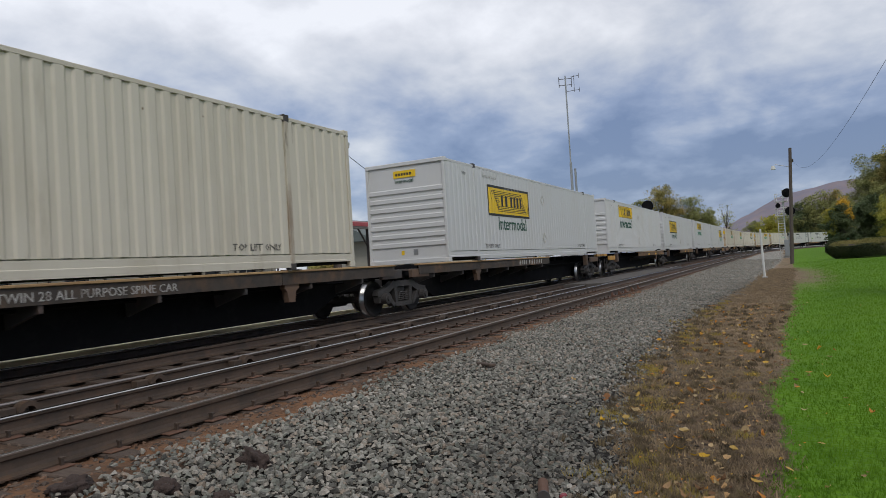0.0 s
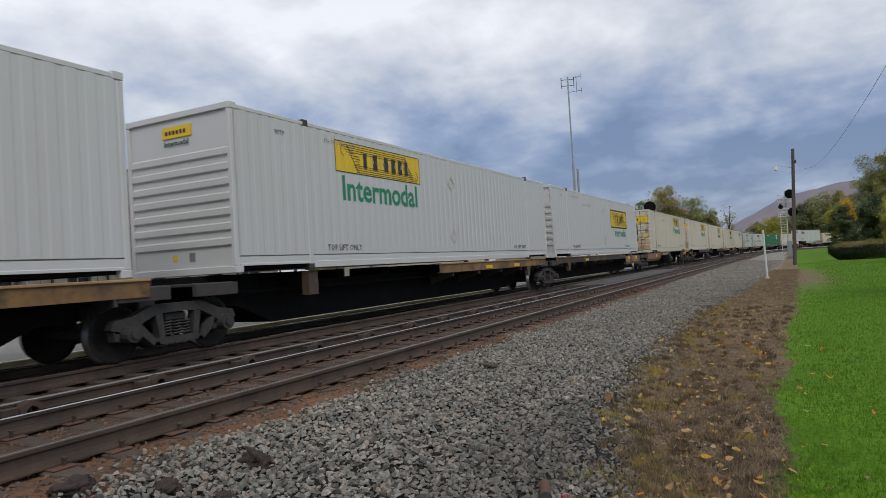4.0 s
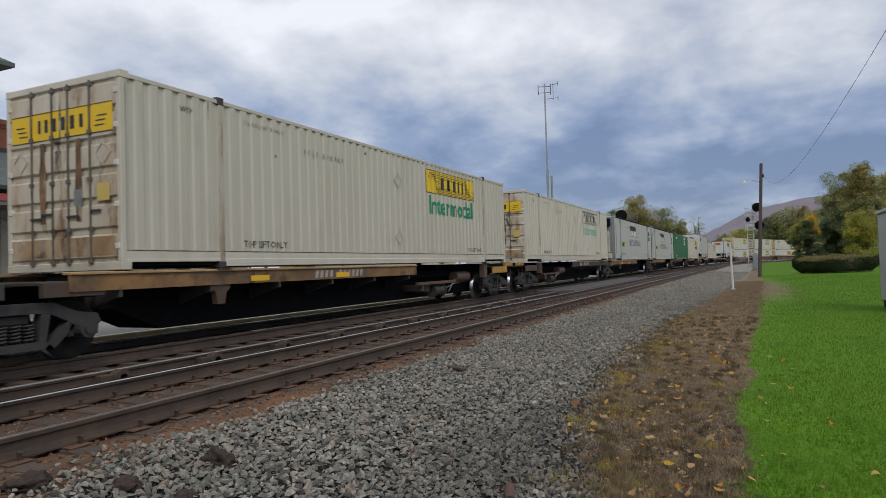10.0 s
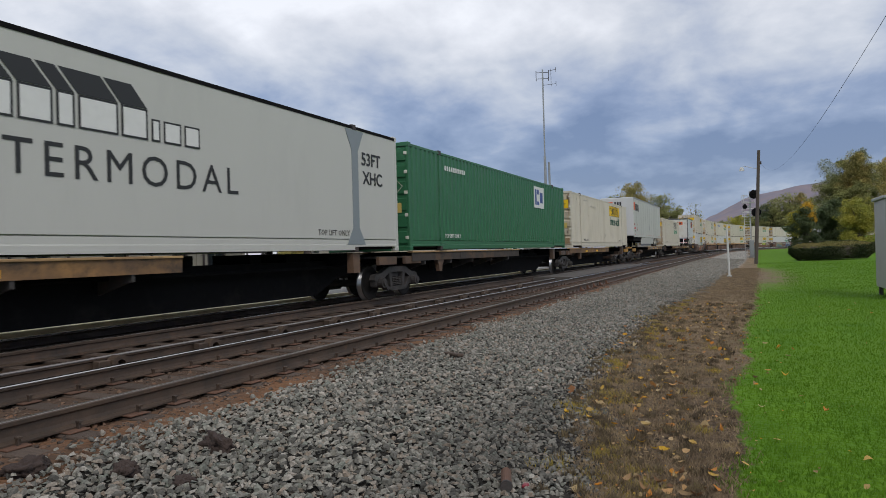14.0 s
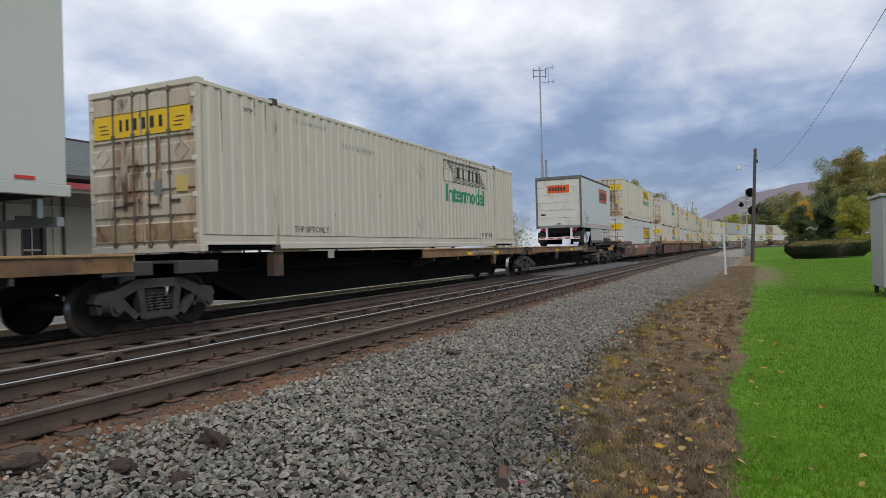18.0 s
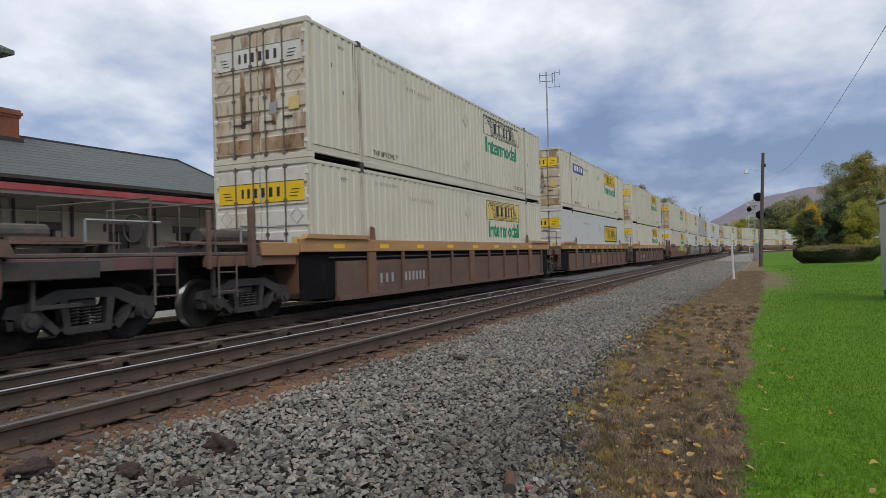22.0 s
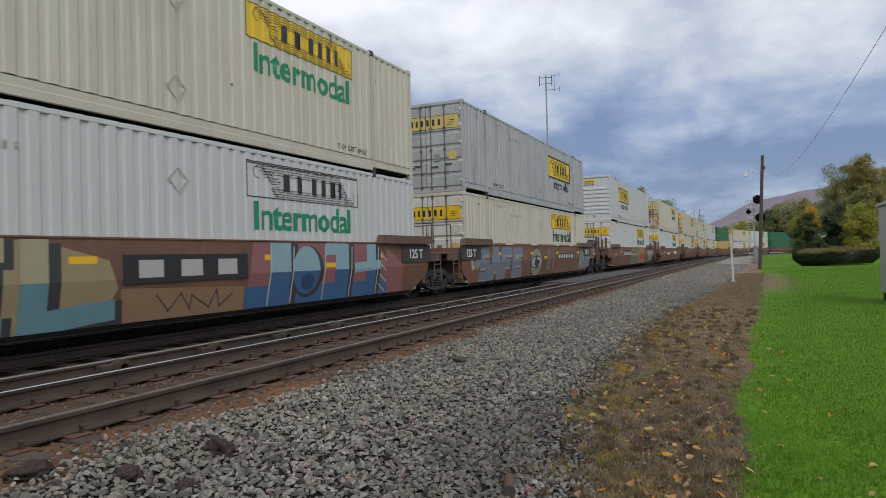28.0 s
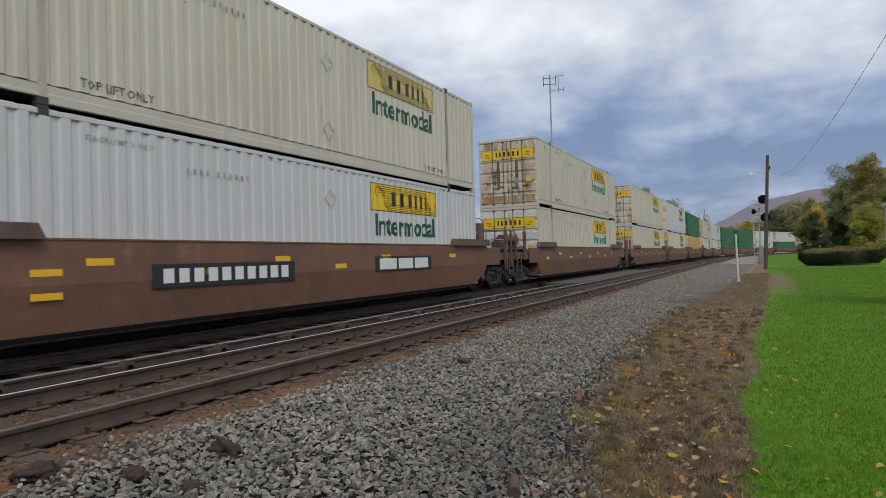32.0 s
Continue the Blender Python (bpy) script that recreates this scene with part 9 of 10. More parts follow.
def utility_pole():
    ob = thing("utility_pole", "leaning weathered wooden utility pole with small lamp", "utility pole")
    bm = bmesh.new()
    rod(bm, (60, -0.54, -0.6), (60, -0.98, 8.81), 0.15, 12, 0.115)
    part("pole", bm, WOOD_POLE, ob)
    part("lamp_arm", rods(((60, -0.85, 7.3), (60, 0.2, 7.62), 0.025), n=6), GALV, ob)
    bm = bmesh.new()
    rod(bm, (60, 0.33, 7.22), (60, 0.33, 7.52), 0.20, 12, 0.12)
    part("lamp_head", bm, RIM, ob, "small pale lamp head")
    part("insulator", rods(((60, -1.1, 7.65), (60, -1.1, 7.9), 0.06), ((60, -0.95, 7.75), (60, -1.1, 7.75), 0.03), n=8), DARK_STEEL, ob)

    def cable(a, b, sag, r, nm):
        w = bmesh.new()
        prev = None
        for k in range(25):
            q = k / 24
            p = Vector(a).lerp(Vector(b), q) - Vector((0, 0, 4 * sag * q * (1 - q)))
            if prev:
                rod(w, prev, p, r, 5)
            prev = p
        part(nm, w, UNDER, ob)
    cable((60, -1.1, 7.8), (8.0, -1.62, 3.9), 1.25, 0.0035, "cable")


utility_pole()


def signal_mast():
    ob = thing("signal_mast", "silver railway signal mast with ladder and black heads", "signal")
    x, y = 86.0, -0.30
    part("mast", rods(((x, y, -0.48), (x, y, 7.4), 0.09), n=10), GALV, ob)
    part("base", boxes((x - 0.35, x + 0.35, y - 0.35, y + 0.35, -0.55, -0.2), bevel=0.02), CONCRETE, ob)
    lx = x - 0.55
    for yy in (-0.30, 0.35):
        part("ladder_rail", rods(((lx, yy, -0.35), (lx, yy, 7.0), 0.035), n=6), RIM, ob)
    for k in range(24):
        part("rung", rods(((lx, -0.30, -0.1 + 0.3 * k), (lx, 0.35, -0.1 + 0.3 * k), 0.022), n=5), RIM, ob)
    for zz in (4.4, 6.0):
        part("platform", boxes((x - 0.9, x - 0.1, -0.75, 0.55, zz, zz + 0.05)), RIM, ob)
        part("railing", rods(((x - 0.9, 0.55, zz), (x - 0.9, 0.55, zz + 0.9), 0.03), ((x - 0.9, -0.75, zz), (x - 0.9, -0.75, zz + 0.9), 0.03), ((x - 0.9, -0.75, zz + 0.9), (x - 0.9, 0.55, zz + 0.9), 0.03), ((x - 0.9, -0.75, zz + 0.45), (x - 0.9, 0.55, zz + 0.45), 0.03), n=5), RIM, ob)
    for yy, zz, r in ((-0.75, 6.95, 0.52), (0.25, 5.55, 0.26), (-0.95, 4.85, 0.52)):
        bm = bmesh.new()
        rod(bm, (x - 0.95, yy, zz), (x - 1.0, yy, zz), r, 20)
        h = part("signal_head", bm, UNDER, ob, "black round signal target")
        part("hood", rods(((x - 1.02, yy, zz + 0.2), (x - 1.35, yy, zz + 0.2), 0.12), ((x - 1.02, yy, zz - 0.15), (x - 1.35, yy, zz - 0.15), 0.12), n=10), UNDER, h)
        part("head_arm", rods(((x, y, zz), (x - 0.95, yy, zz), 0.04), n=6), GALV, ob)
    c = thing("relay_case", "grey metal relay case at the signal", "relay case")
    part("case", boxes((84.5, 85.2, -0.62, -0.12, -0.3, 1.6), bevel=0.02), GALV, c)
    part("case_door", boxes((84.47, 84.498, -0.58, -0.16, -0.15, 1.5)), GALV, c)
    part("leg", boxes((84.6, 85.1, -0.55, -0.2, -0.5, -0.301)), CONCRETE, c)
    s = thing("signal_mast", "far black signal head on a mast behind the train", "signal")
    bm = bmesh.new()
    rod(bm, (100, 17.3, 7.9), (99.92, 17.3, 7.9), 0.85, 18)
    part("signal_head", bm, UNDER, s)
    part("mast", rods(((100.2, 17.3, -0.05), (100.2, 17.3, 8.6), 0.1), n=8), DARK_STEEL, s)


signal_mast()


def marker_post():
    ob = thing("marker_post", "slim white marker post at the ballast edge", "post")
    bm = bmesh.new()
    rod(bm, (36, 0.90, -0.48), (36, 0.96, 1.93), 0.055, 10, 0.05)
    part("post", bm, RIM, ob)
    part("foot", boxes((35.88, 36.12, 0.78, 1.02, -0.5, -0.40), bevel=0.02), CONCRETE, ob)


marker_post()


def equipment_box():
    ob = thing("equipment_cabinet", "grey sheet-metal equipment cabinet on short legs", "cabinet")
    x0, y1 = 21.4, -3.42
    part("body", boxes((x0, x0 + 1.8, y1 - 1.4, y1, -0.22, 2.28), bevel=0.02), GREY_CABINET, ob)
    part("roof", boxes((x0 - 0.06, x0 + 1.86, y1 - 1.46, y1 + 0.06, 2.281, 2.37), bevel=0.015), GREY_CABINET, ob)
    d = part("door", boxes((x0 - 0.025, x0 - 0.002, y1 - 1.25, y1 - 0.12, -0.1, 2.15), bevel=0.004), GREY_CABINET, ob)
    part("handle", boxes((x0 - 0.07, x0 - 0.026, y1 - 0.34, y1 - 0.16, 0.98, 1.04)), DARK_STEEL, d)
    for z in (0.25, 1.9):
        part("hinge", boxes((x0 - 0.04, x0 - 0.026, y1 - 1.3, y1 - 1.24, z - 0.08, z + 0.08)), GALV, d)
    part("vent", boxes(*[(x0 - 0.032, x0 - 0.026, y1 - 0.5, y1 - 0.2, 0.05 + 0.06 * k, 0.085 + 0.06 * k) for k in range(4)]), DARK_STEEL, d)
    for yy in (y1 - 1.3, y1 - 0.15):
        for xx in (x0 + 0.05, x0 + 1.65):
            part("leg", boxes((xx, xx + 0.1, yy, yy + 0.1, -0.52, -0.221)), DARK_STEEL, ob)


GREY_CABINET = surface("grey_cabinet_paint", (0.33, 0.335, 0.335), 0.45, metal=0.1, grain=0.05, stain=[((0.25, 0.25, 0.25), 1.2, 0.62, 0.12, 0.5)])
equipment_box()


def small_litter():
    rnd = random.Random(9)

    def lump(name, x, y, size, mat, label, category, stretch=(1, 1, 0.6), turn=0):
        bm = bmesh.new()
        bmesh.ops.create_icosphere(bm, subdivisions=4, radius=1)
        for v in bm.verts:
            n1 = noise.noise(v.co * 1.4 + Vector((x, y, 0))) * 0.45 + noise.noise(v.co * 3.5 + Vector((y, x, 1))) * 0.35 + noise.noise(v.co * 10 + Vector((y, x, 1))) * 0.16
            v.co = Vector((v.co.x * stretch[0], v.co.y * stretch[1], v.co.z * stretch[2])) * size * (1 + n1)
        ob = tagged(new(name, mesh_of(name, bm, mat, True)), label, category)
        ob.matrix_basis = pose(x, y, ground_z(x, y) + size * stretch[2] * 0.55, 0, 0, turn)
    lump("dirt_clod", 3.15, 3.88, 0.085, CLOD, "dark crumbled clod on the ballast", "clod", (1.0, 1.1, 0.75), 20)
    lump("dirt_clod", 3.84, 3.72, 0.115, CLOD, "dark brown clod of earth on the ballast", "clod", (1.45, 0.7, 0.75), 71)
    lump("dirt_clod", 3.22, 3.42, 0.07, CLOD, "small dark clod on the ballast", "clod", (1.1, 0.9, 0.6))
    lump("dirt_clod", 2.85, 4.45, 0.115, CLOD, "dark brown clod beside the rail", "clod", (1.2, 0.9, 0.6))
    st = tagged(new("wood_scrap", mesh_of("wood_scrap", boxes((-0.26, 0.26, -0.05, 0.05, 0, 0.045), bevel=0.012), TIE)), "short dark scrap of wood on the ballast", "wood scrap")
    st.matrix_basis = pose(8.36, 3.75, ground_z(8.1, 3.7) + 0.035, 0, 4, 46)
    can = thing("rusty_can", "short rusty reddish can lying in the gravel", "can")
    part("can_body", rods(((4.06, 1.47, -0.405), (4.31, 1.56, -0.405), 0.036), n=14), PLATE_RUST, can)
    part("can_rim", rods(((4.05, 1.466, -0.405), (4.066, 1.472, -0.405), 0.040), n=14), DARK_STEEL, can)
    part("red_wrapper", shared("wrap", lambda: mesh_of("red_wrapper", boxes((4.18, 4.24, 1.37, 1.41, -0.455, -0.43), bevel=0.008), DULL_RED)), None, can)


DULL_RED = surface("crumpled_red_film", (0.20, 0.02, 0.03), 0.5, grain=0.2)
CLOD = surface("dark_brown_earth", (0.045, 0.03, 0.025), 0.95, grain=0.3, grain_scale=25, bump=0.6, bump_scale=60)
small_litter()

# ---------------------------------------------------------------- plants, hills
def leaf_material(name, colours, rough=0.7, soft=0.7, vary=0.20, patch=0.45, thru=0.25):
    """Leaves: each takes its own shade from a short range of autumn or summer colours."""
    m = bpy.data.materials.new(name)
    m.use_nodes = True
    n, l = m.node_tree.nodes, m.node_tree.links
    b = n["Principled BSDF"]
    b.inputs["Roughness"].default_value = rough
    b.inputs["Specular IOR Level"].default_value = 0.25
    geo = n.new("ShaderNodeNewGeometry")
    r = n.new("ShaderNodeValToRGB")
    e = r.color_ramp.elements
    e[0].color, e[1].color = (*colours[0], 1), (*colours[-1], 1)
    for k, c in enumerate(colours[1:-1]):
        e.new((k + 1) / (len(colours) - 1)).color = (*c, 1)
    t = n.new("ShaderNodeTexNoise")
    t.inputs["Scale"].default_value, t.inputs["Detail"].default_value = patch, 3
    l.new(geo.outputs["Position"], t.inputs["Vector"])
    mx = n.new("ShaderNodeMath")
    mx.operation = "MULTIPLY_ADD"
    mx.inputs[1].default_value, mx.inputs[2].default_value = vary, 0.23 - vary / 2
    l.new(geo.outputs["Random Per Island"], mx.inputs[0])
    ad = n.new("ShaderNodeMath")
    ad.operation = "MULTIPLY_ADD"
    ad.inputs[1].default_value = 1.1
    l.new(t.outputs[0], ad.inputs[0])
    sb = n.new("ShaderNodeMath")
    sb.operation, sb.inputs[1].default_value = "SUBTRACT", 0.28
    l.new(mx.outputs[0], sb.inputs[0])
    l.new(sb.outputs[0], ad.inputs[2])
    l.new(ad.outputs[0], r.inputs[0])
    l.new(r.outputs[0], b.inputs["Base Color"])
    # thin blades scatter light among one another: shade them less by their own tilt
    lift = n.new("ShaderNodeVectorMath")
    lift.operation, lift.inputs[1].default_value = "ADD", (0, 0, soft)
    norm = n.new("ShaderNodeVectorMath")
    norm.operation = "NORMALIZE"
    l.new(geo.outputs["Normal"], lift.inputs[0])
    l.new(lift.outputs[0], norm.inputs[0])
    l.new(norm.outputs[0], b.inputs["Normal"])
    tr, sh = n.new("ShaderNodeBsdfTranslucent"), n.new("ShaderNodeMixShader")
    sh.inputs[0].default_value = thru
    l.new(r.outputs[0], tr.inputs["Color"])
    l.new(b.outputs[0], sh.inputs[1])
    l.new(tr.outputs[0], sh.inputs[2])
    l.new(sh.outputs[0], n["Material Output"].inputs["Surface"])
    return m


OLIVE = leaf_material("olive_green_leaves", [(0.130, 0.158, 0.058), (0.215, 0.238, 0.084), (0.300, 0.295, 0.100), (0.41, 0.33, 0.10)], soft=1.0)
TURNING = leaf_material("turning_autumn_leaves", [(0.150, 0.160, 0.058), (0.255, 0.240, 0.078), (0.380, 0.295, 0.088), (0.50, 0.33, 0.08)], soft=1.0)
DEEP = leaf_material("deep_green_leaves", [(0.058, 0.086, 0.042), (0.085, 0.120, 0.054), (0.125, 0.152, 0.062), (0.175, 0.185, 0.070)], soft=1.0)
GOLD = leaf_material("yellow_green_leaves", [(0.17, 0.20, 0.040), (0.27, 0.28, 0.050), (0.42, 0.37, 0.055), (0.56, 0.40, 0.055)])
FLAME = leaf_material("orange_yellow_leaves", [(0.50, 0.34, 0.04), (0.62, 0.38, 0.04), (0.66, 0.33, 0.03)])
# top leaves far lighter than the sides: brown tint plus skylight put into colour
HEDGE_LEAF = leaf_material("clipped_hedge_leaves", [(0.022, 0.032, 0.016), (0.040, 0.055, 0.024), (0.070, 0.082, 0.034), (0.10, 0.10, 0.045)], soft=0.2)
HEDGE_TOP = leaf_material("browned_skylit_hedge_top_leaves", [(0.10, 0.105, 0.030), (0.16, 0.150, 0.042), (0.20, 0.165, 0.055), (0.15, 0.17, 0.045)])
BARK = surface("grey_brown_bark", (0.075, 0.06, 0.05), 0.95, grain=0.3, grain_scale=6, stretch=(1, 1, 0.3), bump=0.5)


def leaves_mesh(name, pts, size, rs, mat, up=0.35):
    k = len(pts)
    nrm = rs.normal(0, 1, (k, 3))
    nrm[:, 2] = abs(nrm[:, 2]) + up
    nrm /= np.linalg.norm(nrm, axis=1)[:, None]
    t = np.cross(nrm, rs.normal(0, 1, (k, 3)))
    t /= np.linalg.norm(t, axis=1)[:, None]
    b = np.cross(nrm, t)
    s = (size * (0.55 + 0.9 * rs.rand(k)))[:, None]
    v = np.stack([pts + t * s, pts + b * s * 0.55 + nrm * s * 0.12, pts - t * s, pts - b * s * 0.55 + nrm * s * 0.12], 1).reshape(-1, 3)
    f = np.arange(4 * k).reshape(-1, 4)
    me = bpy.data.meshes.new(name)
    me.from_pydata(v.tolist(), [], f.tolist())
    me.materials.append(mat)
    return me


def tree(x, y, height, width, mat, seed, label, count=6000, leaf=0.30, low=0.18, sparse=0.0, category="tree"):
    """Tapered trunk, forking limbs, and a crown of loose leaf clumps round the limb ends."""
    rs = np.random.RandomState(seed)
    z0 = ground_z(x, y) - 0.1
    ob = thing("tree", label, category, "trees")
    bm = bmesh.new()
    rod(bm, (x, y, z0), (x + 0.02 * height * rs.normal(), y, z0 + height * 0.5), 0.022 * height + 0.05, 9, 0.012 * height)
    limbs = bmesh.new()
    tips = []
    for k in range(13):
        a = k * 2.4 + rs.rand()
        q = 0.22 + 0.05 * k
        base = Vector((x, y, z0 + height * min(q, 0.5)))
        zt = low + (0.95 - low) * ((k + 0.5) / 13) ** 0.9
        rad = width * 0.42 * math.sin(math.pi * min(1, 0.22 + 0.78 * zt)) ** 0.7 * (0.55 + 0.45 * rs.rand())
        tip = Vector((x + rad * math.cos(a), y + rad * math.sin(a), z0 + height * zt))
        midp = base.lerp(tip, 0.5) + Vector((0, 0, 0.04 * height))
        rod(limbs, base, midp, 0.009 * height, 6, 0.006 * height)
        rod(limbs, midp, tip, 0.006 * height, 5, 0.002 * height)
        tips.append((tip, 0.13 * width + 0.045 * height * rs.rand()))
        for _ in range(2):
            tp = midp + Vector(rs.normal(0, 0.12 * width, 3))
            rod(limbs, midp, tp, 0.004 * height, 4, 0.0015 * height)
            tips.append((tp, 0.12 * width + 0.03 * height * rs.rand()))
    tips.append((Vector((x, y, z0 + height * 0.93)), 0.11 * width))
    part("trunk", bm, BARK, ob)
    part("branchwork", limbs, BARK, ob)
    per = count // len(tips)
    pts = []
    for c, r in tips:
        subs = np.array(c) + rs.normal(0, 0.55, (7, 3)) * r * np.array([1, 1, 0.75])
        pick = subs[rs.randint(0, 7, per)]
        d = rs.normal(0, 1, (per, 3))
        d /= np.linalg.norm(d, axis=1)[:, None]
        pts.append(pick + d * (r * (0.25 + 0.5 * rs.rand(per) ** 0.6))[:, None] * np.array([1, 1, 0.8]))
    pts = np.concatenate(pts)
    pts = pts[(pts[:, 2] > z0 + height * low * 0.6) & (rs.rand(len(pts)) > sparse)]
    part("crown", leaves_mesh("crown", pts, leaf, rs, mat), None, ob)
    return ob


def across(x, bearing):
    """Sideways place of something x metres off, at a bearing given in thousandths to the line's near side."""
    return -x * bearing / 1000


# the group at the edge of the lawn
tree(122, across(122, 116), 14.0, 8.6, OLIVE, 11, "tall broad tree with olive and rusty autumn leaves", 56000, 0.105, 0.12)
tree(119, across(119, 134), 14.6, 6.0, OLIVE, 21, "slender olive tree rising from the group", 24000, 0.10, 0.25)
tree(117.5, across(117.5, 129), 14.1, 5.0, TURNING, 23, "orange-brown crown rising among olive trees", 20000, 0.11, 0.60)
tree(128, across(128, 172), 13.5, 8.5, TURNING, 12, "tall tree turning orange in autumn", 18000, 0.15, 0.1)
tree(112, across(112, 98), 7.6, 5.6, DEEP, 14, "dark green tree under taller ones", 20000, 0.13, 0.02)
tree(116, across(116, 124), 9.5, 8.0, OLIVE, 13, "olive green tree at the wood's edge", 20000, 0.13, 0.02)
tree(95, across(95, 67), 6.2, 3.7, DEEP, 15, "dark rounded tree standing before the train", 26000, 0.085, 0.02)
tree(95.6, across(95.6, 72), 7.0, 2.2, FLAME, 16, "young tree with orange-yellow leaves at its top", 3600, 0.08, 0.80)
tree(95.2, across(95.2, 58), 6.0, 2.4, GOLD, 20, "yellow-green sapling beside the dark tree", 5000, 0.08, 0.55)
tree(90, across(90, 130), 6.6, 4.4, GOLD, 17, "small yellow-green tree on the lawn", 18000, 0.08, 0.08)
tree(105, across(105, 190), 11.0, 9, TURNING, 19, "rust-tinted tree above the lawn", 14000, 0.14, 0.06)
tree(90, across(90, 182), 6.0, 5.0, GOLD, 18, "yellow-green shrub tree beside the lawn", 10000, 0.08, 0.05)
# woods beyond the curve
for k, (x, q, h, w, m) in enumerate(((275, -14, 12.0, 11, GOLD), (280, 2, 12.0, 10, OLIVE), (285, 19, 16.5, 12, DEEP), (285, 33, 19.0, 14, OLIVE), (290, 49, 20.3, 13, OLIVE), (292, 63, 21.0, 10, TURNING),
                                     (285, 75, 18.5, 11, OLIVE), (300, 8, 10.5, 13, DEEP), (280, -30, 10.5, 10, OLIVE), (290, 41, 12.0, 14, DEEP), (300, 92, 19.0, 15, OLIVE), (290, 25, 11.0, 12, OLIVE))):
    tree(x, across(x, q), h, w, m, 40 + k, "tree of the wood beyond the curve", 9000, 0.26, 0.02)
# behind the train
tree(168, 25.0, 17.0, 11, TURNING, 61, "tall tree with gold-brown leaves behind the train", 18000, 0.18, 0.1)
tree(172, 19.5, 14.0, 9, OLIVE, 62, "olive autumn tree behind the train", 13000, 0.18, 0.08)
tree(176, 16.0, 11.0, 7, OLIVE, 63, "olive tree behind the train", 10000, 0.18, 0.05)
tree(166, 30.5, 14.5, 8, OLIVE, 64, "olive tree behind the train", 10000, 0.18, 0.05)
tree(192, 13.2, 13.4, 6.5, OLIVE, 65, "nearly bare thin tree behind the train", 2200, 0.20, 0.25, sparse=0.72)
for k, (x, y, h) in enumerate(((46, 27, 2.0), (52, 33, 2.6), (40, 31, 1.9), (70, 40, 6.0), (90, 45, 7.5), (120, 42, 8.0))):
    tree(x, y, h, h * 1.5, OLIVE if k % 2 else TURNING, 80 + k, "low roadside tree beyond the platform", 6000, 0.13, 0.0)


def hedge():
    """A long clipped loaf, undercut at the foot, its top browned and its colour lightened for skylight; it runs up the
    slope.
    """
    rs = np.random.RandomState(7)
    ob = thing("hedge", "long clipped dark hedge with browned, light-tinted top on the lawn", "hedge")
    a, b = Vector((67.5, -3.9, -0.44)), Vector((72.5, -10.1, -0.30))
    ax = (b - a).normalized()
    side = Vector((-ax.y, ax.x, 0)).normalized()
    half, deep, mid = (b - a).length / 2, 1.75, (a + b) / 2

    def shell(n, top):
        ang, q = rs.rand(n) * math.tau, np.sqrt(rs.rand(n))
        q = q if top else np.ones(n)
        u, v = np.sign(np.cos(ang)) * abs(np.cos(ang)) ** 0.6 * q, np.sign(np.sin(ang)) * abs(np.sin(ang)) ** 0.6 * q
        h = 1.34 + 0.10 * u + 0.05 * np.sin(u * 9) + 0.18 * v - 0.10 * abs(u) ** 4
        w = np.ones(n) if top else rs.rand(n) ** 0.8
        out = np.where(w > 0.5, 1.0, 0.80 + 0.4 * w)
        z = h * w - (0.20 * q ** 6 if top else 0)
        pts = np.stack([mid.x + ax.x * u * half * out + side.x * v * deep * out, mid.y + ax.y * u * half * out + side.y * v * deep * out, mid.z + ax.z * u * half + z], -1)
        return pts + rs.normal(0, 0.045, (n, 3))
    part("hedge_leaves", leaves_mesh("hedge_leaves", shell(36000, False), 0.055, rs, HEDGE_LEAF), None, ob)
    part("hedge_top", leaves_mesh("hedge_top", shell(16000, True), 0.055, rs, HEDGE_TOP), None, ob, "browned clipped top with skylight in its colour")
    core = bmesh.new()
    box(core, -half * 0.82, half * 0.82, -deep * 0.72, deep * 0.72, 0.0, 1.15, bevel=0.3)
    part("hedge_core", core, BARK, ob).matrix_basis = pose(mid.x, mid.y, mid.z, 0, 0, math.degrees(math.atan2(ax.y, ax.x)))


hedge()


def hills():
    # distance haze is mixed into the ridge's base and stain colours
    m = surface("haze_tinted_wooded_hill", (0.175, 0.158, 0.195), 1.0, grain=0.22, grain_scale=0.02, stain=[((0.24, 0.18, 0.175), 0.012, 0.55, 0.12, 0.7), ((0.17, 0.165, 0.20), 0.03, 0.58, 0.1, 0.6)], coord="Object")
    ys = np.linspace(-3200, 520, 140)
    crest = np.interp(ys, [-3200, -1800, -900, -475, -312, -194, -9, 189, 330, 520], [150, 260, 215, 227, 240, 232, 199, 99, 40, -5])
    verts, rows = [], 7
    for i, yy in enumerate(ys):
        for k in range(rows):
            q = k / (rows - 1)
            r = noise.noise(Vector((yy * 0.012, q * 2, 0)))
            verts.append((2300 + 700 * q + 60 * r, yy, -2 + (crest[i] + 2 + 5 * noise.noise(Vector((yy * 0.03, 5, 0)))) * q ** 0.8 + 12 * r * q * (1 - q)))
    f = [(i * rows + k, (i + 1) * rows + k, (i + 1) * rows + k + 1, i * rows + k + 1) for i in range(len(ys) - 1) for k in range(rows - 1)]
    me = bpy.data.meshes.new("hill")
    me.from_pydata(verts, [], f)
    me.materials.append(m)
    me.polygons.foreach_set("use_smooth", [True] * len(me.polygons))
    tagged(new("hill", me), "distant long wooded autumn ridge with purple-brown haze in its colour", "hill", kind="structure")


hills()


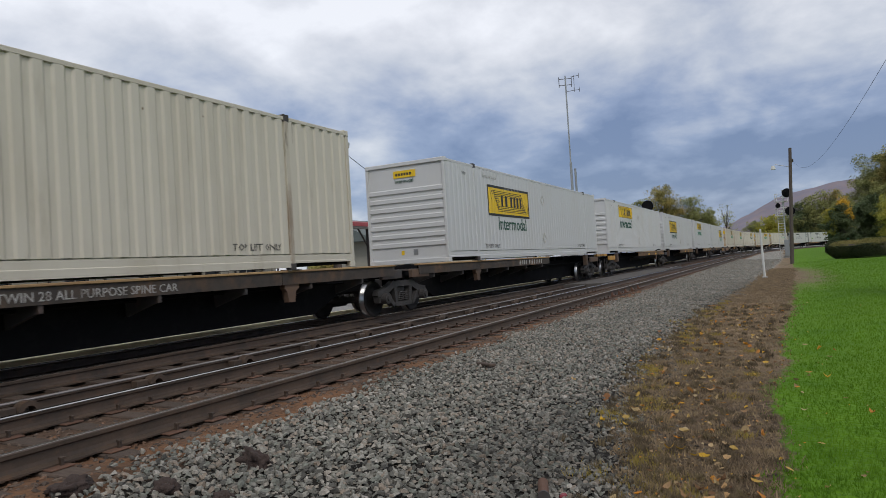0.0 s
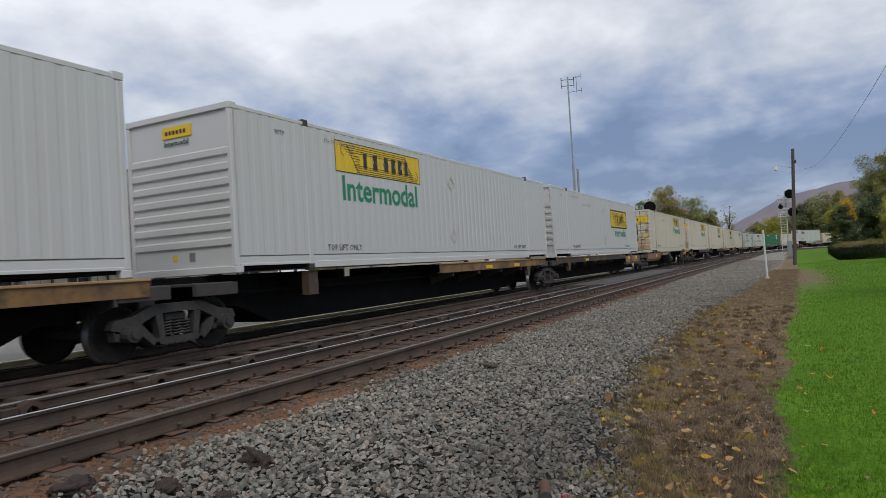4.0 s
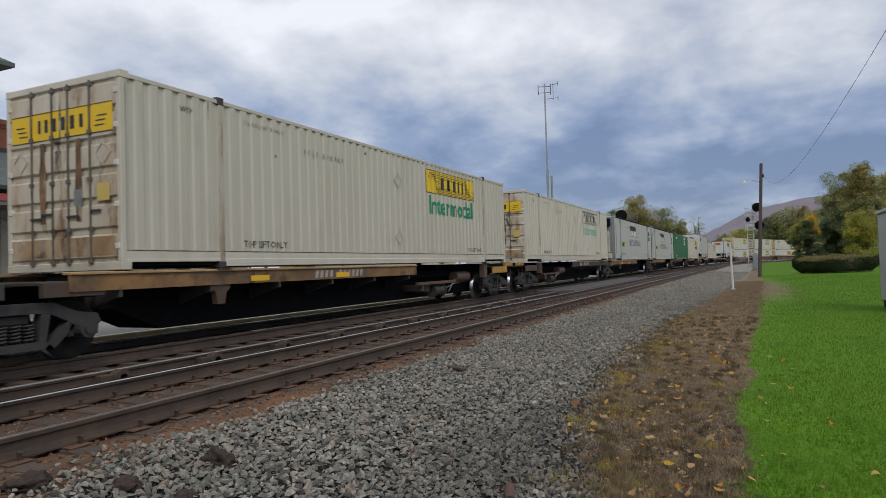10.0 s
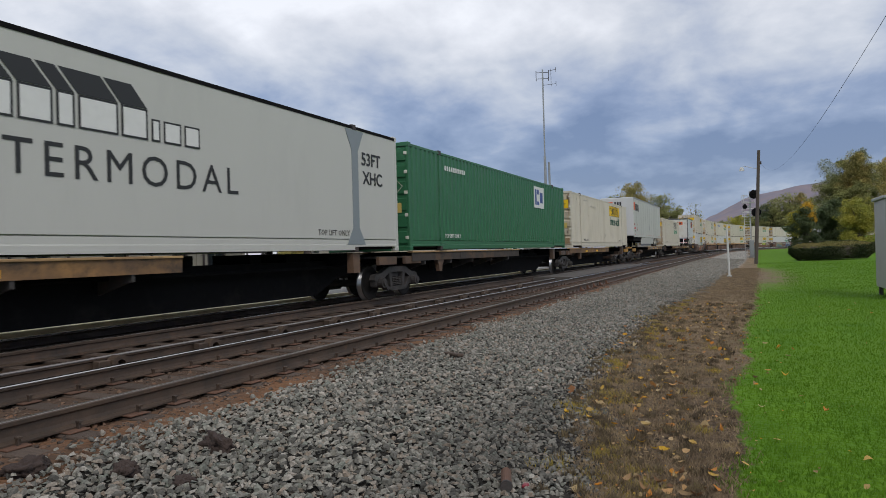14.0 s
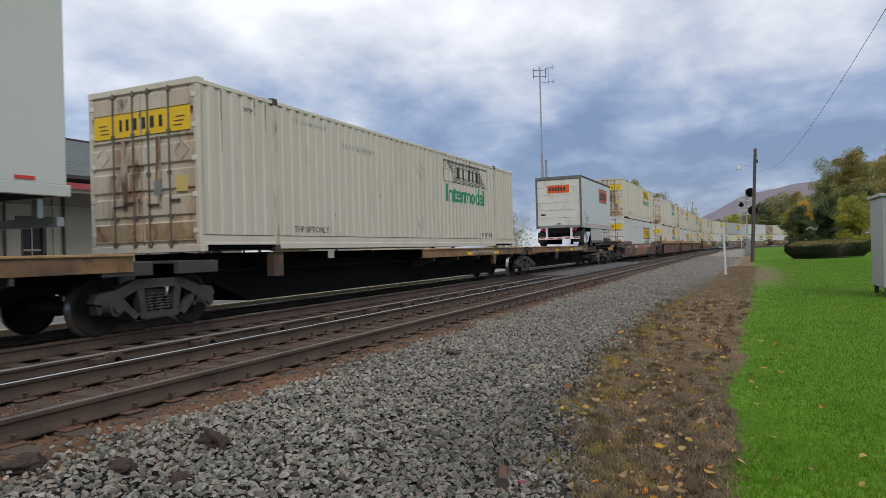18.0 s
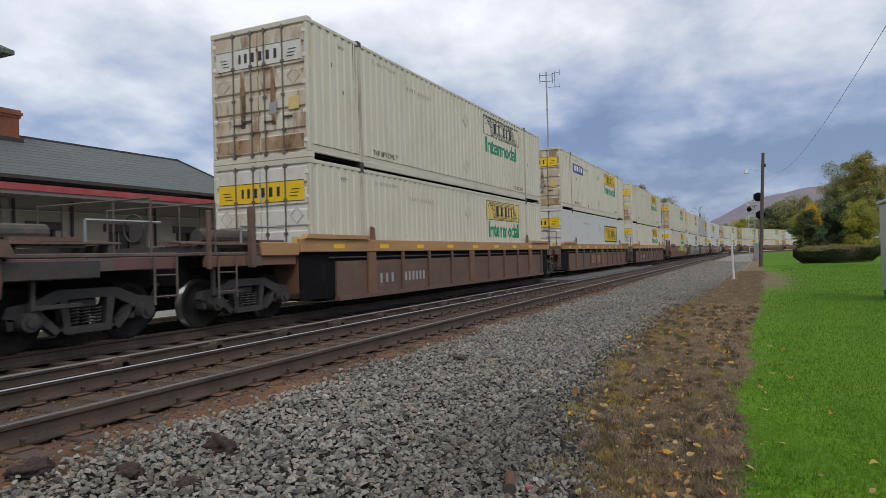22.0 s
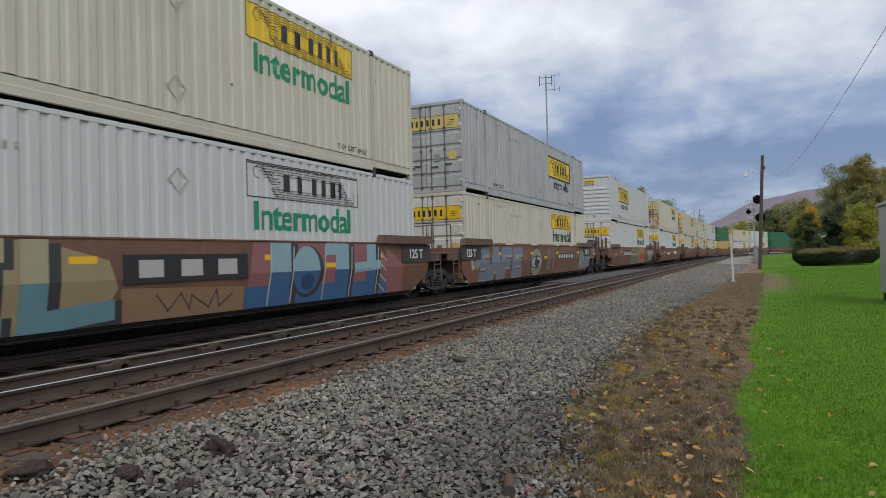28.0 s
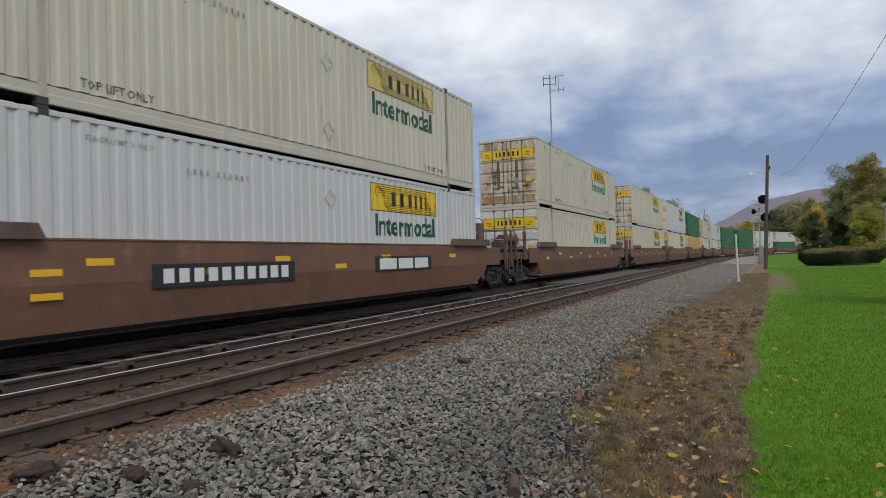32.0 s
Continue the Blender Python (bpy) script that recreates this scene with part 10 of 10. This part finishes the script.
def blades(name, count, place, height, mat, label, category, seed, lean=0.5, width=0.006):
    rs = np.random.RandomState(seed)
    p = place(rs, count)
    k = len(p)
    a = rs.rand(k) * math.tau
    h = height[0] + (height[1] - height[0]) * rs.rand(k)
    far = 1 + 0.07 * np.maximum(0, p[:, 0] - 6)
    w = width * (0.7 + 0.6 * rs.rand(k)) * far
    d = np.stack([np.cos(a), np.sin(a), np.zeros(k)], -1)
    b = rs.rand(k) * math.tau
    tip = np.stack([np.cos(b), np.sin(b), np.zeros(k)], -1) * (lean * h * rs.rand(k))[:, None] + np.array([0, 0, 1]) * h[:, None]
    v = np.stack([p - d * w[:, None], p + d * w[:, None], p + tip * 0.55 + d * w[:, None] * 0.8, p + tip], 1).reshape(-1, 3)
    f = np.arange(4 * k).reshape(-1, 4)
    me = bpy.data.meshes.new(name)
    me.from_pydata(v.tolist(), [], f.tolist())
    me.materials.append(mat)
    return tagged(new(name, me), label, category, kind="stuff")


def on_lawn(rs, count):
    x = 2.6 - 0.8 * abs(rs.normal(0, 1, count)) + 62 * rs.rand(count) ** 2.3
    y = 0.5 - (0.9 + 0.36 * x) * (rs.rand(count) + 0.12 * abs(rs.normal(0, 1, count)))
    wig = np.array([noise.noise(Vector((a * 1.3, 0.0, 4.0))) + 0.6 * noise.noise(Vector((a * 4.1, b * 4.1, 9.0))) for a, b in zip(x, y)])
    edge = lawn_edge(x) + 0.15 * wig + rs.normal(0, 0.06, count)
    keep = (y < edge) & (((x - 41) / 15) ** 2 + ((y + 0.4) / 1.25) ** 2 > 1 + rs.normal(0, 0.3, count) + 0.5 * wig)
    x, y = x[keep], y[keep]
    return np.stack([x, y, np.array([ground_z(a, b) for a, b in zip(x, y)]) - 0.004], -1)


def verge_clumps(rs, count):
    """Weeds grow in clumps over the brown verge."""
    n = 4200
    cx = 2.8 + 46 * rs.rand(n) ** 2.1
    e, g = lawn_edge(cx), verge_edge(cx)
    cy = e + (g - e + 0.12) * rs.rand(n)
    k = rs.randint(0, n, count)
    r = (0.020 + 0.045 * rs.rand(n) ** 2) * (1 + cx / 14)
    x = cx[k] + rs.normal(0, 1, count) * r[k]
    y = cy[k] + rs.normal(0, 1, count) * r[k]
    return np.stack([x, y, np.array([ground_z(a, b) for a, b in zip(x, y)]) - 0.004], -1)


LAWN = leaf_material("lawn_grass_blades", [(0.060, 0.150, 0.004), (0.084, 0.192, 0.007), (0.112, 0.232, 0.010), (0.165, 0.280, 0.020)], 0.75, soft=1.2, vary=0.25, patch=1.6, thru=0.45)
WEED = leaf_material("dry_brown_weeds", [(0.055, 0.041, 0.029), (0.17, 0.125, 0.080), (0.31, 0.228, 0.138), (0.43, 0.34, 0.16)], 0.9, soft=1.5, vary=0.35, patch=4.0)
STRAW = leaf_material("yellowing_weeds", [(0.13, 0.12, 0.03), (0.24, 0.19, 0.045), (0.38, 0.28, 0.06), (0.12, 0.14, 0.03)], 0.9)
FALLEN = leaf_material("fallen_leaves", [(0.16, 0.085, 0.04), (0.40, 0.30, 0.15), (0.55, 0.33, 0.03), (0.52, 0.19, 0.02), (0.46, 0.36, 0.20), (0.26, 0.12, 0.05)], 0.7, vary=1.0)
blades("lawn_grass", 165000, on_lawn, (0.018, 0.050), LAWN, "mown bright green lawn grass", "grass", 21, 0.9, 0.0045)
blades("verge_weeds", 100000, verge_clumps, (0.012, 0.052), WEED, "dry brown weeds on the bare verge", "weeds", 22, 1.5, 0.0042)


def tuft_clumps(rs, count):
    """Dense low tufts, thickest along the gravel edge."""
    n = 420
    cx = 3.2 + 16 * rs.rand(n) ** 1.5
    e, g = lawn_edge(cx), verge_edge(cx)
    cy = np.where(rs.rand(n) < 0.35, g + rs.normal(0.05, 0.2, n), e + (g - e) * rs.rand(n))
    k = rs.randint(0, n, count)
    x = cx[k] + rs.normal(0, 0.028, count)
    y = cy[k] + rs.normal(0, 0.028, count)
    return np.stack([x, y, np.array([ground_z(a, b) for a, b in zip(x, y)]) - 0.004], -1)


blades("weed_tufts", 34000, tuft_clumps, (0.025, 0.075), leaf_material("grey_brown_tufts", [(0.040, 0.033, 0.024), (0.085, 0.066, 0.044), (0.17, 0.13, 0.075), (0.25, 0.21, 0.070)], 0.9, vary=0.3, patch=5.0), "small dark dry tufts along the gravel", "weeds", 24, 0.9, 0.0034)


def straw_clumps(rs, count):
    c = np.array([(4.75, 1.36), (6.47, 1.65), (6.5, 1.6), (7.3, 1.35), (9.8, 1.3), (7.6, 0.55), (9.0, 0.45), (11.0, 0.5), (4.2, 0.75), (6.1, 0.42), (13.0, 1.2)])
    x = 3.4 + 18 * rs.rand(46) ** 1.3
    c = np.concatenate([c, np.stack([x, verge_edge(x) + rs.normal(-0.12, 0.16, 46)], -1)])
    k = rs.randint(0, len(c), count)
    p = c[k] + rs.normal(0, 0.075, (count, 2)) * (0.5 + rs.rand(len(c))[k])[:, None]
    return np.stack([p[:, 0], p[:, 1], np.array([ground_z(a, b) for a, b in p])], -1)


blades("yellow_weeds", 7500, straw_clumps, (0.015, 0.06), STRAW, "small yellowing weed clumps in the gravel edge", "weeds", 23, 1.1, 0.003)


def fallen_leaves():
    """Curled leaves lying about; each a small lobed blade."""
    rs = np.random.RandomState(31)
    vs, fs = [], []
    for k in range(1150):
        x = 2.8 + 17 * rs.rand() ** 1.4
        y = lawn_edge(x) + ((verge_edge(x) - lawn_edge(x)) * rs.normal(0.55, 0.34) if rs.rand() < 0.93 else rs.uniform(-3.5, 0.1))
        z = ground_z(x, y) + 0.012 + 0.03 * rs.rand()
        r, a0 = 0.010 + 0.040 * rs.rand() ** 2.2, rs.rand() * math.tau
        w, curl, fold, roll = 0.35 + 0.3 * rs.rand(), rs.normal(0.5, 0.4), rs.uniform(0.1, 0.6), rs.normal(0, 0.5)
        b = len(vs)
        ca, sa = math.cos(a0), math.sin(a0)
        for u in (-1, -0.5, 0.0, 0.55, 1):
            wd = w * (1 - u * u) ** 0.5 * (1.15 if u == -0.5 else 1) + 0.03
            for e in (-1, 0, 1):
                lx, ly = r * u, r * wd * e * rs.uniform(0.75, 1.2)
                vs.append((x + ca * lx - sa * ly, y + sa * lx + ca * ly, z + r * (curl * u * u + fold * abs(e) * wd + roll * e * wd)))
        fs += [(b + 3 * i + j, b + 3 * i + j + 1, b + 3 * i + j + 4, b + 3 * i + j + 3) for i in range(4) for j in range(2)]
    me = bpy.data.meshes.new("fallen_leaves")
    me.from_pydata(vs, [], fs)
    me.materials.append(FALLEN)
    tagged(new("fallen_leaves", me), "yellow and orange leaves fallen on verge and lawn", "leaves", kind="stuff")


fallen_leaves()


def motions():
    """The train rolls along its line; every vehicle and every box on it is keyed."""
    times = [float(t) for t in range(0, 33)]
    for ob, u, length, base in movers:
        walk(ob, [(t, rolling(u, length, t) @ pose(0, 0, base)) for t in times])


motions()
